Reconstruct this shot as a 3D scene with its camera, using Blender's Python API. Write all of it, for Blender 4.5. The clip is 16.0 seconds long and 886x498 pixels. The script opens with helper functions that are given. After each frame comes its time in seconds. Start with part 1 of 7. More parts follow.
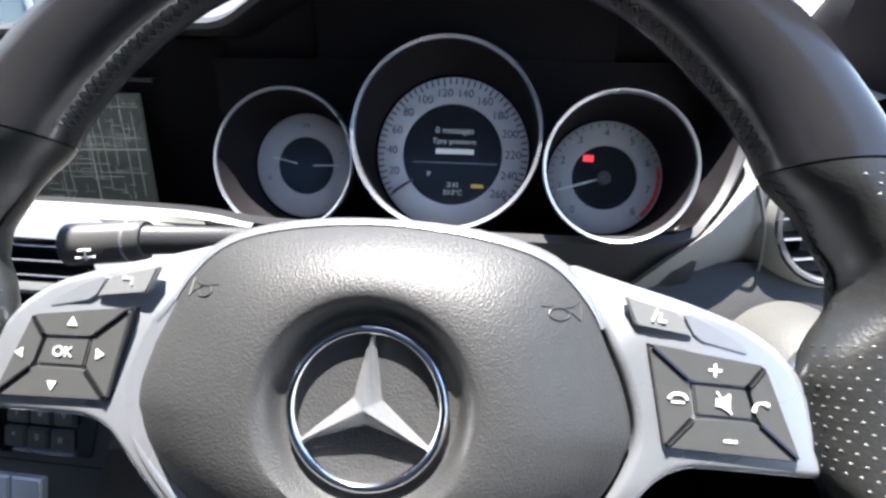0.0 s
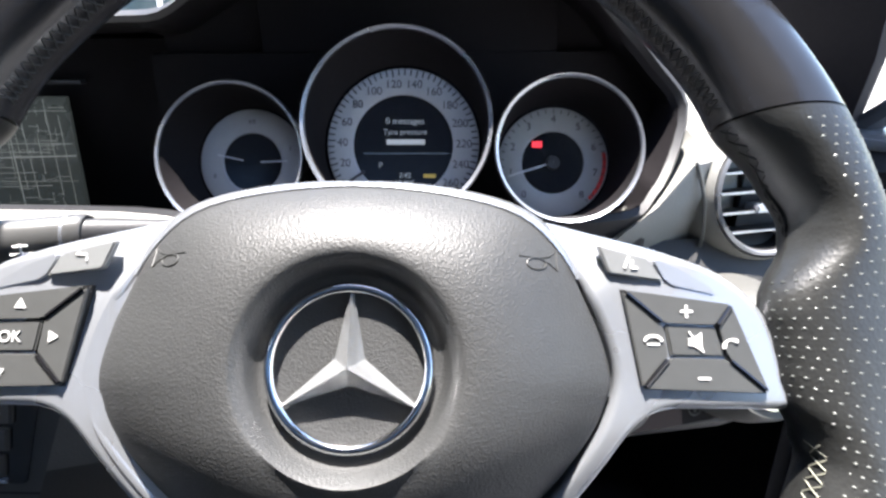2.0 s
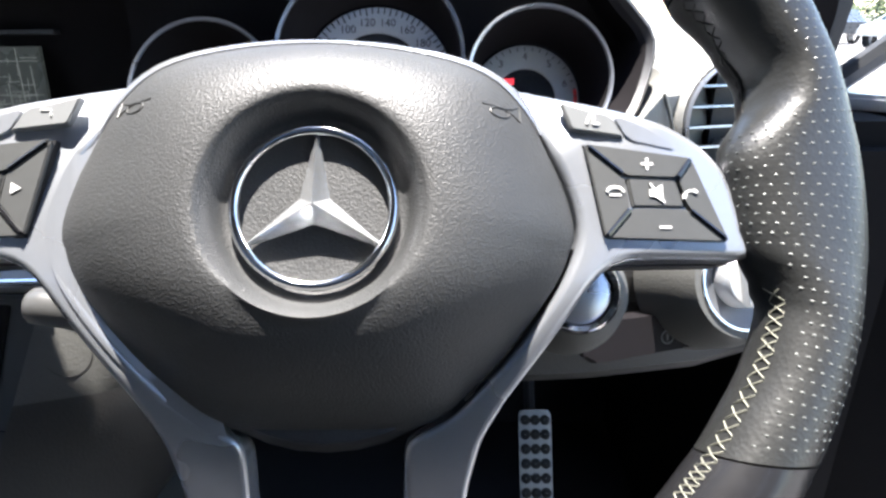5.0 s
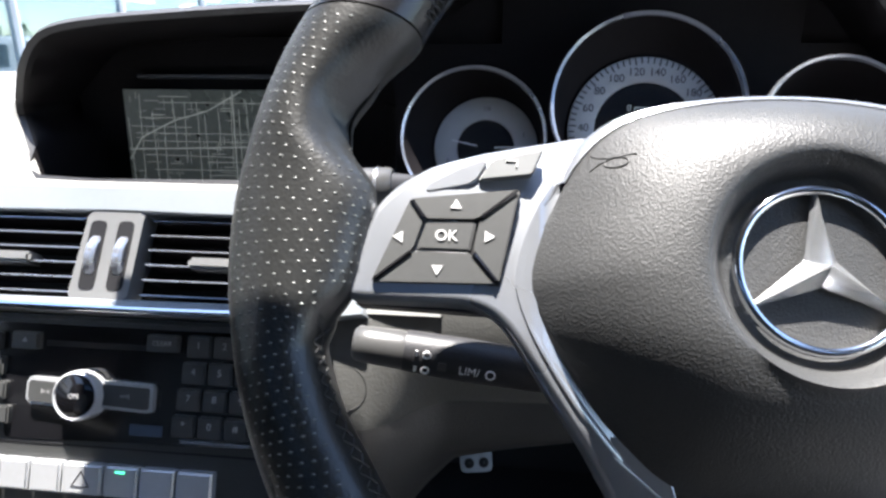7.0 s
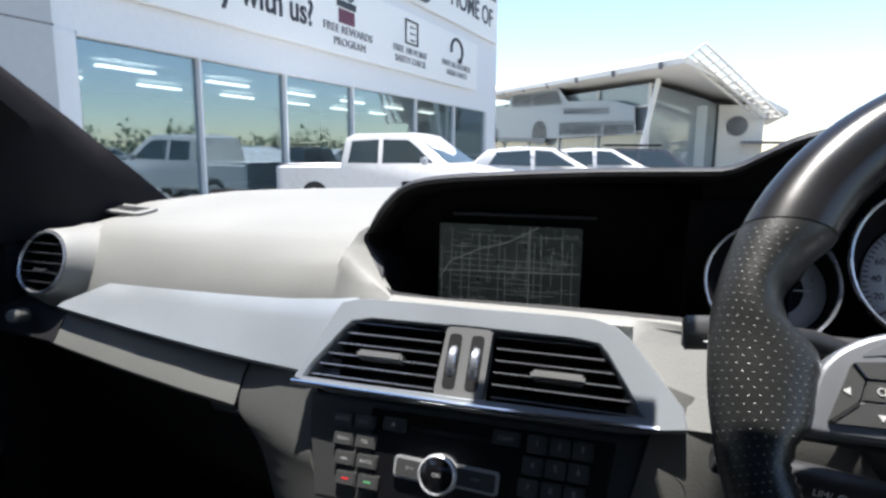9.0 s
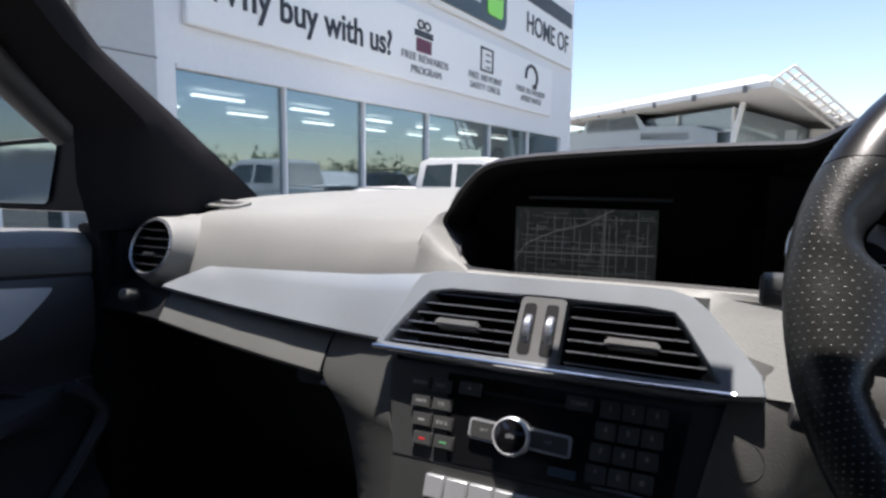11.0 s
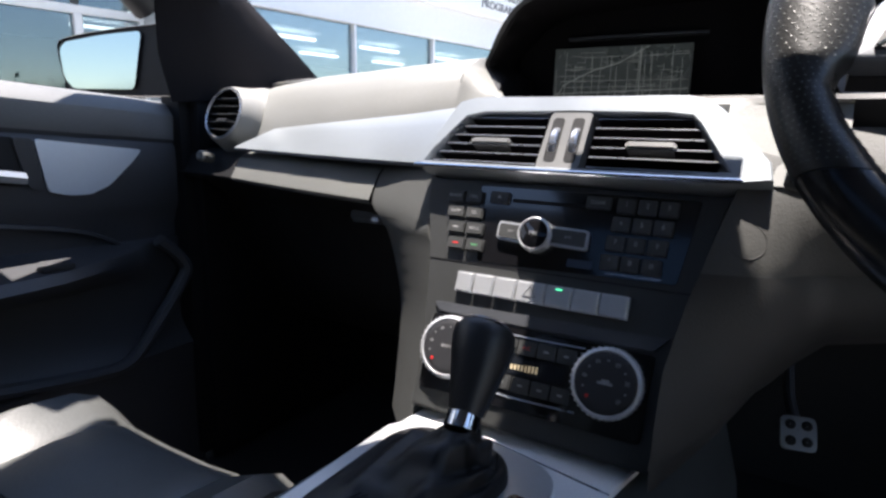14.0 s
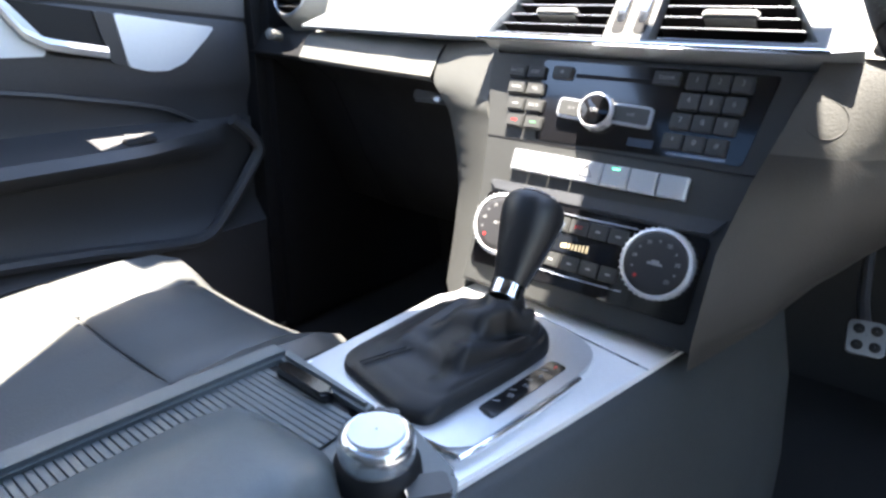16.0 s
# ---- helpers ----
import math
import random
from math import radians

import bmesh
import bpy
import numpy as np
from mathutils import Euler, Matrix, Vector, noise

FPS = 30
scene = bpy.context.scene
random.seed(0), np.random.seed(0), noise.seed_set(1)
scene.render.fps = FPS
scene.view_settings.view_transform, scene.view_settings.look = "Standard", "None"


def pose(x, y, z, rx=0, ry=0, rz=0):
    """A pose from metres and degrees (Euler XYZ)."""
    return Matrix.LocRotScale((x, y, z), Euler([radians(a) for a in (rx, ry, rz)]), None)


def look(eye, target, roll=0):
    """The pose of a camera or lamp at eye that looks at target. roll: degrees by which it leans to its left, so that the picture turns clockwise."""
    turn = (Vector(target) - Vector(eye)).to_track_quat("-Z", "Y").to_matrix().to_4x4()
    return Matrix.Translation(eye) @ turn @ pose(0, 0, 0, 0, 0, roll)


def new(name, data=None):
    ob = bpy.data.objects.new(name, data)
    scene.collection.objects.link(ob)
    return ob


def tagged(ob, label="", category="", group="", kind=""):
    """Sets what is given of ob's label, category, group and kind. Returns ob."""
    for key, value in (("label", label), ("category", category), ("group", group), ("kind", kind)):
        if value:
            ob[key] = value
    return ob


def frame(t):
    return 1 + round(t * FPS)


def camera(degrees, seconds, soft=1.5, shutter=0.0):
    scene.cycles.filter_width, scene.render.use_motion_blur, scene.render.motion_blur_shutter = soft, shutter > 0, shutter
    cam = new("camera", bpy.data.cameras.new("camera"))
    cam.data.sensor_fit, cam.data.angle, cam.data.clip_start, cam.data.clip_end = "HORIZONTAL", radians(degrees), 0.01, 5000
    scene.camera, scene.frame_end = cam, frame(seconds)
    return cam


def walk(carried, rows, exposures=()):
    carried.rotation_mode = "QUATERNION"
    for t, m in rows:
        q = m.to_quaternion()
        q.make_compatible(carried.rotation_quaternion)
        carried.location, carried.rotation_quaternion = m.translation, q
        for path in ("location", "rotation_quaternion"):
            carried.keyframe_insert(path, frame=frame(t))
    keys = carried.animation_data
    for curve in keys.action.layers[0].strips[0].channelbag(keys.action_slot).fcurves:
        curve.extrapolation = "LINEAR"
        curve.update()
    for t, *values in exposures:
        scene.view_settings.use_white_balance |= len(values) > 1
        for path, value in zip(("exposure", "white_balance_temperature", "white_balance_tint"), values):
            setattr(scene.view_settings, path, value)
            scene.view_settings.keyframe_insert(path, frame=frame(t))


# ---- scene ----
cam = camera(72.4, 16.0, soft=2.7)
PATH = [
    (0, (0.045, -0.139, 1.099), (-0.223, 1.657, 0.262), -0.5),
    (0.5, (0.031, -0.137, 1.1), (-0.142, 1.676, 0.275), -0.4),
    (1, (0.029, -0.138, 1.1), (-0.085, 1.686, 0.287), -0.5),
    (1.5, (0.027, -0.138, 1.096), (-0.05, 1.692, 0.293), -0.6),
    (2, (0.033, -0.148, 1.08), (-0.028, 1.695, 0.306), -0.5),
    (2.5, (0.05, -0.169, 1.057), (-0.017, 1.69, 0.323), -0.7),
    (3, (0.072, -0.176, 1.033), (-0.019, 1.693, 0.328), -0.9),
    (3.2, (0.081, -0.174, 1.028), (-0.03, 1.693, 0.307), -1.0),
    (5.3, (0.014, -0.17, 1.0315), (0.0137, 1.701, 0.3088), -0.3),
    (5.5, (-0.008, -0.17, 1.031), (-0.03, 1.701, 0.326), -0.1),
    (6, (-0.058, -0.174, 1.032), (-0.094, 1.701, 0.339), 0.2),
    (6.5, (-0.082, -0.177, 1.037), (-0.231, 1.711, 0.393), -0.1),
    (7, (-0.089, -0.172, 1.036), (-0.312, 1.721, 0.433), -0.0),
    (7.5, (-0.096, -0.174, 1.042), (-0.391, 1.718, 0.466), -0.0),
    (8, (-0.119, -0.207, 1.051), (-0.528, 1.689, 0.563), -0.1),
    (8.5, (-0.172, -0.261, 1.073), (-0.673, 1.632, 0.668), 0.3),
    (9, (-0.217, -0.285, 1.084), (-0.826, 1.593, 0.767), 0.4),
    (9.5, (-0.23, -0.297, 1.081), (-0.914, 1.562, 0.803), 0.3),
    (9.7, (-0.23, -0.298, 1.079), (-0.94, 1.562, 0.808), 0.3),
    (11.8, (-0.195, -0.328, 1.016), (-1.061, 1.453, 0.788), 0.7),
    (12, (-0.192, -0.33, 1.011), (-1.064, 1.453, 0.769), 0.6),
    (12.5, (-0.18, -0.34, 0.988), (-1.084, 1.426, 0.734), 0.6),
    (13, (-0.169, -0.348, 0.964), (-1.106, 1.396, 0.685), 0.7),
    (13.5, (-0.161, -0.352, 0.942), (-1.137, 1.363, 0.615), 0.6),
    (14, (-0.151, -0.362, 0.931), (-1.165, 1.312, 0.516), 0.7),
    (14.5, (-0.142, -0.366, 0.923), (-1.19, 1.261, 0.417), 0.7),
    (15, (-0.139, -0.364, 0.919), (-1.224, 1.21, 0.33), 0.8),
    (15.5, (-0.137, -0.36, 0.914), (-1.256, 1.158, 0.248), 1.0),
    (16, (-0.131, -0.36, 0.91), (-1.283, 1.103, 0.18), 1.1),
]
EXPOSURES = [(0, 2.8, 6600, 12), (3, 2.85, 6700, 13), (5.5, 2.8, 6650, 12), (7, 2.6, 6600, 12), (8, 2.15, 6600, 12), (9, 1.35, 6550, 11), (9.5, 1.15, 6600, 12), (12, 1.05, 6700, 15), (13, 1.4, 6750, 15), (14, 1.85, 6800, 15), (15, 2.95, 6950, 13), (16, 3.85, 7200, 12)]
walk(cam, [(t, look(eye, target, roll)) for t, eye, target, roll in PATH], EXPOSURES)

# ---------------------------------------------------------------- sky and sun
world = bpy.data.worlds.new("world")
scene.world = world
world.use_nodes = True
wn = world.node_tree.nodes
sky = wn.new("ShaderNodeTexSky")
sky.sky_type, sky.sun_disc = "NISHITA", False
SUN_FROM = Vector((-0.03, 0.01, 1.0)).normalized()
sky.sun_elevation = math.asin(SUN_FROM.z)
sky.sun_rotation = math.atan2(SUN_FROM.x, SUN_FROM.y)
sky.dust_density, sky.ozone_density = 0.15, 0.35
world.node_tree.links.new(sky.outputs[0], wn["Background"].inputs[0])
wn["Background"].inputs[1].default_value = 0.105
sun = new("sun", bpy.data.lights.new("sun", "SUN"))
sun.data.energy, sun.data.angle, sun.data.color = 5.0, radians(0.6), (1.0, 0.975, 0.935)
sun.matrix_world = look(SUN_FROM * 30, (0, 0, 0))

# ---------------------------------------------------------------- materials
MATS = {}


def mat(name, color, rough=0.5, metal=0.0, grain=0.0, bump=0.0, vary=0.06, coat=0.0, emit=0.0, kind="noise", spec=0.5):
    """A surface with mottling at two scales; grain: size of its relief in metres; bump: its strength."""
    if name in MATS:
        return MATS[name]
    m = bpy.data.materials.new(name)
    m.use_nodes = True
    nt, b = m.node_tree, m.node_tree.nodes["Principled BSDF"]
    link, add = nt.links.new, nt.nodes.new
    co = add("ShaderNodeTexCoord")
    big, fine = add("ShaderNodeTexNoise"), add("ShaderNodeTexNoise")
    big.inputs["Scale"].default_value, big.inputs["Detail"].default_value = 9.0, 4.0
    fine.inputs["Scale"].default_value, fine.inputs["Detail"].default_value = 260.0, 3.0
    mix = add("ShaderNodeMath")
    mix.operation = "ADD"
    link(co.outputs["Object"], big.inputs["Vector"]), link(co.outputs["Object"], fine.inputs["Vector"])
    link(big.outputs["Fac"], mix.inputs[0]), link(fine.outputs["Fac"], mix.inputs[1])
    ramp = add("ShaderNodeMapRange")
    ramp.inputs["From Min"].default_value, ramp.inputs["From Max"].default_value = 0.6, 1.4
    ramp.inputs["To Min"].default_value, ramp.inputs["To Max"].default_value = 1 - vary, 1 + vary
    link(mix.outputs[0], ramp.inputs["Value"])
    tint = add("ShaderNodeVectorMath")
    tint.operation = "SCALE"
    tint.inputs[0].default_value = color[:3]
    link(ramp.outputs[0], tint.inputs["Scale"])
    link(tint.outputs[0], b.inputs["Base Color"])
    rr = add("ShaderNodeMapRange")
    rr.inputs["From Min"].default_value, rr.inputs["From Max"].default_value = 0.3, 0.7
    rr.inputs["To Min"].default_value, rr.inputs["To Max"].default_value = max(0.02, rough - 0.06), min(1, rough + 0.06)
    link(big.outputs["Fac"], rr.inputs["Value"]), link(rr.outputs[0], b.inputs["Roughness"])
    b.inputs["Metallic"].default_value = metal
    b.inputs["Specular IOR Level"].default_value = spec
    b.inputs["Coat Weight"].default_value = coat
    b.inputs["Coat Roughness"].default_value = 0.06
    if emit:
        b.inputs["Emission Color"].default_value = (*color[:3], 1)
        b.inputs["Emission Strength"].default_value = emit
    if bump:
        if kind == "leather":
            tex = add("ShaderNodeTexVoronoi")
            tex.feature, tex.inputs["Scale"].default_value = "F1", 1 / grain
            warp = add("ShaderNodeTexNoise")
            warp.inputs["Scale"].default_value = 0.6 / grain
            wmix = add("ShaderNodeMixRGB")
            wmix.inputs[0].default_value = 0.0012
            link(co.outputs["Object"], warp.inputs["Vector"]), link(co.outputs["Object"], wmix.inputs[1])
            link(warp.outputs["Color"], wmix.inputs[2]), link(wmix.outputs[0], tex.inputs["Vector"])
            out = tex.outputs["Distance"]
        elif kind == "brushed":
            tex = add("ShaderNodeTexNoise")
            mp = add("ShaderNodeMapping")
            mp.inputs["Scale"].default_value = (1, 60, 60)
            link(co.outputs["Object"], mp.inputs["Vector"]), link(mp.outputs[0], tex.inputs["Vector"])
            tex.inputs["Scale"].default_value, tex.inputs["Detail"].default_value = 1 / grain, 2
            out = tex.outputs["Fac"]
        else:
            tex = add("ShaderNodeTexNoise")
            tex.inputs["Scale"].default_value, tex.inputs["Detail"].default_value = 1 / grain, 3
            link(co.outputs["Object"], tex.inputs["Vector"])
            out = tex.outputs["Fac"]
        bm = add("ShaderNodeBump")
        bm.inputs["Strength"].default_value, bm.inputs["Distance"].default_value = bump, grain * (0.25 if kind == "leather" else 0.5)
        link(out, bm.inputs["Height"]), link(bm.outputs[0], b.inputs["Normal"])
    MATS[name] = m
    return m


LEATHER = mat("black_leather", (0.012, 0.012, 0.0132), 0.24, grain=0.0010, bump=0.05, kind="leather", vary=0.15)
AIRBAG = mat("airbag_grain", (0.028, 0.0287, 0.0289), 0.52, grain=0.00078, bump=0.7, kind="leather", vary=0.1)
DARK = mat("dark_plastic", (0.022, 0.022, 0.024), 0.5, grain=0.0012, bump=0.25, kind="leather", vary=0.12)
SOFT = mat("soft_dark_trim", (0.045, 0.048, 0.054), 0.5, grain=0.0014, bump=0.3, kind="leather", vary=0.12)
GREY = mat("pale_grey_dash", (0.205, 0.205, 0.194), 0.6, grain=0.0016, bump=0.28, kind="leather", vary=0.05)
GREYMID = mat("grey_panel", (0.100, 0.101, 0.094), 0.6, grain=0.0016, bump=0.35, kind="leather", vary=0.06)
BLACK = mat("black_recess", (0.007, 0.007, 0.008), 0.6, vary=0.2, spec=0.25)
PIANO = mat("gloss_black", (0.006, 0.006, 0.007), 0.12, coat=0.5, vary=0.2)
SILVER = mat("silver_trim", (0.29, 0.315, 0.335), 0.36, metal=0.5, vary=0.03, grain=0.004, bump=0.02)
SATIN = mat("satin_silver", (0.40, 0.42, 0.46), 0.28, metal=0.78, vary=0.04)
STAR = mat("badge_chrome", (0.82, 0.84, 0.86), 0.22, metal=0.9, vary=0.02)
PILLARCLOTH = mat("pillar_cloth", (0.014, 0.013, 0.0145), 0.9, grain=0.0014, bump=0.3, spec=0.1, vary=0.12)
TRAYMAT = mat("tray_plastic", (0.088, 0.102, 0.105), 0.42, grain=0.0012, bump=0.2, kind="leather", vary=0.08)
TUNNEL = mat("tunnel_plastic", (0.03, 0.034, 0.035), 0.5, grain=0.0014, bump=0.25, kind="leather", vary=0.1)
DOORSKIN = mat("door_skin", (0.036, 0.037, 0.041), 0.5, grain=0.0014, bump=0.25, kind="leather", vary=0.12)
BUTTONPALE = mat("button_pale", (0.16, 0.165, 0.165), 0.4, metal=0.3)
BEZEL = mat("bezel_silver", (0.335, 0.35, 0.375), 0.28, metal=0.70, vary=0.03)
KEYSILVER = mat("key_silver", (0.50, 0.51, 0.52), 0.34, metal=0.55, vary=0.04)
VOID = mat("matt_black_liner", (0.006, 0.005, 0.006), 0.7, spec=0.15, vary=0.2)
# Knee panel's plastic again, with the shadow on it put into the colour.
KNEESHADE = mat("knee_grey_shaded", (0.019, 0.0185, 0.018), 0.6, grain=0.0016, bump=0.3, kind="leather", vary=0.1)
BOOT = mat("boot_leather", (0.010, 0.010, 0.011), 0.5, grain=0.0008, bump=0.2, kind="leather", spec=0.35)
# GREYMID's plastic toned down for the shadow lying on the knee panel.
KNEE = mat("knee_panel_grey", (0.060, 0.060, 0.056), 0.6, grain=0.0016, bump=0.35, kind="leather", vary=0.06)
CHROME = mat("chrome", (0.75, 0.76, 0.78), 0.09, metal=1.0, vary=0.02)
RINGS = mat("silver_ring", (0.66, 0.67, 0.69), 0.30, metal=0.5, vary=0.03)
BUTTON = mat("button_black", (0.042, 0.043, 0.042), 0.45, grain=0.0008, bump=0.1, vary=0.1)
WHITE = mat("white_print", (0.8, 0.8, 0.78), 0.5, vary=0.03)
RED = mat("red_print", (0.6, 0.03, 0.03), 0.4, vary=0.05)
CARPET = mat("black_carpet", (0.012, 0.012, 0.013), 0.95, grain=0.002, bump=0.6, vary=0.3)
DIALFACE = mat("dial_silver", (0.33, 0.34, 0.35), 0.45, vary=0.05)
JAMB = mat("door_inner_black", (0.006, 0.0055, 0.006), 0.8, vary=0.2, spec=0.08)
THREAD = mat("black_thread", (0.02, 0.02, 0.019), 0.7, vary=0.2)


# ---------------------------------------------------------------- mesh helpers
def thing(name, m=None, label="", category="", group="", kind=""):
    ob = new(name)
    ob.empty_display_size = 0.05
    if m is not None:
        ob.matrix_world = m
    return tagged(ob, label, category, group, kind)


def finish(bm, name, material, smooth=40):
    bmesh.ops.recalc_face_normals(bm, faces=bm.faces)
    me = bpy.data.meshes.new(name)
    for f in bm.faces:
        f.smooth = True
    lim = radians(smooth)
    for e in bm.edges:
        if len(e.link_faces) == 2 and e.calc_face_angle(0) > lim:
            e.smooth = False
    bm.to_mesh(me)
    bm.free()
    me.materials.append(material)
    return me


def part(name, bm, material, parent, label="", m=None, smooth=40):
    ob = new(name, finish(bm, name, material, smooth))
    ob.parent = parent
    if m is not None:
        ob.matrix_basis = m
    return tagged(ob, label)


def solo(name, bm, material, label="", category="", m=None, kind="", group="", smooth=40):
    ob = new(name, finish(bm, name, material, smooth))
    if m is not None:
        ob.matrix_world = m
    return tagged(ob, label, category, group, kind)


def loft(rows, closed=False, caps=False):
    """A skin over rows of points; closed: each row is a loop."""
    bm = bmesh.new()
    v = [[bm.verts.new(p) for p in row] for row in rows]
    n = len(rows[0])
    for a, b in zip(v, v[1:]):
        for i in range(n if closed else n - 1):
            j = (i + 1) % n
            bm.faces.new((a[i], a[j], b[j], b[i]))
    if caps:
        bm.faces.new(v[0]), bm.faces.new(reversed(v[-1]))
    return bm


def prism(pts, z0, z1, bevel=0.0, seg=2):
    """A plate of the outline pts (x, y), from z0 to z1, its edges rounded."""
    bm = bmesh.new()
    lo = [bm.verts.new((x, y, z0)) for x, y in pts]
    hi = [bm.verts.new((x, y, z1)) for x, y in pts]
    n = len(pts)
    bm.faces.new(hi), bm.faces.new(reversed(lo))
    for i in range(n):
        bm.faces.new((lo[i], lo[(i + 1) % n], hi[(i + 1) % n], hi[i]))
    if bevel:
        top = [e for e in bm.edges if all(abs(v.co.z - z1) < 1e-7 for v in e.verts)]
        bmesh.ops.bevel(bm, geom=top, offset=bevel, segments=seg, affect="EDGES", clamp_overlap=True)
    return bm


def soft_plate(pts, z0, z1, r, step=0.003):
    """A plate like prism's, its outline cut into short steps and its upper edge rolled off by r."""
    ring = []
    for a, b in zip(pts, pts[1:] + pts[:1]):
        a, b = Vector(a), Vector(b)
        n = max(1, round((b - a).length / step))
        ring += [a.lerp(b, i / n) for i in range(n)]
    k = len(ring)
    for _ in range(2):
        ring = [(ring[i - 1] + ring[i] * 2 + ring[(i + 1) % k]) / 4 for i in range(k)]
    area = sum(ring[i - 1].x * ring[i].y - ring[i].x * ring[i - 1].y for i in range(k))
    inward = []
    for i in range(k):
        d = ring[(i + 1) % k] - ring[i - 1]
        inward.append(Vector((-d.y, d.x)).normalized() * (1 if area > 0 else -1))
    loops = [[(p.x, p.y, z0) for p in ring], [(p.x, p.y, z1 - r) for p in ring]]
    for a in (25, 50, 75, 90):
        q = radians(a)
        loops.append([(*(p + m * r * (1 - math.cos(q))), z1 - r + r * math.sin(q)) for p, m in zip(ring, inward)])
    bm = loft(loops, closed=True)
    bm.verts.ensure_lookup_table()
    top = bm.faces.new(bm.verts[-k:])
    bmesh.ops.triangulate(bm, faces=[top])
    return bm


def box(x0, x1, y0, y1, z0, z1, bevel=0.0, seg=2):
    bm = bmesh.new()
    bmesh.ops.create_cube(bm, size=1, matrix=Matrix.LocRotScale(((x0 + x1) / 2, (y0 + y1) / 2, (z0 + z1) / 2), None, (x1 - x0, y1 - y0, z1 - z0)))
    if bevel:
        bmesh.ops.bevel(bm, geom=bm.edges[:], offset=bevel, segments=seg, affect="EDGES", clamp_overlap=True)
    return bm


def lathe(profile, n=48, arc=360.0):
    """A body turned round z from (radius, z) pairs."""
    rows = []
    full = arc >= 360
    for i in range(n if full else n + 1):
        a = radians(arc) * i / n
        rows.append([(r * math.cos(a), r * math.sin(a), z) for r, z in profile])
    if full:
        rows.append(rows[0])
    bm = loft(rows)
    bmesh.ops.remove_doubles(bm, verts=bm.verts, dist=1e-6)
    return bm


def smooth_path(pts, n=6, closed=False):
    """Catmull-Rom points through pts (tuples of any length)."""
    out, k = [], len(pts)
    for i in range(k if closed else k - 1):
        p = [Vector(pts[(i + d) % k] if closed else pts[min(max(i + d, 0), k - 1)]) for d in (-1, 0, 1, 2)]
        for j in range(n):
            t = j / n
            out.append(0.5 * ((2 * p[1]) + (p[2] - p[0]) * t + (2 * p[0] - 5 * p[1] + 4 * p[2] - p[3]) * t * t + (3 * p[1] - p[0] - 3 * p[2] + p[3]) * t ** 3))
    if not closed:
        out.append(Vector(pts[-1]))
    return out


def tube(path, radius, n=10, closed=False, caps=True):
    """A round bar along a path; radius: a number or one for each point."""
    path = [Vector(p) for p in path]
    k = len(path)
    rows, up = [], None
    for i, p in enumerate(path):
        a, b = (path[i - 1], path[(i + 1) % k]) if closed else (path[max(i - 1, 0)], path[min(i + 1, k - 1)])
        d = (b - a).normalized()
        if up is None:
            up = d.orthogonal().normalized()
        side = d.cross(up).normalized()
        up = side.cross(d).normalized()
        r = radius[i] if hasattr(radius, "__len__") else radius
        rows.append([p + r * (math.cos(2 * math.pi * j / n) * up + math.sin(2 * math.pi * j / n) * side) for j in range(n)])
    if closed:
        rows.append(rows[0])
        bm = loft(rows, closed=True)
        bmesh.ops.remove_doubles(bm, verts=bm.verts, dist=1e-7)
        return bm
    return loft(rows, closed=True, caps=caps)


def join(*bms):
    out = bmesh.new()
    for b in bms:
        me = bpy.data.meshes.new("tmp")
        b.to_mesh(me)
        b.free()
        out.from_mesh(me)
        bpy.data.meshes.remove(me)
    return out


def moved(bm, m):
    bmesh.ops.transform(bm, matrix=m, verts=bm.verts)
    return bm


def words(name, text, size, material, parent, m, label="", depth=0.0002, align="CENTER"):
    cu = bpy.data.curves.new(name, "FONT")
    cu.body, cu.size, cu.extrude, cu.align_x, cu.align_y = text, size, depth, align, "CENTER"
    tmp = bpy.data.objects.new(name, cu)
    me = bpy.data.meshes.new_from_object(tmp)
    bpy.data.objects.remove(tmp)
    me.materials.append(material)
    ob = new(name, me)
    ob.parent, ob.matrix_basis = parent, m
    return tagged(ob, label)


def rounded(pts, r, n=4):
    """The outline pts with its corners rounded by r."""
    out, k = [], len(pts)
    for i in range(k):
        a, b, c = Vector(pts[i - 1]), Vector(pts[i]), Vector(pts[(i + 1) % k])
        d1, d2 = (a - b), (c - b)
        q = min(r, d1.length * 0.45, d2.length * 0.45)
        s, e = b + d1.normalized() * q, b + d2.normalized() * q
        for j in range(n + 1):
            t = j / n
            out.append(tuple((1 - t) ** 2 * s + 2 * t * (1 - t) * b + t * t * e))
    return out


def rect(x0, x1, y0, y1):
    return [(x0, y0), (x1, y0), (x1, y1), (x0, y1)]


# ================================================================ outside: ground, showroom, cars
GROUND = -0.30
ASPHALT = mat("asphalt", (0.16, 0.155, 0.15), 0.9, grain=0.01, bump=0.4, vary=0.15)
WALLWHITE = mat("painted_cladding", (0.72, 0.73, 0.74), 0.6, vary=0.05)
CARWHITE = mat("white_car_paint", (0.60, 0.60, 0.60), 0.3, coat=0.8, vary=0.02)
CARGLASS = mat("car_window", (0.03, 0.045, 0.05), 0.08, vary=0.1, spec=0.8)
solo("ground", box(-400, 400, -400, 400, GROUND - 0.5, GROUND), ASPHALT, "sunlit grey asphalt car yard", "ground", kind="structure")
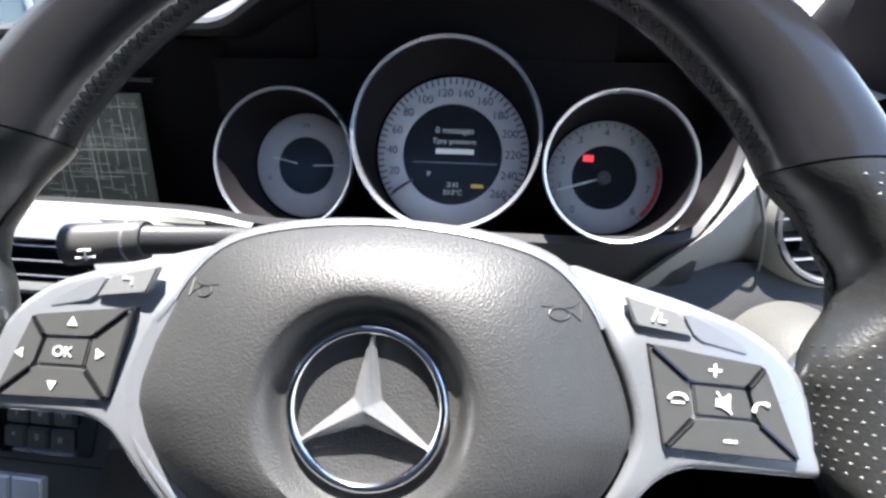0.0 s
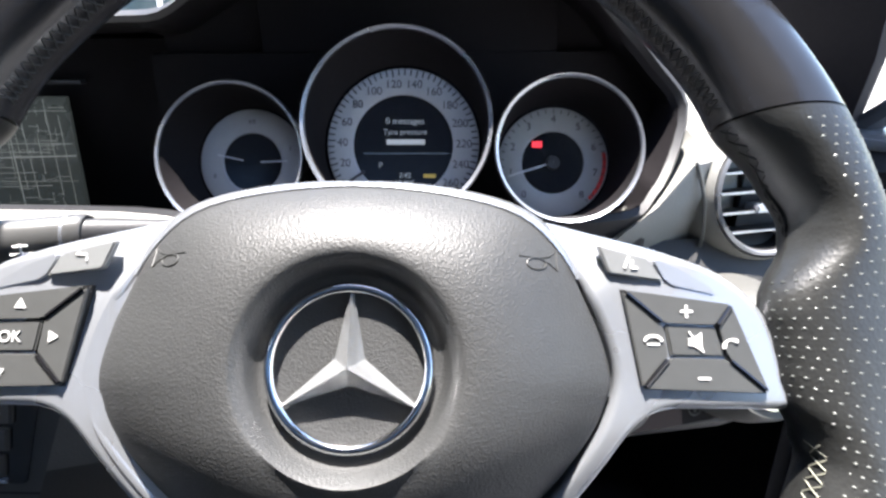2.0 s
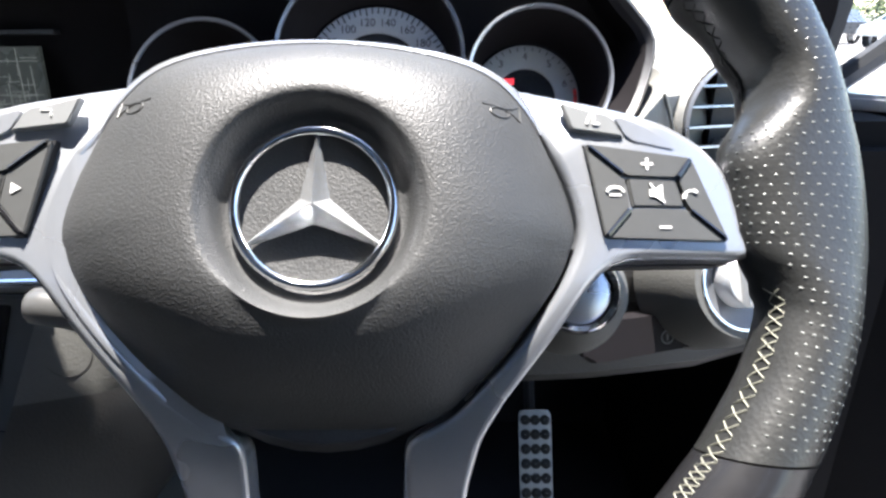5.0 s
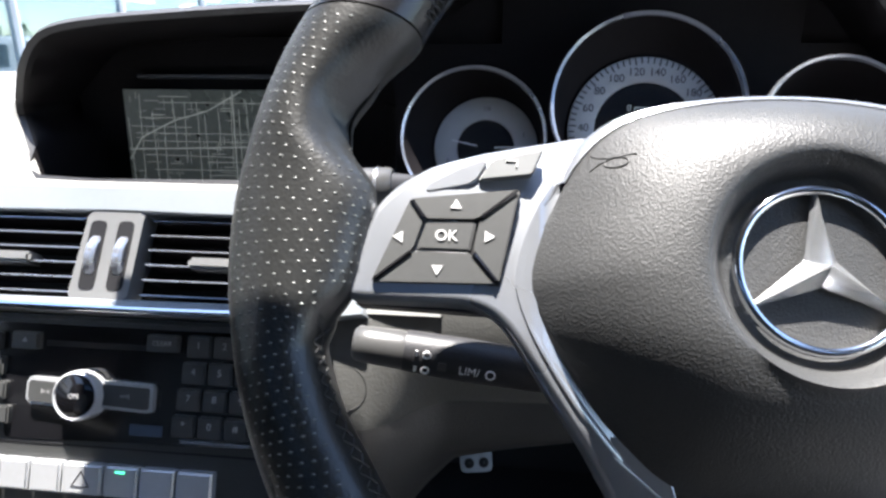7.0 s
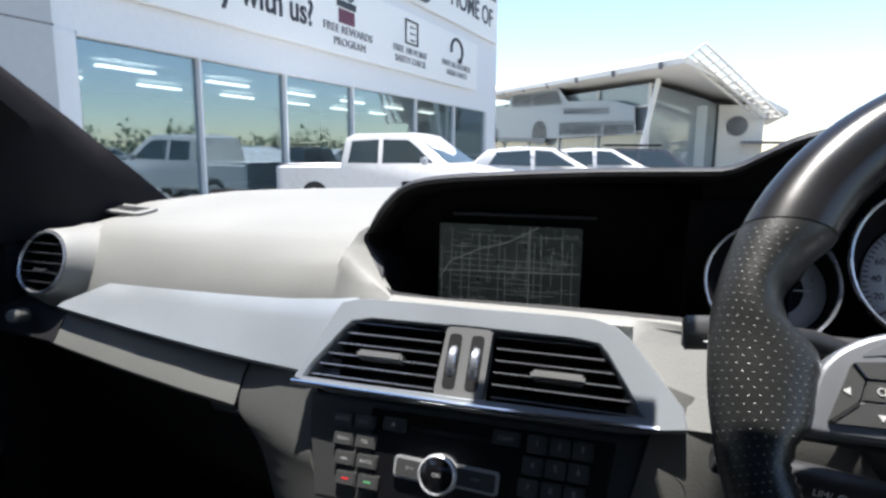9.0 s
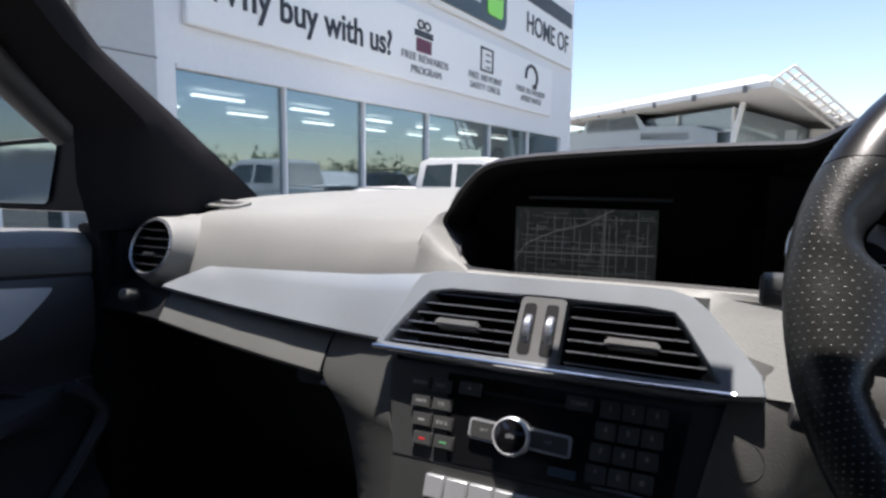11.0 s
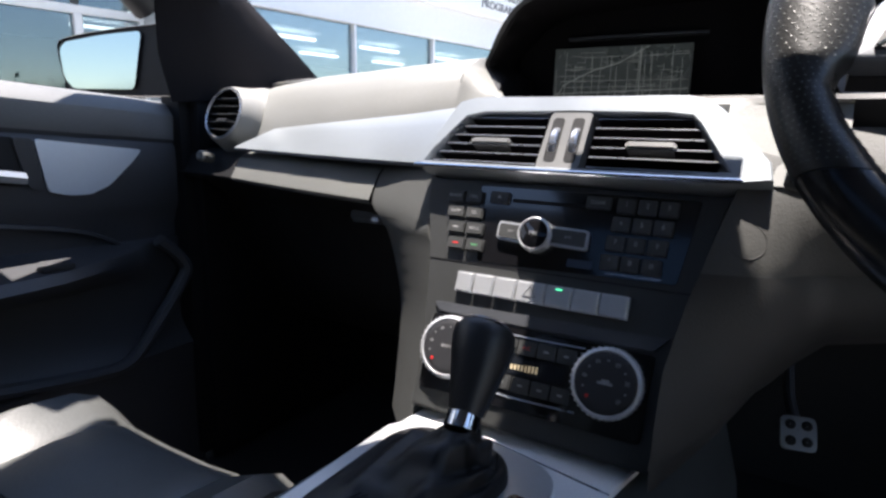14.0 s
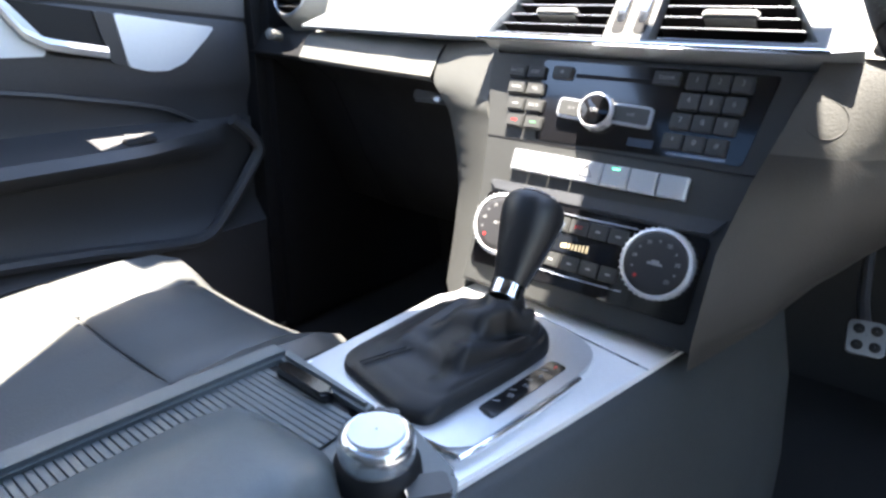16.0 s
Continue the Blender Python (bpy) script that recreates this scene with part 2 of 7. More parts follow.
# the showroom's frame: x along its front, y into the building, z up
WALL = Matrix.Translation((-9.36, 0.9, GROUND)) @ Matrix(((0.0958, -0.9954, 0, 0), (0.9954, 0.0958, 0, 0), (0, 0, 1, 0), (0, 0, 0, 1)))
showroom = thing("showroom_building", WALL, "white showroom building with tall windows and a fascia sign", "building")
GT = 3.2
part("upper_wall", box(-14, 26.9, 0, 9, GT, 9.5), WALLWHITE, showroom)
part("pier", box(6.02, 6.42, -0.05, 0.5, 0, GT, 0.02), WALLWHITE, showroom)
part("pier", box(4.75, 6.0, -0.14, 0.5, 0, 9.0, 0.02), mat("grey_cladding", (0.42, 0.44, 0.45), 0.6), showroom, "pale grey clad pier")
for zz in (1.6, 3.2, 4.8):
    part("pier_joint", box(4.74, 6.01, -0.144, 0.1, zz, zz + 0.025), mat("joint_dark", (0.15, 0.15, 0.16), 0.7), showroom)
part("pier", box(25.7, 26.9, 0, 9, 0, GT), WALLWHITE, showroom)
part("end_wall", box(-14, -8, 0, 9, 0, GT), WALLWHITE, showroom)
part("back_wall", box(-8, 25.7, 8.8, 9, 0, GT), mat("inner_wall", (0.33, 0.37, 0.38), 0.8), showroom)
part("inner_floor", box(-8, 25.7, 0.2, 8.8, 0.0, 0.04), mat("tile_floor", (0.5, 0.5, 0.5), 0.3), showroom)
GLASSDARK = bpy.data.materials.new("showroom_glass")
GLASSDARK.use_nodes = True
gn = GLASSDARK.node_tree
gn.nodes.remove(gn.nodes["Principled BSDF"])
gt, gg, gm = gn.nodes.new("ShaderNodeBsdfTransparent"), gn.nodes.new("ShaderNodeBsdfGlossy"), gn.nodes.new("ShaderNodeMixShader")
gt.inputs[0].default_value, gg.inputs["Roughness"].default_value, gm.inputs[0].default_value = (0.64, 0.71, 0.73, 1), 0.02, 0.24
gg.inputs[0].default_value = (0.66, 0.80, 0.90, 1)
gn.links.new(gt.outputs[0], gm.inputs[1]), gn.links.new(gg.outputs[0], gm.inputs[2]), gn.links.new(gm.outputs[0], gn.nodes["Material Output"].inputs[0])
DOORGLASS = GLASSDARK.copy()
DOORGLASS.name = "entrance_glass"
for node in DOORGLASS.node_tree.nodes:
    if node.type == "MIX_SHADER":
        node.inputs[0].default_value = 0.14
    elif node.type == "BSDF_TRANSPARENT":
        node.inputs[0].default_value = (0.45, 0.52, 0.55, 1)
for a, b in ((6.42, 9.0), (9.0, 11.64), (11.64, 14.6), (14.6, 18.6), (18.6, 22.0), (22.0, 25.6)):
    w = part("window", box(a + 0.03, b - 0.03, 0.10, 0.13, 0.12, GT - 0.05), GLASSDARK, showroom, "tinted showroom pane")
    part("mullion", box(b - 0.03, b + 0.03, 0.0, 0.2, 0.0, GT, 0.01), WALLWHITE, w)
part("plinth", box(6.45, 25.7, 0.0, 0.2, 0.0, 0.12), WALLWHITE, showroom)
part("head_rail", box(6.45, 25.7, -0.02, 0.2, GT - 0.06, GT + 0.02, 0.01), WALLWHITE, showroom)
for a, b in ((-7.8, -4.9), (-4.9, -2.0), (-2.0, 0.9), (0.9, 3.8), (3.8, 4.75)):
    for z0, z1 in ((0.05, 2.66), (2.78, GT)):
        w = part("window", box(a + 0.06, b - 0.06, 0.42, 0.45, z0, z1), DOORGLASS, showroom, "tinted entrance pane")
    part("mullion", box(b - 0.06, b + 0.06, 0.36, 0.5, 0, 2.66, 0.01), WALLWHITE, showroom)
part("transom", box(-8, 4.75, 0.36, 0.5, 2.66, 2.78, 0.01), WALLWHITE, showroom)
LAMP = mat("tube_lamp", (1.0, 0.98, 0.92), 0.5, emit=1.7)
for i in range(7):
    for yy in (2.2, 4.6):
        part("ceiling_lamp", box(5.5 + i * 3.0, 6.9 + i * 3.0, yy, yy + 0.14, GT - 0.16, GT - 0.1), LAMP, showroom, "lit tube lamp")
SIGNINK = mat("sign_ink", (0.02, 0.022, 0.03), 0.5)
GREYINK = mat("sign_grey_ink", (0.18, 0.18, 0.19), 0.5)
sign = part("fascia_sign", box(6.6, 24.0, -0.14, -0.01, 3.88, 5.75, 0.02), WHITE, showroom, "white fascia sign with dark lettering")
upper = part("upper_sign", box(9.0, 26.5, -0.14, -0.01, 6.15, 9.3, 0.02), WHITE, showroom, "white upper sign")


def sign_text(text, x0, x1, z, cap, material, parent=None, bold=0.0):
    """Letters on the front between x0 and x1, with their middle at z and a cap height."""
    cu = bpy.data.curves.new("sign_text", "FONT")
    cu.body, cu.size, cu.extrude, cu.offset, cu.align_y = text, cap / 0.7, 0.01, bold, "CENTER"
    tmp = bpy.data.objects.new("sign_text", cu)
    me = bpy.data.meshes.new_from_object(tmp)
    bpy.data.objects.remove(tmp)
    xs = [v.co.x for v in me.vertices]
    k, lo = (x1 - x0) / (max(xs) - min(xs)), min(xs)
    for v in me.vertices:
        v.co.x = (v.co.x - lo) * k
    # loose pieces, grouped into letters where they stand over one another
    link = list(range(len(me.vertices)))

    def root(i):
        while link[i] != i:
            link[i] = link[link[i]]
            i = link[i]
        return i

    for e in me.edges:
        link[root(e.vertices[0])] = root(e.vertices[1])
    span = {}
    for i, v in enumerate(me.vertices):
        a, b = span.get(root(i), (9e9, -9e9))
        span[root(i)] = (min(a, v.co.x), max(b, v.co.x))
    letters = []
    for r, (a, b) in sorted(span.items(), key=lambda q: q[1][0]):
        if letters and a < letters[-1][1] - 0.3 * (b - a):
            letters[-1][2].add(r)
            letters[-1][1] = max(letters[-1][1], b)
        else:
            letters.append([a, b, {r}])
    for a, b, roots in letters:
        ids = [i for i in range(len(me.vertices)) if root(i) in roots]
        at = {v: n for n, v in enumerate(ids)}
        one = bpy.data.meshes.new("letter")
        one.from_pydata([me.vertices[i].co.copy() for i in ids], [], [[at[i] for i in p.vertices] for p in me.polygons if p.vertices[0] in at])
        one.materials.append(material)
        ob = new("letter", one)
        ob.parent, ob.matrix_basis = parent or sign, pose(x0, -0.152, z, 90, 0, 0)
    bpy.data.meshes.remove(me)


sign_text("Why buy with us?", 6.95, 12.55, 4.63, 0.58, SIGNINK, bold=0.012)
sign_text("FREE REWARDS", 13.0, 15.4, 4.52, 0.2, GREYINK)
sign_text("PROGRAM", 13.45, 15.0, 4.2, 0.2, GREYINK)
sign_text("FREE 100 POINT", 16.7, 19.1, 4.55, 0.2, GREYINK)
sign_text("SAFETY CHECK", 16.8, 19.0, 4.25, 0.2, GREYINK)
sign_text("FREE ROADSIDE", 20.4, 23.2, 4.6, 0.2, GREYINK)
sign_text("ASSISTANCE", 20.8, 22.8, 4.3, 0.2, GREYINK)
sign_text("HOME OF", 21.2, 25.8, 7.05, 0.72, SIGNINK, upper, 0.01)
part("sign_bar", box(20.2, 26.2, -0.16, -0.14, 7.85, 8.45), SIGNINK, upper)
MAROON = mat("gift_maroon", (0.12, 0.02, 0.05), 0.5)
part("gift_box", box(13.7, 14.45, -0.16, -0.14, 4.7, 5.05), MAROON, sign)
part("gift_lid", box(13.62, 14.53, -0.165, -0.14, 5.1, 5.26), SIGNINK, sign)
for s_ in (-1, 1):
    part("gift_bow", tube([(14.08 + s_ * (0.17 + 0.15 * math.cos(a)), -0.15, 5.42 + 0.1 * math.sin(a)) for a in [i * math.pi / 8 for i in range(16)]], 0.03, 5, closed=True), SIGNINK, sign)
part("check_board", tube([(17.5, -0.15, 4.8), (18.35, -0.15, 4.8), (18.35, -0.15, 5.5), (17.5, -0.15, 5.5)], 0.04, 5, closed=True), SIGNINK, sign)
for i in range(3):
    part("check_line", box(17.85, 18.2, -0.16, -0.14, 4.9 + i * 0.2, 4.94 + i * 0.2), SIGNINK, sign)
part("headset", tube([(21.75 + 0.55 * math.cos(a), -0.15, 5.15 + 0.42 * math.sin(a)) for a in [math.radians(d_) for d_ in range(-60, 200, 15)]], 0.06, 5), SIGNINK, sign)
part("headset_cup", box(21.9, 22.3, -0.16, -0.14, 4.75, 4.9), SIGNINK, sign)
logo = part("logo_panel", prism(rounded(rect(0, 5.2, 0, 2.0), 0.4, 5), 0, 0.05), mat("logo_dark", (0.03, 0.05, 0.06), 0.4), showroom, "dark logo panel", m=pose(14.1, -0.145, 6.3, 90, 0, 0))
part("logo_block", prism(rounded(rect(3.7, 4.85, 0.3, 1.8), 0.2, 4), 0.05, 0.08), mat("logo_green", (0.25, 0.75, 0.08), 0.4), logo, "green logo block")
part("logo_bar", prism(rect(4.0, 4.6, 0.9, 1.05), 0.08, 0.1), mat("logo_dark_green", (0.05, 0.2, 0.04), 0.4), logo)
for i in range(4):
    part("logo_stroke", prism(rect(0.5 + i * 0.75, 0.95 + i * 0.75, 0.5, 1.6), 0.05, 0.07), mat("logo_pale", (0.6, 0.65, 0.65), 0.4), logo)
part("entrance_canopy", box(-7, 5.0, -1.6, 0.0, 4.2, 4.6, 0.05), WALLWHITE, showroom, "white entrance canopy")


# ---- the second dealership: glass box under a wide white roof
hall = thing("glass_dealership_hall", pose(0, 0, GROUND), "glass dealership hall under a wide white roof", "building")
ROOFWHITE = mat("roof_white", (0.82, 0.8, 0.74), 0.6, vary=0.04)
# Glass colour lightened to carry the windscreen's veil of haze.
HALLGLASS = mat("hall_glass_hazed", (0.22, 0.26, 0.27), 0.06, vary=0.25, spec=0.9)
top = [(-15.5, 57.0, 7.3), (1.5, 31.0, 6.3), (8.5, 44.0, 4.6), (10.0, 60.0, 4.6), (-8.0, 70.0, 7.0)]
mid_ = Vector((-1.0, 52.0))
part("roof", loft([[(x + (mid_.x - x) * 0.10, y + (mid_.y - y) * 0.10, z + 0.05) for x, y, z in top], [(x, y, z - 0.45) for x, y, z in top], [(x, y, z - 0.75) for x, y, z in top]], closed=True, caps=True), ROOFWHITE, hall, "wide white overhanging roof")
ins = [(-15.5, 60.0, 5.8), (0.0, 36.0, 5.2), (3.2, 40.0, 4.6), (6.5, 48.0, 4.0), (-6.0, 66.0, 5.8)]
part("glass_wall", loft([[(x, y, 0) for x, y, z in ins], ins], closed=True), HALLGLASS, hall, "dark reflective glass wall")
for k in range(5):
    p, q = Vector(ins[0]), Vector(ins[1])
    c = p.lerp(q, (k + 1) / 5)
    part("mullion", tube([(c.x, c.y - 0.2, 0), (c.x, c.y - 0.2, c.z)], 0.08, 6), ROOFWHITE, hall)
for zz in (1.2, 2.6, 4.0):
    part("rail", tube([Vector((-15.5, 59.8, zz)), Vector((0.0, 35.8, zz))], 0.06, 6), ROOFWHITE, hall)
part("slanted_post", tube([(-0.6, 34.6, 0), (0.4, 34.8, 5.3)], 0.14, 8), ROOFWHITE, hall)
part("side_wall", box(4.2, 6.8, 42.0, 47.0, 0, 4.4), ROOFWHITE, hall, "pale side wall")
LAT = [Vector((2.28, 31.00, 6.38)), Vector((7.38, 40.00, 3.55)), Vector((1.38, 31.00, 5.75)), Vector((6.45, 42.00, 3.55))]
for i in range(13):
    f_ = i / 12
    part("lattice_bar", tube([LAT[0].lerp(LAT[1], f_), LAT[2].lerp(LAT[3], f_)], 0.06, 5), ROOFWHITE, hall)
for i in range(4):
    part("lattice_rail", tube([LAT[0].lerp(LAT[2], i / 3), LAT[1].lerp(LAT[3], i / 3)], 0.08, 5), ROOFWHITE, hall)
part("side_canopy", box(5.6, 8.3, 40.5, 42.5, 2.0, 2.15), GREYINK, hall)
# a car printed large on the hall's glass, with two white boards under it
POSTER = Matrix.Translation((-15.62, 59.72, 0)) @ Matrix(((0.5425, 0.0, 0.8400, 0), (-0.8400, 0.0, 0.5425, 0), (0, 1, 0, 0), (0, 0, 0, 1))) @ Matrix.Translation((0, 0, -0.25))
poster = thing("window_poster", pose(0, 0, GROUND) @ POSTER, "pale grey off-road car printed large on glass", "poster")
# Print tones raised too, with the haze mixed into them.
INKS = {n_: mat("poster_" + n_, c_, 0.4, vary=0.1) for n_, c_ in (("silver", (0.30, 0.335, 0.35)), ("shade", (0.19, 0.22, 0.23)), ("dark", (0.11, 0.13, 0.138)), ("white", (0.6, 0.62, 0.62)))}
for n_, ink, h_, pts_ in (("body", "silver", 0.02, [(3.2, 2.7), (3.1, 5.3), (7.6, 5.35), (8.2, 6.4), (17.2, 5.9), (18.6, 4.9), (24.3, 4.5), (26.7, 4.0), (26.8, 2.5), (17.2, 2.4)]), ("window", "dark", 0.04, [(8.3, 5.2), (8.6, 6.2), (17.0, 5.75), (17.8, 4.75)]),
                          ("pillar", "silver", 0.05, [(12.2, 5.0), (12.4, 6.0), (13.0, 5.97), (12.9, 4.97)]), ("grille", "dark", 0.04, [(18.0, 4.05), (17.9, 4.5), (24.0, 4.1), (24.0, 3.7)]), ("bumper", "shade", 0.04, [(17.4, 2.6), (17.4, 3.5), (26.7, 3.2), (26.7, 2.5)]),
                          ("board", "white", 0.06, [(19.1, 2.6), (19.1, 3.2), (23.1, 3.05), (23.1, 2.48)]), ("board", "white", 0.06, [(23.5, 2.5), (23.5, 3.1), (26.8, 2.98), (26.8, 2.45)]), ("sill_shadow", "dark", 0.04, [(3.2, 2.3), (3.2, 2.75), (12.8, 2.5), (12.8, 2.2)])):
    part(n_, prism([(x_ * 1.04, z_) for x_, z_ in pts_[::-1]], 0.0, h_), INKS[ink], poster)
for cx_, r_ in ((4.4, 0.75), (14.6, 0.95)):
    part("wheel", prism([(cx_ + 1.5 * r_ * math.cos(q_), 2.85 + r_ * math.sin(q_)) for q_ in [n_ * math.pi / 12 for n_ in range(24)]], 0.0, 0.06), INKS["dark"], poster)
    part("rim", prism([(cx_ + 0.85 * r_ * math.cos(q_), 2.85 + 0.58 * r_ * math.sin(q_)) for q_ in [n_ * math.pi / 12 for n_ in range(24)]], 0.06, 0.08), INKS["silver"], poster)
for f_ in (0.05, 0.2, 0.35, 0.5, 0.65, 0.8, 0.95):
    c_ = Vector((-15.0, 57.6, 6.55)).lerp(Vector((1.2, 31.6, 5.55)), f_)
    part("gutter_bracket", box(c_.x - 0.1, c_.x + 0.1, c_.y - 0.7, c_.y - 0.3, c_.z - 0.1, c_.z + 0.2), GREYINK, hall)
part("wall_sign", moved(lathe([(0.001, 0.04), (0.55, 0.04), (0.6, 0.0)], 24), pose(5.3, 41.9, 3.1, 90, 0, 0)), GREYINK, hall, "dark oval wall sign")
for x_ in (1.2, 2.4):
    part("side_pane", box(x_, x_ + 0.9, 39.4, 39.5, 0.6, 4.2), mat("pane_pale", (0.45, 0.5, 0.5), 0.2), hall)


# ---- low pale building behind the car, seen in the door mirror
shed = thing("rear_yard_building", pose(-22, -34, GROUND), "long low grey building across the yard", "building")
SHEDGREY = mat("shed_grey", (0.30, 0.31, 0.32), 0.8, vary=0.08)
part("shed_wall", box(-14, 14, -4, 4, 0, 2.3), SHEDGREY, shed)
part("shed_roof", box(-14.4, 14.4, -4.4, 4.4, 2.3, 2.5), SHEDGREY, shed)
part("roof_sign", box(-3.2, -1.4, 3.8, 4.0, 2.5, 3.5), RED, shed, "red sign on the roof")
post = thing("yard_post", pose(-20.2, -28.5, GROUND), "white post with a round red sign in the yard", "post")
part("shaft", tube([(0, 0, 0), (0, 0, 4.4)], 0.07, 8), WALLWHITE, post)
part("disc", moved(lathe([(0.001, 0.03), (0.34, 0.03), (0.34, -0.03), (0.001, -0.03)], 24), pose(0, 0.1, 4.2, 90, 0, 30)), RED, post, "round red sign")

# ---- trees across the yard, mirrored in the showroom's glass and seen through the open door
TREEGREEN = mat("far_leaves", (0.05, 0.075, 0.03), 0.7, vary=0.35)
rng = random.Random(11)
verts, faces = [], []
for n_ in range(46):
    cx, cy, ht = 44 + rng.uniform(-4, 4), -40 + n_ * 2.6 + rng.uniform(-1, 1), rng.uniform(2.2, 5.0)
    for k_ in range(150):
        a_, b_, r_ = rng.uniform(0, 6.283), rng.uniform(-1, 1), rng.uniform(0.4, 1.0)
        c_ = Vector((cx + 2.2 * r_ * math.cos(a_), cy + 2.2 * r_ * math.sin(a_), GROUND + ht * 0.55 + ht * 0.5 * b_ * r_))
        u_ = Vector((rng.uniform(-1, 1), rng.uniform(-1, 1), rng.uniform(-1, 1))).normalized()
        w_ = u_.orthogonal().normalized()
        q_ = rng.uniform(0.18, 0.42)
        b0 = len(verts)
        verts += [tuple(c_ + u_ * q_), tuple(c_ + w_ * q_ * 0.7), tuple(c_ - u_ * q_), tuple(c_ - w_ * q_ * 0.7)]
        faces.append((b0, b0 + 1, b0 + 2, b0 + 3))
me = bpy.data.meshes.new("far_trees")
me.from_pydata(verts, [], faces)
me.materials.append(TREEGREEN)
tagged(new("far_trees", me), "row of green trees across the yard", "trees", "", "stuff")

# ---- parked cars
TYRE = mat("tyre", (0.02, 0.02, 0.02), 0.8)
def parked_car(name, m, paint, label, prof, glass, width, wheels, length, tub=None):
    """A car with x ahead, z up; prof: its side outline; glass: outlines of side windows."""
    car = thing(name, m, label, "car", "parked cars")
    hw = width / 2
    body_rows = []
    for y, k in ((-hw, 0.94), (-hw * 0.96, 0.985), (-hw * 0.8, 1.0), (0, 1.01), (hw * 0.8, 1.0), (hw * 0.96, 0.985), (hw, 0.94)):
        body_rows.append([(x, y * (1 - 0.16 * max(0, (z - 1.0) / 0.7)), 0.35 + (z - 0.35) * (k if z > 0.5 else 1)) for x, z in prof])
    part("body", loft(body_rows, closed=True, caps=True), paint, car)
    for g in glass:
        for s_ in (-1, 1):
            pts = [(x, s_ * (hw * 0.985 * (1 - 0.16 * max(0, (z - 1.0) / 0.7)) + 0.004), z) for x, z in g]
            part("side_window", loft([pts, [(x, y - s_ * 0.02, z) for x, y, z in pts]], closed=True, caps=True), CARGLASS, car)
    for wx in wheels:
        for s_ in (-1, 1):
            w_ = part("wheel", moved(lathe([(0.36, -0.1), (0.37, 0), (0.36, 0.1), (0.22, 0.11)], 24), pose(wx, s_ * (hw - 0.1), 0.37, 90, 0, 0)), TYRE, car)
            part("rim", moved(lathe([(0.23, 0.105), (0.05, 0.09), (0.001, 0.1)], 16), pose(wx, s_ * (hw - 0.1), 0.37, 90 * s_ , 0, 0)), SATIN, w_)
    return car


UTE = [(-2.6, 0.45), (-2.62, 1.06), (-0.95, 1.08), (-0.88, 1.68), (-0.7, 1.76), (0.55, 1.77), (0.75, 1.72), (1.55, 1.12), (2.4, 1.02), (2.55, 0.85), (2.55, 0.45)]
ute = parked_car("pickup_truck", pose(-5.35, 12.3, GROUND, 0, 0, -4), CARWHITE, "white dual-cab pickup truck parked in the yard", UTE, [[(-0.78, 1.14), (-0.72, 1.6), (-0.08, 1.63), (-0.06, 1.14)], [(0.04, 1.14), (0.03, 1.63), (0.6, 1.62), (0.78, 1.5), (1.2, 1.16)]], 1.8, (-1.6, 1.55), 5.2)
part("windscreen", loft([[(0.80, -0.70, 1.67), (0.80, 0.70, 1.67)], [(1.50, -0.8, 1.175), (1.50, 0.8, 1.175)]]), CARGLASS, ute)
part("door_mirror", box(1.0, 1.12, -1.08, -0.9, 1.12, 1.28, 0.03), CARWHITE, ute)
part("tub_cover", box(-2.6, -1.0, -0.8, 0.8, 1.07, 1.10, 0.02), mat("tub_cover_white", (0.7, 0.7, 0.7), 0.5), ute)
HATCH = [(-2.0, 0.45), (-2.05, 0.95), (-1.75, 1.05), (-1.3, 1.45), (-0.6, 1.52), (0.3, 1.49), (1.15, 1.02), (1.95, 0.88), (2.1, 0.7), (2.1, 0.45)]
HG = [[(-1.25, 1.08), (-1.05, 1.38), (-0.25, 1.44), (-0.22, 1.06)], [(-0.12, 1.06), (-0.13, 1.44), (0.25, 1.42), (0.85, 1.06)]]
for x, y, a in ((-2.6, 15.2, 4), (-1.35, 17.6, 6)):
    c = parked_car("hatchback", pose(x, y, GROUND, 0, 0, a), CARWHITE, "white hatchback parked in the row", HATCH, HG, 1.72, (-1.3, 1.3), 4.1)
    part("windscreen", loft([[(0.36, -0.62, 1.475), (0.36, 0.62, 1.475)], [(1.12, -0.72, 1.055), (1.12, 0.72, 1.055)]]), CARGLASS, c)
SUV = [(-2.2, 0.5), (-2.25, 1.1), (-2.05, 1.72), (-1.8, 1.78), (0.3, 1.78), (1.05, 1.18), (2.1, 1.05), (2.2, 0.8), (2.2, 0.5)]
c = parked_car("four_wheel_drive", pose(0.1, 21.5, GROUND - 0.25, 0, 0, 8), mat("dark_car_paint", (0.03, 0.035, 0.04), 0.3, coat=0.7), "dark four-wheel drive with a roof rack", SUV, [[(-1.9, 1.2), (-1.8, 1.65), (-0.6, 1.68), (-0.6, 1.2)], [(-0.5, 1.2), (-0.5, 1.68), (0.2, 1.67), (0.8, 1.2)]], 1.85, (-1.4, 1.4), 4.4)
part("roof_rack", box(-1.6, 0.2, -0.6, 0.6, 1.86, 1.92, 0.02), TYRE, c)

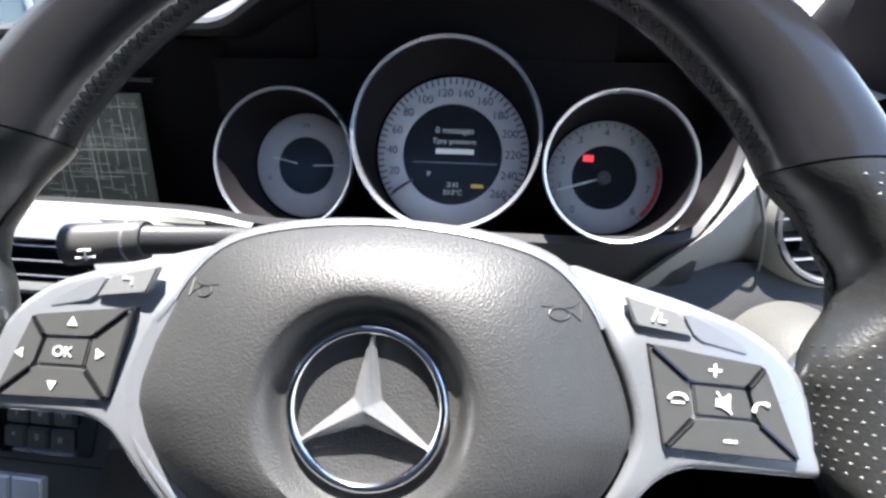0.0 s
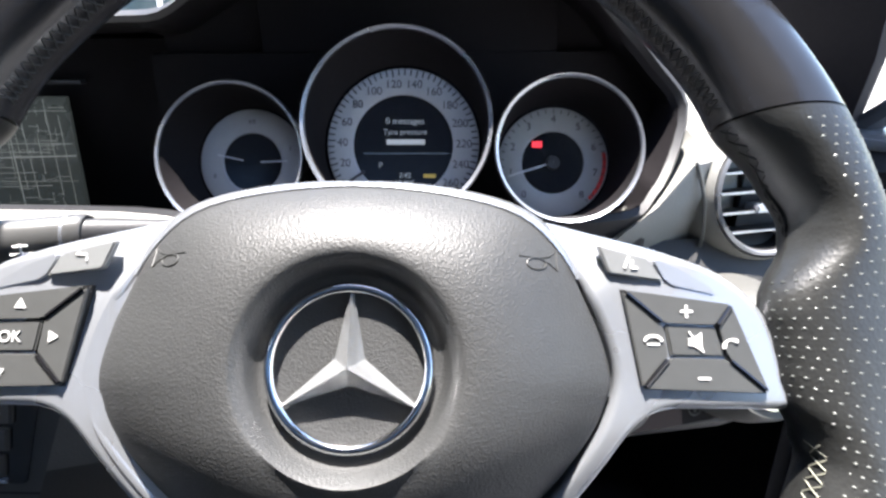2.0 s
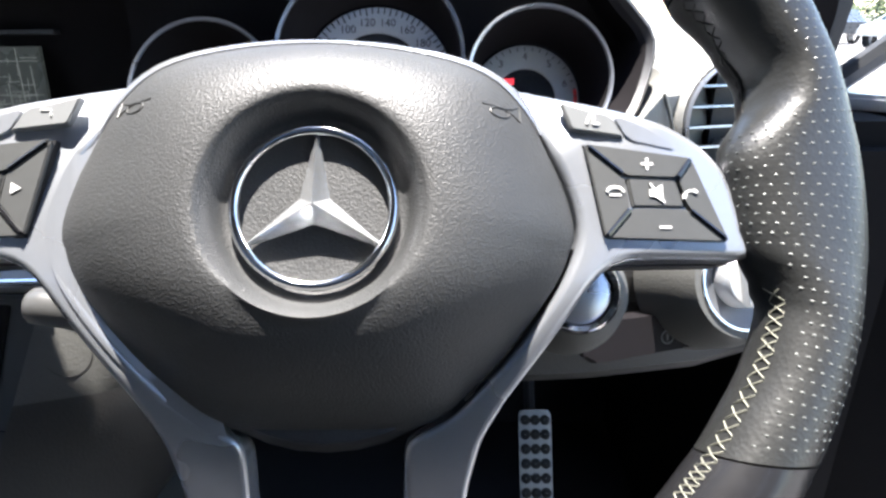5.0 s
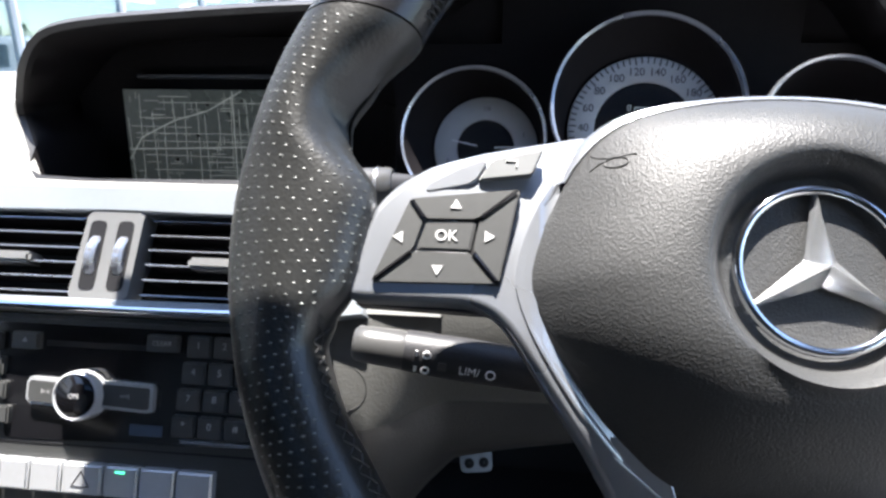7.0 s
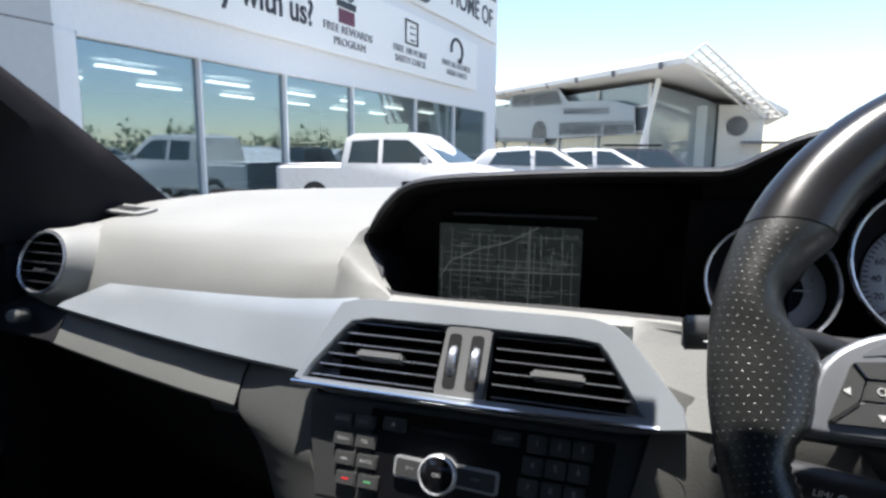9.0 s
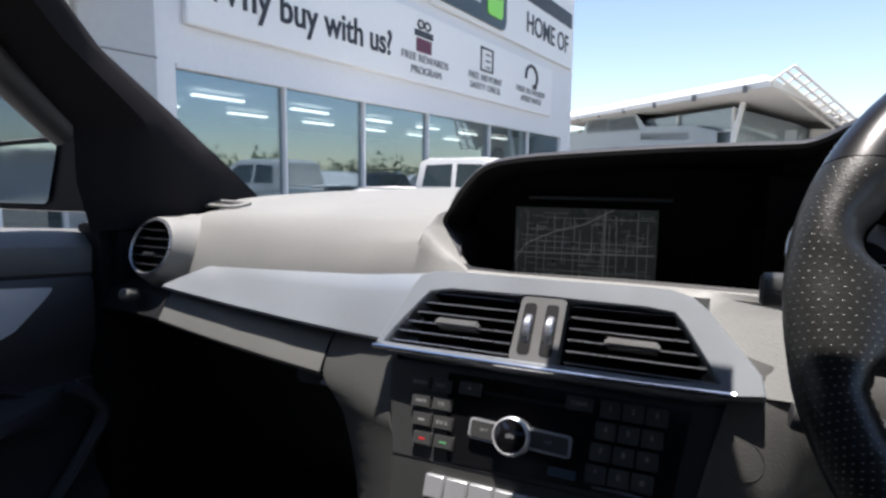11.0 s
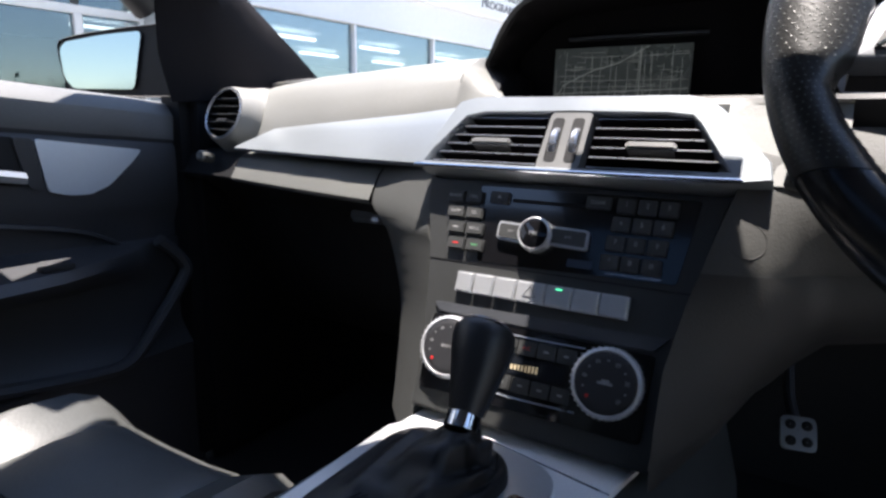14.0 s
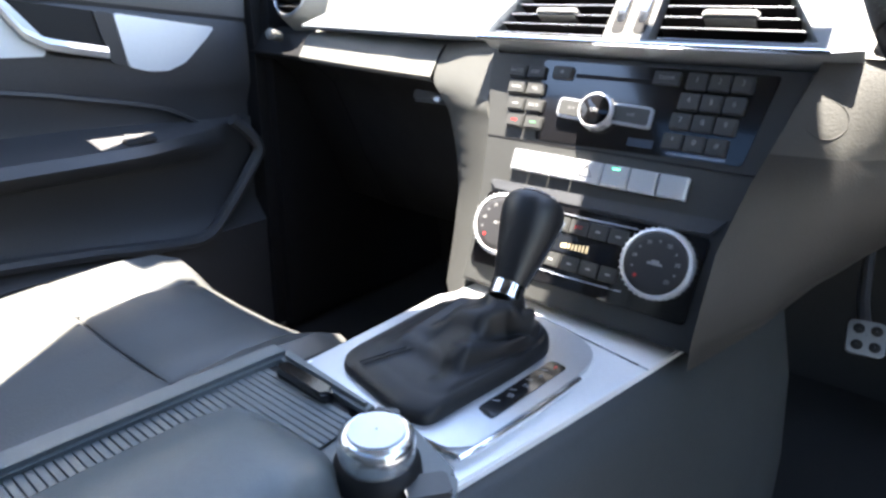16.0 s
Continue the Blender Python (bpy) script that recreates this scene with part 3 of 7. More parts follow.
# cars on the far side of the yard, mirrored in the showroom's glass
YARD = [mat("yard_paint_" + n_, c_, 0.3, coat=0.7, vary=0.03) for n_, c_ in (("silver", (0.32, 0.33, 0.34)), ("white", (0.6, 0.6, 0.6)), ("dark", (0.04, 0.05, 0.06)), ("red", (0.25, 0.02, 0.02)))]
for n_, (y_, kind_, lab_) in enumerate(((24.5, 0, "silver"), (30.5, 2, "dark"), (36.5, 0, "silver"), (42.0, 3, "red"), (48.0, 1, "white"))):
    c = parked_car("hatchback", pose(18.0, y_, GROUND, 0, 0, 88 + 3 * n_), YARD[kind_], lab_ + " hatchback parked across the yard", HATCH, HG, 1.72, (-1.3, 1.3), 4.1)
    part("windscreen", loft([[(0.36, -0.62, 1.475), (0.36, 0.62, 1.475)], [(1.12, -0.72, 1.055), (1.12, 0.72, 1.055)]]), CARGLASS, c)

# ================================================================ dashboard
DY = lambda x: 0.178 + 0.10 * ((-0.497 - x) / 0.42) ** 1.25 if x < -0.497 else 0.178 - 0.012 * min(1, (x + 0.497) / 0.15)


def dash_row(x, zt, ztop):
    """The dash's section on the passenger's side, from the trim's upper edge to the windscreen."""
    y = DY(x) + 0.042
    return [(x, y - 0.006, zt - 0.02), (x, y, zt), (x, y + 0.012, zt + 0.03), (x, y + 0.026, ztop - 0.032), (x, y + 0.038, ztop - 0.019), (x, y + 0.06, ztop - 0.011),
            (x, y + 0.11, ztop - 0.004), (x, 0.5, ztop + 0.012), (x, 0.66, ztop + 0.016), (x, 0.82, ztop + 0.005), (x, 0.83, ztop - 0.1)]


dash = thing("dashboard", Matrix.Identity(4), "pale grey soft dashboard with silver trim, sunlit", "dashboard", kind="structure")
rows = []
for x, zt, zz in ((-1.06, 0.90, 0.962), (-1.02, 0.905, 0.978), (-0.98, 0.908, 0.988), (-0.93, 0.911, 0.994), (-0.85, 0.918, 0.999), (-0.74, 0.925, 1.004), (-0.63, 0.933, 1.008), (-0.54, 0.94, 1.011), (-0.492, 0.944, 1.012)):
    rows.append(dash_row(x, zt, zz))
# the pad's end beside the display, cut along the hood's flank
for x, yy, zz in ((-0.487, 0.279, 0.993), (-0.480, 0.274, 0.987), (-0.472, 0.266, 0.980), (-0.456, 0.25, 0.968), (-0.443, 0.237, 0.960), (-0.432, 0.226, 0.953)):
    yb, h = DY(x) + 0.042, zz - 0.945
    back = yy + 0.004 - yb
    k = min(1.0, back / 0.04)
    rows.append([(x, yb + dy * k, 0.944 + dz) for dy, dz in ((-0.006, -0.02), (0.0, 0.0), (0.009, 0.52 * h), (0.014, 0.84 * h), (0.021, 0.96 * h), (0.030, h))] + [(x, yy + 0.003, zz - 0.001), (x, yy + 0.006, zz - 0.03), (x, 0.34, 0.89), (x, 0.5, 0.88), (x, 0.66, 0.85)])
part("upper_pad", loft(rows), GREY, dash)

rows = []
for x, z1, y1 in ((-0.43, 0.952, 0.224), (-0.40, 0.9515, 0.2235), (-0.30, 0.9515, 0.2225), (-0.226, 0.9515, 0.2185), (-0.216, 0.9515, 0.218), (-0.20, 0.9515, 0.217), (-0.165, 0.9515, 0.21), (-0.13, 0.95, 0.204)):
    rows.append(([(x, 0.165, 0.885), (x, 0.196, 0.935)] if x > -0.22 else [(x, 0.216, 0.90), (x, 0.213, 0.93)]) + [(x, 0.205, 0.9475), (x, y1 - 0.008, z1 + 0.0005), (x, y1 + 0.002, z1 + 0.0005), (x, y1 + 0.003, z1 - 0.004)])
part("ledge", loft(rows), GREY, dash)
part("pad_under_hood", loft([[(x, y0, z0), (x, y0 + 0.02, z0 + 0.006), (x, 0.42, 1.018), (x, 0.5, 1.024), (x, 0.66, 1.028), (x, 0.82, 1.017)] for x, y0, z0 in ((-0.487, 0.283, 0.992), (-0.472, 0.345, 1.006), (-0.42, 0.35, 1.01), (-0.2, 0.35, 1.01), (0.2, 0.35, 1.01))]), GREY, dash)

part("pad_seam", tube(smooth_path([(-0.4895, 0.279, 0.990), (-0.486, 0.257, 0.975), (-0.482, 0.238, 0.960), (-0.479, 0.2225, 0.946)], 4), 0.0011, 6), DARK, dash, "dark seam at the pad's end")

# ---- binnacle: one hood over the display and the instruments
LIP = [(-0.429, 0.222, 0.951), (-0.456, 0.25, 0.968), (-0.487, 0.281, 0.992), (-0.474, 0.268, 1.008), (-0.452, 0.252, 1.032), (-0.425, 0.241, 1.052), (-0.39, 0.238, 1.06), (-0.33, 0.238, 1.0645),
       (-0.25, 0.238, 1.0685), (-0.18, 0.238, 1.070), (-0.15, 0.236, 1.072), (-0.125, 0.232, 1.085), (-0.10, 0.228, 1.097), (-0.05, 0.224, 1.108), (0.0, 0.222, 1.111), (0.05, 0.224, 1.106), (0.10, 0.23, 1.088),
       (0.131, 0.236, 1.062), (0.155, 0.24, 1.038), (0.172, 0.236, 1.015), (0.164, 0.22, 0.985), (0.150, 0.205, 0.966), (0.132, 0.197, 0.955), (0.06, 0.195, 0.951), (-0.06, 0.197, 0.951), (-0.13, 0.203, 0.951), (-0.178, 0.215, 0.951), (-0.28, 0.22, 0.951)]
lip = smooth_path(LIP, 3, closed=True)


def lip_loop(out, dy, zmin=None):
    mid = Vector((-0.155, 0, 1.0))
    res = []
    for p in lip:
        d = Vector((p.x - min(max(p.x, -0.42), 0.10), 0, p.z - 1.0))
        d = d.normalized() if d.length > 1e-6 else Vector((0, 0, 1))
        keep = max(0.0, min(1.0, (p.z - 0.988) / 0.025)) if (out > 0 and p.x < 0.12) else 1.0
        q = Vector((p.x + d.x * out * keep, p.y + dy, p.z + d.z * out * keep))
        res.append(q)
    return res


binnacle = thing("instrument_binnacle", Matrix.Identity(4), "black hooded binnacle over display and instruments", "instrument panel")
hood_rows = []
for out, dy, drop in ((0.004, 0.36, 0.075), (0.004, 0.10, 0.018), (0.004, 0.03, 0.003), (0.003, 0.005, 0.0), (0.0, 0.0, 0.0), (-0.004, 0.003, 0.0)):
    hood_rows.append([Vector((p.x, p.y, max(p.z - drop, min(p.z, 0.99)) - (0.09 * min(1, max(0, dy - 0.003) / 0.02) if q.z < 0.962 else 0))) for q, p in zip(lip, lip_loop(out, dy))])
part("hood", loft(hood_rows, closed=True), DARK, binnacle, smooth=60)


def liner(out, y_left, y_right, drop):
    """A loop of the recess; its floor falls away towards the back."""
    res = []
    for q, p in zip(lip, lip_loop(out, 0)):
        low = q.z < 0.962
        y = y_left if q.x < -0.18 else y_right
        res.append(Vector((p.x, q.y + 0.003 if y is None else max(y, q.y + 0.004), q.z - drop if low else p.z)))
    return res


part("recess", loft([liner(-0.004, None, None, -0.002), liner(-0.008, 0.25, 0.24, 0.012), liner(-0.012, 0.29, 0.265, 0.042), liner(-0.014, 0.338, 0.275, 0.06)], closed=True), VOID, binnacle, smooth=60)
rear = liner(-0.014, 0.338, 0.275, 0.06)
part("recess_back", loft([rear, [Vector((p.x, p.y + 0.012, 1.0)) for p in rear]], closed=True), VOID, binnacle, smooth=60)
part("display_back", box(-0.462, -0.172, 0.324, 0.34, 0.89, 1.052), VOID, binnacle)
part("dial_wall", box(-0.176, 0.160, 0.270, 0.29, 0.94, 1.045), VOID, binnacle)
part("dial_wall", box(-0.10, 0.095, 0.272, 0.288, 1.045, 1.082), VOID, binnacle)

# ---- display
display = thing("navigation_display", pose(-0.341, 0.310, 0.974, 86, 0, 0), "dim navigation screen showing a street map", "screen")
SCREEN = mat("screen_grey", (0.05, 0.06, 0.057), 0.3, vary=0.1, emit=0.07)
part("screen", box(-0.073, 0.073, -0.062, 0.037, -0.003, 0.0), SCREEN, display)

# ---- silver trim band and centre vents
rows = []
for x, ztop in ((-0.915, 0.890), (-0.885, 0.903), (-0.85, 0.917), (-0.74, 0.925), (-0.63, 0.933), (-0.56, 0.938), (-0.50, 0.944), (-0.462, 0.948)):
    y = DY(x)
    k = min(1, (ztop - 0.886) / 0.03)
    rows.append([(x, y + 0.02, 0.880), (x, y - 0.001, 0.8835), (x, y - 0.002, 0.887), (x, y + 0.010 * k, 0.887 + (ztop - 0.887) * 0.3), (x, y + 0.026 * k, 0.887 + (ztop - 0.887) * 0.7), (x, y + 0.040 * k, ztop - 0.001), (x, y + 0.044 * k, ztop), (x, y + 0.05 * k, ztop - 0.003)])
part("trim_band", loft(rows), SILVER, dash, "silver painted trim band")
# centre piece frame: local frame of the vent face
VENT = pose(-0.345, 0.170, 0.912, 90 - 33, 0, 0)
VENTGREY = mat("vent_plate_grey", (0.15, 0.152, 0.15), 0.4, metal=0.3, vary=0.06)
vent = thing("centre_air_vent", VENT, "double centre air vent in a silver frame", "air vent")
OUTER = [(-0.152, -0.034), (0.166, -0.034), (0.174, -0.022), (0.130, 0.032), (0.118, 0.044), (0.10, 0.049), (-0.10, 0.049), (-0.122, 0.046)]
INNER = [(-0.143, -0.0265), (0.141, -0.0255), (0.107, 0.026), (0.10, 0.031), (-0.098, 0.031), (-0.106, 0.028)]


def frame_plate(outer, inner, z0, z1, k=6):
    """A plate with a hole; both outlines are resampled by angle."""
    def ray_pts(poly, n=72):
        res = []
        for i in range(n):
            a = 2 * math.pi * i / n + 0.01
            d = Vector((math.cos(a), math.sin(a)))
            best = None
            for p, q in zip(poly, poly[1:] + poly[:1]):
                p, q = Vector(p), Vector(q)
                e = q - p
                den = d.x * e.y - d.y * e.x
                if abs(den) < 1e-9:
                    continue
                t = (p.x * e.y - p.y * e.x) / den
                s = (p.x * d.y - p.y * d.x) / den
                if t > 0 and -1e-6 <= s <= 1 + 1e-6:
                    best = t if best is None else max(best, t)
            res.append(d * best)
        return res
    o, i = ray_pts(rounded(outer, 0.008)), ray_pts(rounded(inner, 0.005))
    b = 0.0016
    loops = [[(p.x, p.y, z0) for p in o], [(p.x, p.y, z1 - b) for p in o], [(*(p - p.normalized() * b), z1) for p in o], [(*(p + p.normalized() * b), z1) for p in i], [(p.x, p.y, z1 - b) for p in i], [(p.x, p.y, z0) for p in i]]
    return loft(loops, closed=True)


part("bezel", frame_plate(OUTER, INNER, -0.02, 0.004), SILVER, vent, "silver vent surround")
part("chrome_strip", tube(smooth_path([(-0.150, -0.0315, 0.004), (-0.06, -0.0325, 0.006), (0.06, -0.0325, 0.006), (0.150, -0.0305, 0.004)], 5), 0.0022, 8), CHROME, vent, "bright strip")
part("backing", box(-0.145, 0.145, -0.03, 0.034, -0.032, -0.03), BLACK, vent)
for i in range(6):
    v = -0.022 + i * 0.0098
    hw = 0.139 - (v + 0.026) / 0.057 * 0.036
    for a, b in ((-hw, -0.024), (0.024, hw)):
        part("slat", box(a, b, v - 0.0008, v + 0.0008, -0.022, -0.002, 0.0006), VOID, vent)
        part("slat_edge", box(a, b, v - 0.0004, v + 0.0004, -0.0019, -0.0006), SATIN, vent)
for cx in (-0.075, 0.075):
    part("tab", box(cx - 0.021, cx + 0.021, -0.0045, 0.003, -0.012, 0.004, 0.002), VENTGREY, vent, "grey vent tab")
part("slider_plate", prism(rounded([(-0.022, -0.027), (0.0185, -0.027), (0.0195, 0.031), (-0.0195, 0.031)], 0.003), -0.012, 0.003, 0.001), VENTGREY, vent, "grey centre plate")
for cx in (-0.0105, 0.0085):
    part("slot", prism(rounded(rect(cx - 0.0055, cx + 0.0055, -0.021, 0.025), 0.004), 0.003, 0.0034), BLACK, vent)
    part("thumbwheel", moved(lathe([(0.0001, -0.0035), (0.0165, -0.0035), (0.018, -0.002), (0.018, 0.002), (0.0165, 0.0035), (0.0001, 0.0035)], 40), pose(cx, 0.002, -0.0095, 0, 90, 0)), SATIN, vent, "ribbed thumbwheel")

# ================================================================ steering wheel
WHEEL = pose(0, 0, 0.98, 60, 0, 0) @ pose(0, 0, 0, 0, 2.6, 0)
wheel = thing("steering_wheel", WHEEL, "black leather steering wheel with silver spokes and airbag", "steering wheel")
R_OUT, RIM_V = 0.1815, 0.013
RIM_HALF = [(-90, 0.0165), (-38, 0.0162), (-30, 0.0157), (-22, 0.0147), (-16, 0.0145), (-13, 0.0168), (-10, 0.0205), (-6, 0.0222), (-2, 0.0232), (2, 0.0242), (5, 0.0234), (7.5, 0.0206), (10, 0.0172), (14, 0.0160), (19, 0.0176), (26, 0.0206), (32, 0.0200), (40, 0.0194), (60, 0.0180), (90, 0.0175)]


def rim_half(side):
    """Half the rim's width at an angle up from the spoke."""
    for (a0, h0), (a1, h1) in zip(RIM_HALF, RIM_HALF[1:]):
        if side <= a1:
            f = max(0.0, (side - a0) / (a1 - a0))
            return h0 + (h1 - h0) * f * f * (3 - 2 * f)
    return RIM_HALF[-1][1]


def seam_skew(deg):
    """How far the leather's seams lean at an angle, in degrees; it fades away from them."""
    out = 0.0
    for at, lean in ((26.5, -2.8), (153.5, 2.8), (-33, 3.0), (213, -3.0), (-147, -3.0)):
        out += lean * math.exp(-((deg - at) / 7.0) ** 2)
    return out


def rim_section(deg, n=24):
    """One loop round the rim at an angle (0: to the right, 90: up)."""
    side = (deg if abs(deg) <= 90 else (180 - deg if deg > 0 else -180 - deg))
    joint = math.exp(-((side + 2.5) / 9.5) ** 6)
    hollow = math.exp(-((side - 15) / 6.5) ** 2)
    thumb = math.exp(-((side - 26) / 6.0) ** 2)
    a = rim_half(side)
    b = 0.0172 - 0.004 * joint + 0.0012 * thumb
    rc = R_OUT - a
    w0 = -0.024 + 0.003 * joint
    lean = seam_skew(deg)
    out = []
    for i in range(n):
        t = 2 * math.pi * i / n
        ct, st = math.cos(t), math.sin(t)
        r = rc + a * ct
        w = w0 + b * math.copysign(abs(st) ** 0.9, st)
        if st > 0 and ct < 0:
            w -= 0.016 * hollow * ct * ct * st ** 0.5
        q = radians(deg + lean * ct)
        out.append((r * math.cos(q), r * math.sin(q) + RIM_V, w))
    return out


def rim_piece(a0, a1, n):
    rows = [rim_section(a0 + (a1 - a0) * i / n, 32) for i in range(n + 1)]
    for k, row in ((0, rows[0]), (-1, rows[-1])):
        c = sum((Vector(p) for p in row), Vector()) / len(row)
        rows.insert(0, [c + (Vector(p) - c) * 0.93 for p in row]) if k == 0 else rows.append([c + (Vector(p) - c) * 0.93 for p in row])
    return loft(rows, closed=True, caps=True)


SEAM_UP, SEAM_LO = 26.5, -33
part("rim_top", rim_piece(SEAM_UP + 0.15, 180 - SEAM_UP - 0.15, 60), LEATHER, wheel, "smooth black leather rim")
part("rim_bottom", rim_piece(-180 - SEAM_LO + 0.15, SEAM_LO - 0.15, 60), LEATHER, wheel, "smooth black leather rim")
GRIP = mat("perforated_leather", (0.016, 0.0165, 0.016), 0.34, grain=0.0014, bump=0.2, kind="leather", vary=0.2)
part("grip", rim_piece(SEAM_LO + 0.15, SEAM_UP - 0.15, 44), GRIP, wheel, "perforated leather grip")
part("grip", rim_piece(180 - SEAM_UP + 0.15, 180 - SEAM_LO - 0.15, 44), GRIP, wheel, "perforated leather grip")

# airbag cover with the bowl of the badge
EDGE = [(0, -72.5), (23, -72), (39, -67), (50, -57), (65, -40), (79, -19), (83, -5), (80.5, 8), (75.5, 20), (67, 36), (53, 48.5), (30, 55), (0, 57.5)]
EDGE = EDGE + [(-x, y) for x, y in EDGE[-2:0:-1]]
edge = [Vector((p[0] / 1000, p[1] / 1000)) * (0.98 if p[1] < -10 else 0.99) for p in smooth_path(EDGE, 4, closed=True)]


def sag(v):
    """How far the lower half of the wheel's face falls away from the driver."""
    x = max(0.0, -0.018 - v)
    return 0.50 * x * x / (x + 0.030)


def airbag_w(p, k):
    v = p.y
    e = -0.019 - 0.004 * max(0, -v / 0.0725) ** 2 + 0.006 * max(0, v / 0.0575) ** 2
    return e + (0.0035 - e) * (1 - (1 - k) ** 1.9)


loops = [[(p.x * 1.0, p.y * 1.0, airbag_w(p, 0) - sag(p.y) - 0.03) for p in edge], [(p.x * 1.004, p.y * 1.004, airbag_w(p, 0) - sag(p.y) - 0.004) for p in edge]]
for k in (0.0, 0.03, 0.08, 0.15, 0.25, 0.36, 0.48, 0.6, 0.72, 0.84, 0.93, 1.0):
    row = []
    for p in edge:
        c = p.normalized() * 0.0345
        q = p.lerp(c, k)
        row.append((q.x, q.y, airbag_w(p, k) - sag(q.y)))
    loops.append(row)
for r, w in ((0.0333, 0.0030), (0.0318, 0.0012), (0.0300, -0.0022), (0.0285, -0.0050), (0.027, -0.0064), (0.0245, -0.0068), (0.012, -0.0066), (0.001, -0.0066)):
    loops.append([(p.normalized().x * r, p.normalized().y * r, w) for p in edge])
part("airbag_cover", loft(loops, closed=True), AIRBAG, wheel, "grained dark airbag cover", smooth=50)
strip = [p for p in edge if p.y > 0.024]
strip.sort(key=lambda p: p.x)
rows = []
for p in strip:
    d, w = p.normalized(), airbag_w(p, 0)
    width = (0.0030 + 0.0015 * min(1, abs(p.x) / 0.05)) * (0.35 + 0.65 * min(1, max(0, p.y - 0.024) / 0.014))
    rows.append([(*(p + d * o), w + h) for o, h in ((-0.0003, -0.012), (-0.0003, -0.0012), (0.0006, 0.0), (width * 0.6, -0.0008), (width, -0.004), (width, -0.014))])
part("top_strip", loft(rows), BEZEL, wheel, "silver strip over the airbag cover")
part("badge_ring", tube([(0.0238 * math.cos(2 * math.pi * i / 72), 0.0238 * math.sin(2 * math.pi * i / 72), -0.0035) for i in range(72)], 0.0016, 10, closed=True), CHROME, wheel, "chrome ring")
bm = bmesh.new()
for i in range(3):
    a = radians(90 + 120 * i)
    d, s = Vector((math.cos(a), math.sin(a), 0)), Vector((-math.sin(a), math.cos(a), 0))
    c = Vector((0, 0, 0.0015))
    tip = d * 0.0232 + Vector((0, 0, -0.0035))
    l, r = d * 0.0052 * 0.5 + s * 0.0052 * 0.866, d * 0.0052 * 0.5 - s * 0.0052 * 0.866
    l, r = Vector((l.x, l.y, -0.0045)), Vector((r.x, r.y, -0.0045))
    tl, tr = d * 0.0232 + s * 0.0005, d * 0.0232 - s * 0.0005
    tl, tr = Vector((tl.x, tl.y, -0.0055)), Vector((tr.x, tr.y, -0.0055))
    vs = [bm.verts.new(q) for q in (c, l, tl, tip, tr, r)]
    bm.faces.new((vs[0], vs[1], vs[2], vs[3])), bm.faces.new((vs[0], vs[3], vs[4], vs[5]))
part("badge_star", bm, STAR, wheel, "three-armed chrome badge", smooth=5)

# silver spoke bezels
BEZ = [(0.062, 0.0500), (0.075, 0.0455), (0.099, 0.0385), (0.116, 0.0325), (0.127, 0.0255), (0.1345, 0.0165), (0.1385, 0.004), (0.1420, -0.0135), (0.101, -0.0135), (0.0935, -0.0160), (0.0885, -0.0205), (0.0745, -0.0405), (0.0605, -0.0595), (0.0525, -0.0735), (0.0485, -0.09), (0.046, -0.125),
       (0.026, -0.125), (0.0265, -0.0735)]
flank = sorted([p for p in edge if p.x > 0 and -0.069 < p.y < 0.046], key=lambda p: p.y)
BEZ += [tuple(p + p.normalized() * 0.0016) for p in flank]
for sgn in (1, -1):
    pts = [(sgn * x, y) for x, y in BEZ]
    bz = soft_plate(pts, -0.032, -0.0180, 0.0030)
    for v in bz.verts:
        v.co.z -= 0.011 * max(0, (v.co.y - 0.022) / 0.028) * max(0, min(1, (0.112 - abs(v.co.x)) / 0.05))
        v.co.z -= sag(v.co.y)
    part("spoke_bezel", bz, BEZEL, wheel, "satin silver spoke bezel")
    low = [(sgn * x, y) for x, y in [(0.140, -0.0135), (0.094, -0.0145), (0.086, -0.0195), (0.0775, -0.034), (0.074, -0.03), (0.09, 0.0), (0.14, 0.0)]]
    part("spoke_underside", prism(low if sgn > 0 else low[::-1], -0.046, -0.033), DARK, wheel)
    # four-way switch: centre pad and four wedges
    o = [(0.0858, 0.0248), (0.1217, 0.0203), (0.1328, -0.0083), (0.0916, -0.0072)]
    c = [(0.0992, 0.0137), (0.1165, 0.0131), (0.1193, 0.0030), (0.1008, 0.0031)]
    g = 0.0005
    pads = [c] + [[o[i], o[(i + 1) % 4], c[(i + 1) % 4], c[i]] for i in range(4)]
    for j, q in enumerate(pads):
        mid = sum((Vector(p) for p in q), Vector((0, 0))) / 4
        q = [tuple(Vector(p) + (mid - Vector(p)).normalized() * g * 1.3) for p in q]
        q = [(sgn * x, y) for x, y in q]
        q = rounded(q if sgn < 0 else q[::-1], 0.0009, 2)
        part("switch_pad", prism(q, -0.02, -0.0165 + (0.0004 if j else 0), 0.0006), BUTTON, wheel)
    base = [(sgn * x, y) for x, y in o]
    part("switch_well", prism(base if sgn < 0 else base[::-1], -0.021, -0.0182), BLACK, wheel)
    q = [(sgn * x, y) for x, y in [(0.0785, 0.0395), (0.0955, 0.0345), (0.1, 0.0275), (0.0822, 0.030)]]
    part("upper_button", prism(rounded(q if sgn < 0 else q[::-1], 0.001, 2), -0.02, -0.0170, 0.0006), BUTTONPALE, wheel)
    q = [(sgn * x, y) for x, y in [(0.0968, 0.0352), (0.106, 0.0315), (0.115, 0.0262), (0.1175, 0.0232), (0.1012, 0.0268)]]
    part("blank_key", prism(rounded(q if sgn < 0 else q[::-1], 0.002, 3), -0.02, -0.0176, 0.0006), BEZEL, wheel)
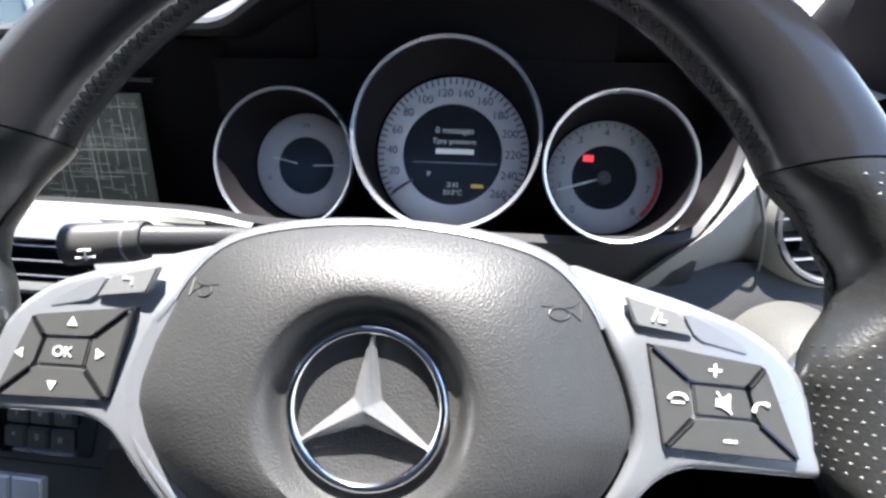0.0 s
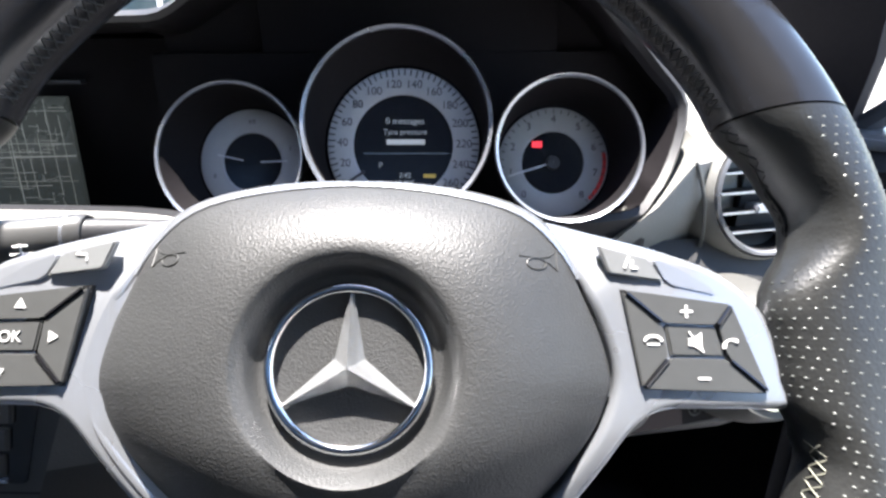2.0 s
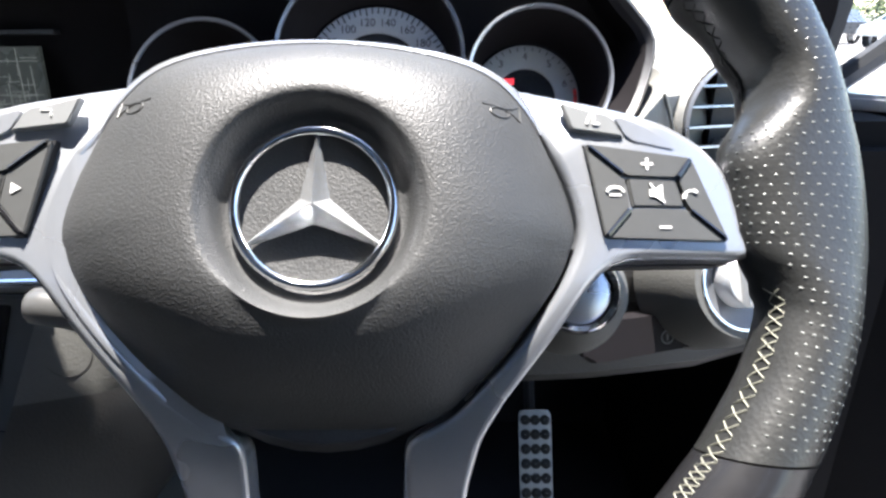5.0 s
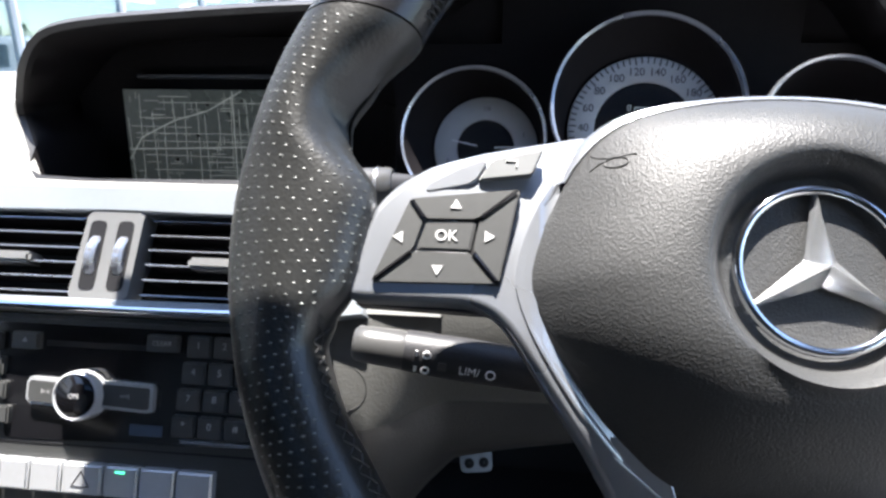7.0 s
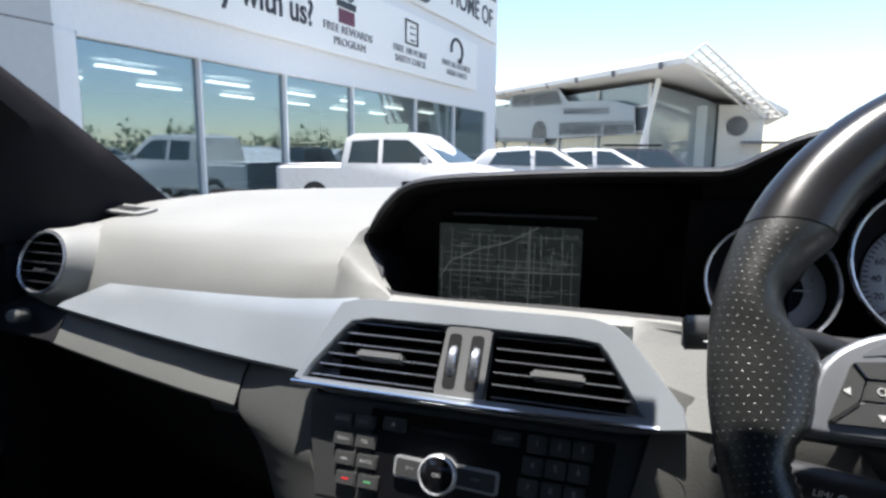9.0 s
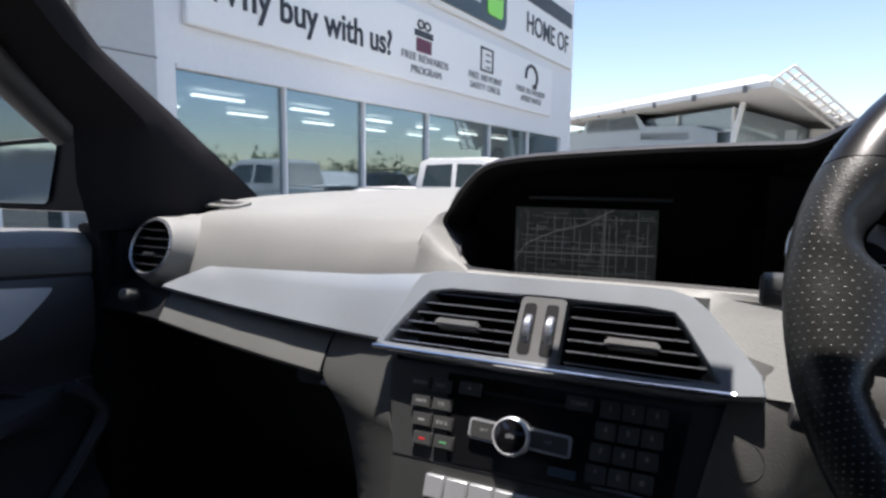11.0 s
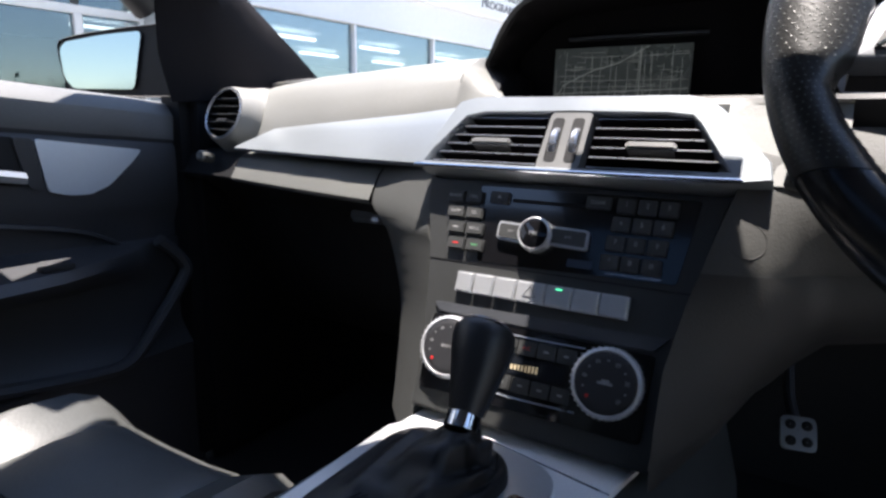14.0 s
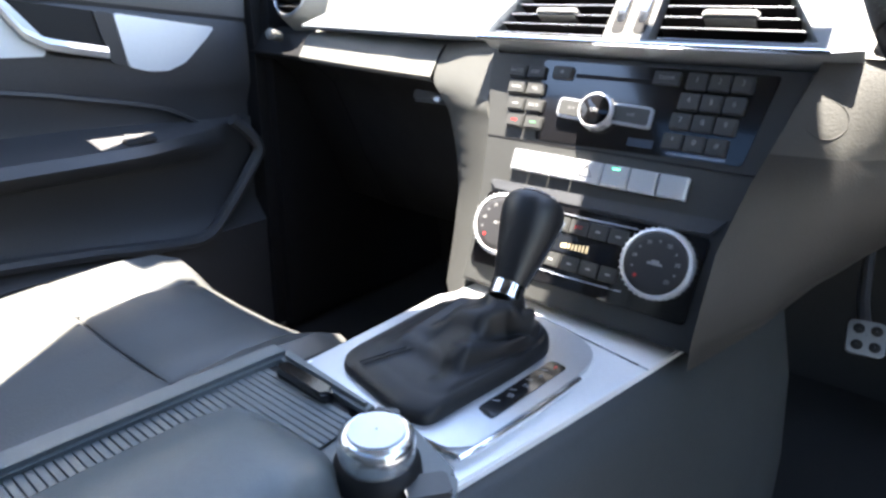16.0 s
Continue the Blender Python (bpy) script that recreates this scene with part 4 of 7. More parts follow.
part("hub_housing", moved(lathe([(0.001, 0), (0.075, 0), (0.08, -0.01), (0.075, -0.05), (0.06, -0.07), (0.001, -0.07)], 40), pose(0, -0.012, -0.036) @ Matrix.Scale(0.82, 4)), DARK, wheel)

# ================================================================ centre console stack
CON = pose(-0.345, 0.124, 0.791, 90 - 22.4, 0, 0)
stack = thing("centre_console_stack", CON, "dark centre stack with audio and climate controls", "console")
PAN = [(-0.138, 0.092), (-0.1345, 0.060), (-0.118, 0.009), (-0.112, -0.03), (-0.108, -0.06), (-0.106, -0.132), (0.116, -0.132), (0.113, -0.03), (0.125, 0.013), (0.145, 0.092)]
PANELGREY = mat("console_grey", (0.031, 0.032, 0.031), 0.45, grain=0.0009, bump=0.12, kind="leather", vary=0.08)
part("panel", prism(PAN[::-1], -0.05, -0.002, 0.003), PANELGREY, stack)

# ================================================================ tunnel, gear plate
tunnel = thing("centre_tunnel", Matrix.Identity(4), "dark centre tunnel with silver gear plate", "console", kind="structure")
rows = []
for y, x0, x1 in ((-0.9, -0.478, -0.300), (-0.30, -0.478, -0.300), (-0.135, -0.472, -0.288), (-0.046, -0.466, -0.268), (0.05, -0.458, -0.249), (0.11, -0.455, -0.238), (0.30, -0.455, -0.222)):
    rows.append([(x0 - 0.012, y, 0.30), (x0 - 0.010, y, 0.60), (x0 - 0.004, y, 0.648), (x0, y, 0.652), (x1, y, 0.652), (x1 + 0.008, y, 0.648), (x1 + 0.022, y, 0.628), (x1 + 0.040, y, 0.56), (x1 + 0.052, y, 0.46), (x1 + 0.06, y, 0.30)])
part("tunnel_body", loft(rows), TUNNEL, tunnel)
part("gear_surround", prism([(-0.464, -0.140), (-0.292, -0.140), (-0.272, -0.046), (-0.253, 0.05), (-0.242, 0.108), (-0.446, 0.124)], 0.648, 0.658, 0.002), mat("plate_silver", (0.82, 0.82, 0.82), 0.33, metal=0.2, vary=0.04), tunnel, "silver plate round the gear lever")

# ================================================================ dash: lower parts, passenger's side
lid_up, lid_low = [], []
for x in (-0.912, -0.85, -0.76, -0.66, -0.578):
    y = DY(x) - 0.013
    lid_up.append([(x, y + 0.045, 0.882), (x, y + 0.026, 0.875), (x, y + 0.018, 0.868), (x, y + 0.0005, 0.842), (x, y + 0.004, 0.8365)])
    lid_low.append([(x, y + 0.004, 0.8365), (x, y + 0.03, 0.829), (x, y + 0.07, 0.80), (x, y + 0.10, 0.74), (x, y + 0.14, 0.66), (x, 0.46, 0.56), (x, 0.6, 0.5)])
rows = [a + b[1:] for a, b in zip(lid_up, lid_low)]
glove = thing("glovebox", Matrix.Identity(4), "grey glovebox with its lid closed, under the dash", "glovebox")
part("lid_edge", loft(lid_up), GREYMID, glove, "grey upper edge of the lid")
# Same plastic as the lid edge; shade under the dash put into colour.
DASHSHADE = mat("underdash_shade", (0.011, 0.011, 0.012), 0.65, grain=0.0014, bump=0.25, kind="leather", vary=0.12, spec=0.2)
part("lid", loft(lid_low), DASHSHADE, glove)
part("end_panel", loft([[(-0.913, p[1], p[2]) for p in rows[0]], [(-0.93, p[1] + 0.006, p[2]) for p in rows[0]], [(-1.00, p[1] + 0.016, p[2]) for p in rows[0]], [(-1.066, p[1] + 0.020, p[2]) for p in rows[0]]]), DASHSHADE, glove)
part("bump_stop", moved(lathe([(0.009, -0.02), (0.009, 0.004), (0.006, 0.007), (0.0005, 0.0075)], 20), pose(-0.972, 0.262, 0.872, 80, 0, 20)), GREYMID, glove, "pale rubber stop")
part("latch", moved(box(-0.03, 0.03, -0.009, 0.009, -0.006, 0.004, 0.004), pose(-0.622, 0.236, 0.812, 75, 0, 0)), DARK, glove, "recessed pull latch")
part("latch_lever", moved(box(-0.006, 0.006, -0.0025, 0.0025, 0.0, 0.006, 0.002), pose(-0.608, 0.232, 0.809, 75, 0, 0)), SATIN, glove)
# cheek between the glovebox and the stack
GL = [(-0.578, 0.214, 0.880), (-0.577, 0.197, 0.866), (-0.574, 0.180, 0.840), (-0.556, 0.173, 0.822), (-0.540, 0.168, 0.803), (-0.523, 0.163, 0.744), (-0.515, 0.148, 0.69), (-0.511, 0.130, 0.628)]
GR = [(-0.487, 0.176, 0.882), (-0.483, 0.172, 0.868), (-0.4805, 0.156, 0.842), (-0.474, 0.142, 0.822), (-0.466, 0.135, 0.803), (-0.455, 0.112, 0.744), (-0.452, 0.092, 0.69), (-0.450, 0.07, 0.628)]
gl, gr = smooth_path(GL, 4), smooth_path(GR, 4)
# GREYMID's plastic once more, darkened to carry the shade on the cheek.
CHEEK = mat("cheek_grey_shaded", (0.054, 0.055, 0.052), 0.6, grain=0.0016, bump=0.35, kind="leather", vary=0.06)
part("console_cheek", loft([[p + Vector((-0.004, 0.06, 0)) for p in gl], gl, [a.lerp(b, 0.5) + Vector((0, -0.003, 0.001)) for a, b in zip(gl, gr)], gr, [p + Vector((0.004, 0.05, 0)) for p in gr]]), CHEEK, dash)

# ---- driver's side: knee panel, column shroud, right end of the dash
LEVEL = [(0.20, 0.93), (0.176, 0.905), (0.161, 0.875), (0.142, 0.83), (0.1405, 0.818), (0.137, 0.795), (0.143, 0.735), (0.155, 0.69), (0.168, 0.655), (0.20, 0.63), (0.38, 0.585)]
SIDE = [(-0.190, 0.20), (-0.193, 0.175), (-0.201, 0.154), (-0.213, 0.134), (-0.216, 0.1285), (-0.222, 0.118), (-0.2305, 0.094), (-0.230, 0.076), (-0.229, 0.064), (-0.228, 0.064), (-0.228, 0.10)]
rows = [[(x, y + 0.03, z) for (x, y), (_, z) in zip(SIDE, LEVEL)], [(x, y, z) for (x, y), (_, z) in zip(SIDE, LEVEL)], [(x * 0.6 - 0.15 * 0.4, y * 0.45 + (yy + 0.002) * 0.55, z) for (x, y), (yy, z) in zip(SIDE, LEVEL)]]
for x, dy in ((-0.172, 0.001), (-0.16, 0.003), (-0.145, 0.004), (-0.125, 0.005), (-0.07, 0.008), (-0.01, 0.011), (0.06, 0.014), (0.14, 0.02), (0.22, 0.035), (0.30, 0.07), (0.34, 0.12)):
    # Recess shaped to go dark where the shadow lies on the panel.
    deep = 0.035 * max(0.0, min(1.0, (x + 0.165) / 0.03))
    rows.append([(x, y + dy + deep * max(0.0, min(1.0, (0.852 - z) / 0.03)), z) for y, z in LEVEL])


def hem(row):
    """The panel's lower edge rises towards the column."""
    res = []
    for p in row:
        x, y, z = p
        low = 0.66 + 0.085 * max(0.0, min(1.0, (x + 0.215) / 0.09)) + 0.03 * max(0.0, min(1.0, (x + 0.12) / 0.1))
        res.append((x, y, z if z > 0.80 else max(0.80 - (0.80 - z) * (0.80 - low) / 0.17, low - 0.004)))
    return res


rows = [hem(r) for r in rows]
# One panel in two colours; the darker one carries the shadow.
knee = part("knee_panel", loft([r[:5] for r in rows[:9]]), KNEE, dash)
part("knee_panel", loft([r[:5] for r in rows[8:]]), KNEESHADE, dash, "knee panel under the instruments, shadow put into its colour")
part("knee_panel_low", loft([r[4:] for r in rows]), KNEESHADE, dash, "lower knee panel, shadow put into its colour")
# foot speaker grille in the knee panel
sp = thing("speaker_grille", pose(-0.187, 0.1450, 0.843, 67.6, 0, 11), "round perforated grille in the knee panel", "speaker grille")
MESH = mat("grille_mesh", (0.062, 0.061, 0.052), 0.8, grain=0.0012, bump=0.5, vary=0.25)
part("rim", lathe([(0.0128, -0.005), (0.0128, 0.0002), (0.0134, 0.0004), (0.0142, -0.002)], 40), KNEESHADE, sp)
part("mesh", lathe([(0.0005, -0.0012), (0.010, -0.0013), (0.0129, -0.0018)], 32), MESH, sp)

column = thing("steering_column", Matrix.Identity(4), "dark plastic steering column shroud", "steering column")
part("shroud", loft([[(0.062 * math.cos(a) * k, y + 0.028 * math.sin(a) * 0.0, zc + 0.05 * k * math.sin(a)) for a in [2 * math.pi * i / 24 for i in range(24)]] for y, zc, k in ((0.045, 0.947, 0.8), (0.07, 0.935, 0.95), (0.12, 0.918, 1.0), (0.20, 0.885, 1.05))], closed=True, caps=True), DARK, column)

# right end of the dash: pale fascia with the round vent
dend = []
ZS = (0.900, 0.918, 0.945, 0.962, 0.983, 0.996, 1.003, 1.016, 1.026, 1.014)
YS = (0.216, 0.202, 0.196, 0.200, 0.215, 0.238, 0.30, 0.5, 0.66, 0.82)
XL = (0.085, 0.108, 0.130, 0.151, 0.174, 0.180, 0.180, 0.18, 0.18, 0.18)
dend.append([(x, min(y + 0.03, 0.82), z) for x, y, z in zip(XL, YS, ZS)])
for f, yo in ((0.0, 0.0), (0.12, 0.008), (0.3, 0.024), (0.5, 0.042), (0.75, 0.068), (1.0, 0.11)):
    dend.append([(x + ((0.335 if y > 0.29 else 0.270) - x) * f, y + (yo if y < 0.4 else 0), z) for x, y, z in zip(XL, YS, ZS)])
part("right_fascia", loft(dend), GREY, dash)
lowr = [[(x, 0.222 + yo, 0.901), (x, 0.214 + yo, 0.897), (x, 0.198 + yo, 0.885), (x, 0.19 + yo, 0.845), (x, 0.2 + yo, 0.83)] for x, yo in ((0.125, -0.012), (0.18, 0.0), (0.22, 0.012), (0.26, 0.03), (0.30, 0.06), (0.33, 0.10))]
part("fascia_line", tube(smooth_path([(0.176, 0.2165, 0.985), (0.184, 0.2165, 0.962), (0.189, 0.222, 0.935), (0.190, 0.228, 0.921), (0.186, 0.228, 0.917)], 5), 0.0012, 6), GREYMID, dash, "joint line in the fascia")
part("right_lower", loft(lowr), DARK, dash)


for outline in ([(0.22, 0.902), (0.312, 0.902), (0.311, 0.919), (0.300, 0.956), (0.284, 0.986), (0.266, 0.999), (0.22, 0.999)], [(0.22, 0.797), (0.314, 0.794), (0.327, 0.823), (0.326, 0.857), (0.313, 0.897), (0.22, 0.897)]):
    part("end_panel", moved(prism(rounded(outline[::-1], 0.006), 0.0, 0.06, 0.004), pose(0, 0.305, 0, 90, 0, 0)), SOFT, dash, "dark end panel of the dash")


def round_vent(name, m, r, label, pod, blade):
    v = thing(name, m, label, "air vent")
    part("pod", lathe([(r * 1.85, -0.085), (r * 1.75, -0.06), (r * 1.5, -0.04), (r * 1.3, -0.018), (r * 1.18, -0.003), (r * 1.12, 0.001)], 48), pod, v)
    part("ring", lathe([(r * 1.10, -0.002), (r * 1.08, 0.002), (r * 1.03, 0.003), (r * 1.0, 0.001), (r * 0.98, -0.01)], 48), SATIN, v, "satin silver ring")
    part("throat", lathe([(r * 0.98, 0.0), (r * 0.95, -0.03), (0.0005, -0.032)], 40), BLACK, v)
    for i in range(-2, 3):
        w = math.sqrt(max(0.05, 1 - (i * 0.33) ** 2)) * r * 0.95
        part("slat", box(-w, w, i * r * 0.33 - 0.0009, i * r * 0.33 + 0.0009, -0.018, -0.002, 0.0006), DARK, v)
        part("slat_edge", box(-w, w, i * r * 0.33 - 0.0006, i * r * 0.33 + 0.0006, -0.0019, -0.001), blade, v)
    part("tab", box(-r * 0.32, r * 0.32, -0.0135, -0.008, -0.012, 0.002, 0.0015), blade, v, "vent tab")
    return v


round_vent("round_air_vent", pose(0.2325, 0.229, 0.963, 80, 0, 14), 0.039, "round air vent with silver ring by the driver", GREY, SATIN)
round_vent("round_air_vent", pose(-0.955, 0.293, 0.938, 70, 0, -2), 0.0385, "round air vent with silver ring by the passenger", GREY, DARK)
# demister grilles at both ends of the dash top
for cx, cy, cz, ry, rz, n in ((0.236, 0.318, 1.0075, -4, 92, 4), (-0.955, 0.44, 0.995, 0, -18, 7)):
    g = thing("demister_grille", pose(cx, cy, cz, 12 if n == 7 else 0, ry, rz), "slotted demister grille in the dash top", "grille")
    part("plate", prism(rounded(rect(-0.062, 0.062, -0.017, 0.017), 0.014, 6), -0.003, 0.001, 0.0008), GREY, g)
    w = 0.086 / n
    for i in range(n):
        part("slot", moved(box(-w * 0.34, w * 0.34, -0.011, 0.011, 0.0009, 0.0014), pose(-0.043 + (i + 0.5) * w, 0, 0, 0, 0, -25)), BLACK, g)
# start button and light switch
sb = thing("start_button", pose(0.104, 0.098, 0.905, 62, 0, 0), "round chrome-ringed start button on the dash", "button")
part("ring", lathe([(0.0205, -0.012), (0.0205, 0.001), (0.019, 0.003), (0.0165, 0.002), (0.016, -0.004)], 40), CHROME, sb)
part("cap", lathe([(0.016, -0.004), (0.0155, 0.0005), (0.013, 0.002), (0.0005, 0.0022)], 36), SATIN, sb)
part("boss", lathe([(0.032, -0.03), (0.026, -0.006), (0.0205, 0.0)], 36), KNEE, sb)
ls = thing("light_switch", pose(0.2145, 0.152, 0.887, 68, 0, 14), "rotary light switch with a chrome ring and ribbed knob", "switch")
part("ring", lathe([(0.0308, -0.012), (0.0308, 0.0005), (0.0300, 0.0016), (0.0288, 0.0016), (0.0282, 0.0), (0.0282, -0.006)], 48), CHROME, ls)
part("dish", lathe([(0.0282, -0.003), (0.024, -0.006), (0.0165, -0.0075)], 40), mat("switch_dish", (0.10, 0.105, 0.115), 0.35, metal=0.4), ls, "dark dish with symbols")
part("knob", lathe([(0.0170, -0.0075), (0.0165, 0.003), (0.0150, 0.0048), (0.0005, 0.0052)], 40), KEYSILVER, ls, "satin silver knob")
part("grip", join(box(-0.0085, -0.0042, -0.0145, 0.0145, 0.004, 0.0125, 0.0012), box(0.0042, 0.0085, -0.0145, 0.0145, 0.004, 0.0125, 0.0012)), KEYSILVER, ls)
part("grip_slot", box(-0.0041, 0.0041, -0.0145, 0.0145, 0.004, 0.0085), DARK, ls)
part("boss", lathe([(0.047, -0.045), (0.0425, -0.020), (0.038, -0.006), (0.0345, 0.0), (0.0308, 0.0)], 40), KNEE, ls)
pb = thing("parking_brake_handle", pose(0.165, 0.165, 0.842, 74, 0, 8), "dark pull handle of the parking brake", "handle")
part("grip", prism(rounded([(-0.05, 0.012), (0.05, 0.016), (0.04, -0.006), (-0.04, -0.014)], 0.006), -0.012, 0.004, 0.003), VOID, pb)
part("symbol", moved(join(tube([(0.004 * math.cos(a), 0.004 * math.sin(a), 0) for a in [i * math.pi / 8 for i in range(16)]], 0.0005, 5, closed=True), box(-0.0005, 0.0005, -0.002, 0.002, -0.0003, 0.0003)), pose(0.012, 0.0, 0.0042)), KNEE, pb)

# ================================================================ cabin shell
shell = thing("car_cabin", Matrix.Identity(4), "dark cabin shell with roof, floor and pillars", "car interior", kind="structure")
part("floor_carpet", box(-1.12, 0.42, -1.7, 0.80, 0.26, 0.30), CARPET, shell)
part("firewall", loft([[(-1.12, 0.80, 0.3), (-1.12, 0.72, 0.55), (-1.12, 0.84, 1.0)], [(0.42, 0.80, 0.3), (0.42, 0.72, 0.55), (0.42, 0.84, 1.0)]]), CARPET, shell)
part("kick_panel", box(-1.12, -1.035, 0.285, 0.80, 0.3, 0.985, 0.02), DASHSHADE, shell)
part("kick_panel", box(0.335, 0.428, 0.30, 0.80, 0.3, 0.95, 0.02), JAMB, shell)
# Walls out of view, set close to cut the light from behind.
part("rear_wall", box(-1.12, 0.42, -1.05, -1.0, 0.3, 1.36), DARK, shell)
part("side_panel", box(-1.16, -1.12, -1.7, -0.60, 0.3, 1.38), DARK, shell)
part("side_panel", box(0.42, 0.46, -1.7, -0.45, 0.3, 1.38), DARK, shell)
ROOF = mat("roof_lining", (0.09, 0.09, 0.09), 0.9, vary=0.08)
# Unseen roof, its front outline cut to shape the sun patches below.
part("roof_shade", join(prism([(-0.83, 0.0), (-0.47, 0.0), (-0.46, 0.02), (-0.41, 0.022), (-0.395, 0.065), (-0.362, 0.112), (-0.28, 0.116), (-0.27, 0.12), (-0.215, 0.12), (-0.208, 0.0), (-0.135, -0.006), (-0.115, -0.055), (0.36, -0.085), (0.36, -0.60), (-0.64, -0.60), (-0.66, -0.36), (-0.713, -0.30), (-0.76, -0.22), (-0.80, -0.15)][::-1], 1.36, 1.40), box(-1.08, 0.36, -1.75, -0.95, 1.36, 1.40), prism([(-0.66, -0.60), (-0.64, -0.60), (-0.64, -0.95), (-0.66, -0.95)][::-1], 1.36, 1.40), box(0.10, 0.36, -0.95, -0.60, 1.36, 1.40), box(-1.08, -0.66, -0.95, -0.6, 1.36, 1.40)), ROOF, shell)

# Rail added out of view to shade the passenger door's armrest.
part("shade_rail", box(-1.092, -0.958, -0.62, 0.0, 1.34, 1.38, 0.012), ROOF, shell, "unseen rail shading the passenger door")

# Unseen tinted pane that lets some sky light into the cabin.
TINT = bpy.data.materials.new("tinted_roof_glass")
TINT.use_nodes = True
tn = TINT.node_tree
tn.nodes.remove(tn.nodes["Principled BSDF"])
tr = tn.nodes.new("ShaderNodeBsdfTransparent")
tr.inputs[0].default_value = (0.36, 0.41, 0.45, 1)
tn.links.new(tr.outputs[0], tn.nodes["Material Output"].inputs[0])
part("roof_glass", box(-0.64, 0.10, -0.95, -0.60, 1.375, 1.381), TINT, shell, "unseen tinted roof pane letting in sky light")


def pillar(mir):
    """A windscreen pillar; mir: x is mirrored about the car's middle line."""
    levels = (((-1.05, 0.27, 0.955), (-1.0, 0.40, 0.965), (-1.0, 0.585, 0.99)), ((-1.05, 0.252, 1.03), (-0.985, 0.36, 1.05), (-1.0, 0.515, 1.042)), ((-1.05, 0.252, 1.108), (-0.98, 0.31, 1.12), (-1.0, 0.39, 1.128)),
              ((-1.05, 0.15, 1.198), (-0.965, 0.19, 1.205), (-0.985, 0.252, 1.21)), ((-1.0, 0.04, 1.285), (-0.91, 0.07, 1.285), (-0.93, 0.13, 1.29)), ((-0.93, -0.09, 1.37), (-0.85, -0.05, 1.365), (-0.87, 0.01, 1.37)))
    rws = []
    for n_, (rear, mid_, front) in enumerate(levels):
        if mir:
            s_ = (0.11, 0.11, 0.11, 0.07, 0.04, 0.02)[n_]
            rear, mid_ = (rear[0], rear[1] + s_, rear[2]), (mid_[0], mid_[1] + s_ * 0.7, mid_[2])
            front = (front[0], front[1] + s_ * 0.4, front[2])
        row = [rear, tuple(Vector(rear).lerp(Vector(mid_), 0.6) + Vector((0.006, 0, 0))), mid_, tuple(Vector(front).lerp(Vector(mid_), 0.4) + Vector((0.004, 0, 0))), front, (front[0] - 0.04, front[1] + 0.03, front[2] + 0.005), (rear[0] - 0.05, rear[1] + 0.06, rear[2] + 0.01)]
        rws.append([(-0.69 - p[0] if mir else p[0], p[1], p[2]) for p in row])
    rws2 = []
    for a, b in zip(rws, rws[1:]):
        for k in range(3):
            rws2.append([tuple(Vector(p).lerp(Vector(q), k / 3)) for p, q in zip(a, b)])
    rws2.append(rws[-1])
    return loft(rws2, closed=True, caps=True)


part("windscreen_pillar", pillar(False), PILLARCLOTH, shell, "dark fabric-grained windscreen pillar")
part("windscreen_pillar", pillar(True), PILLARCLOTH, shell, "dark fabric-grained windscreen pillar")
part("sill", box(0.34, 0.44, -1.7, 0.33, 0.26, 0.40, 0.02), SATIN, shell)

# ---- passenger's door, shut
door = thing("passenger_door", Matrix.Identity(4), "dark front passenger door with silver trim, shut", "door")
SECT = [(-1.135, 0.972), (-1.105, 0.982), (-1.075, 0.975), (-1.060, 0.957), (-1.062, 0.935), (-1.072, 0.918), (-1.075, 0.912), (-1.070, 0.906), (-1.070, 0.86), (-1.072, 0.815), (-1.078, 0.79), (-1.088, 0.765), (-1.088, 0.742)]
LOWS = [(-1.085, 0.668), (-1.092, 0.64), (-1.092, 0.58), (-1.075, 0.555), (-1.062, 0.54), (-1.066, 0.52), (-1.07, 0.40), (-1.07, 0.30)]
rows = []
for y in [-1.2 + i * 0.05 for i in range(29)] + [0.235, 0.262, 0.285, 0.295]:
    k = max(0.0, min(1.0, (0.235 - y) / 0.20)) ** 0.7
    dz = -0.085 * max(0, y) * 1.0
    end = 0.02 * max(0, (y - 0.2) / 0.1) ** 2
    up = [(x - end * (0.8 if z > 0.93 else 0.2), y, z + dz * (1 if z > 0.80 else 0.5)) for x, z in SECT]
    arm = [(-1.085 + 0.055 * k, y, 0.728), (-1.085 + 0.08 * k, y, 0.722), (-1.085 + 0.09 * k, y, 0.708), (-1.085 + 0.075 * k, y, 0.69)]
    rows.append(up + arm + [(x, y, z) for x, z in LOWS])
part("panel", loft([r[5:] for r in rows]), DOORSKIN, door)
# Door skin's top, coloured paler to carry the light falling on it.
part("upper_pad", loft([r[:6] for r in rows]), mat("door_pad_lit", (0.135, 0.14, 0.145), 0.5, grain=0.0016, bump=0.3, kind="leather", vary=0.1), door, "padded door top, light put into its grey")


def door_plate(name, pts, material, t, label=""):
    """A plate on the door's inner face; pts: (y, z)."""
    bm = prism([(y, z) for y, z in rounded(pts, 0.006)], -0.004, t, 0.001)
    return part(name, moved(bm, Matrix(((0, 0, 1, -1.0715), (1, 0, 0, 0), (0, 1, 0, 0), (0, 0, 0, 1)))), material, door, label)


INSERT = mat("door_insert_silver", (0.6, 0.65, 0.7), 0.35, metal=0.35, vary=0.03)
door_plate("trim_insert", [(0.066, 0.900), (0.222, 0.880), (0.205, 0.862), (0.165, 0.828), (0.135, 0.817), (0.105, 0.818), (0.077, 0.826)], INSERT, 0.004, "silver trim insert")
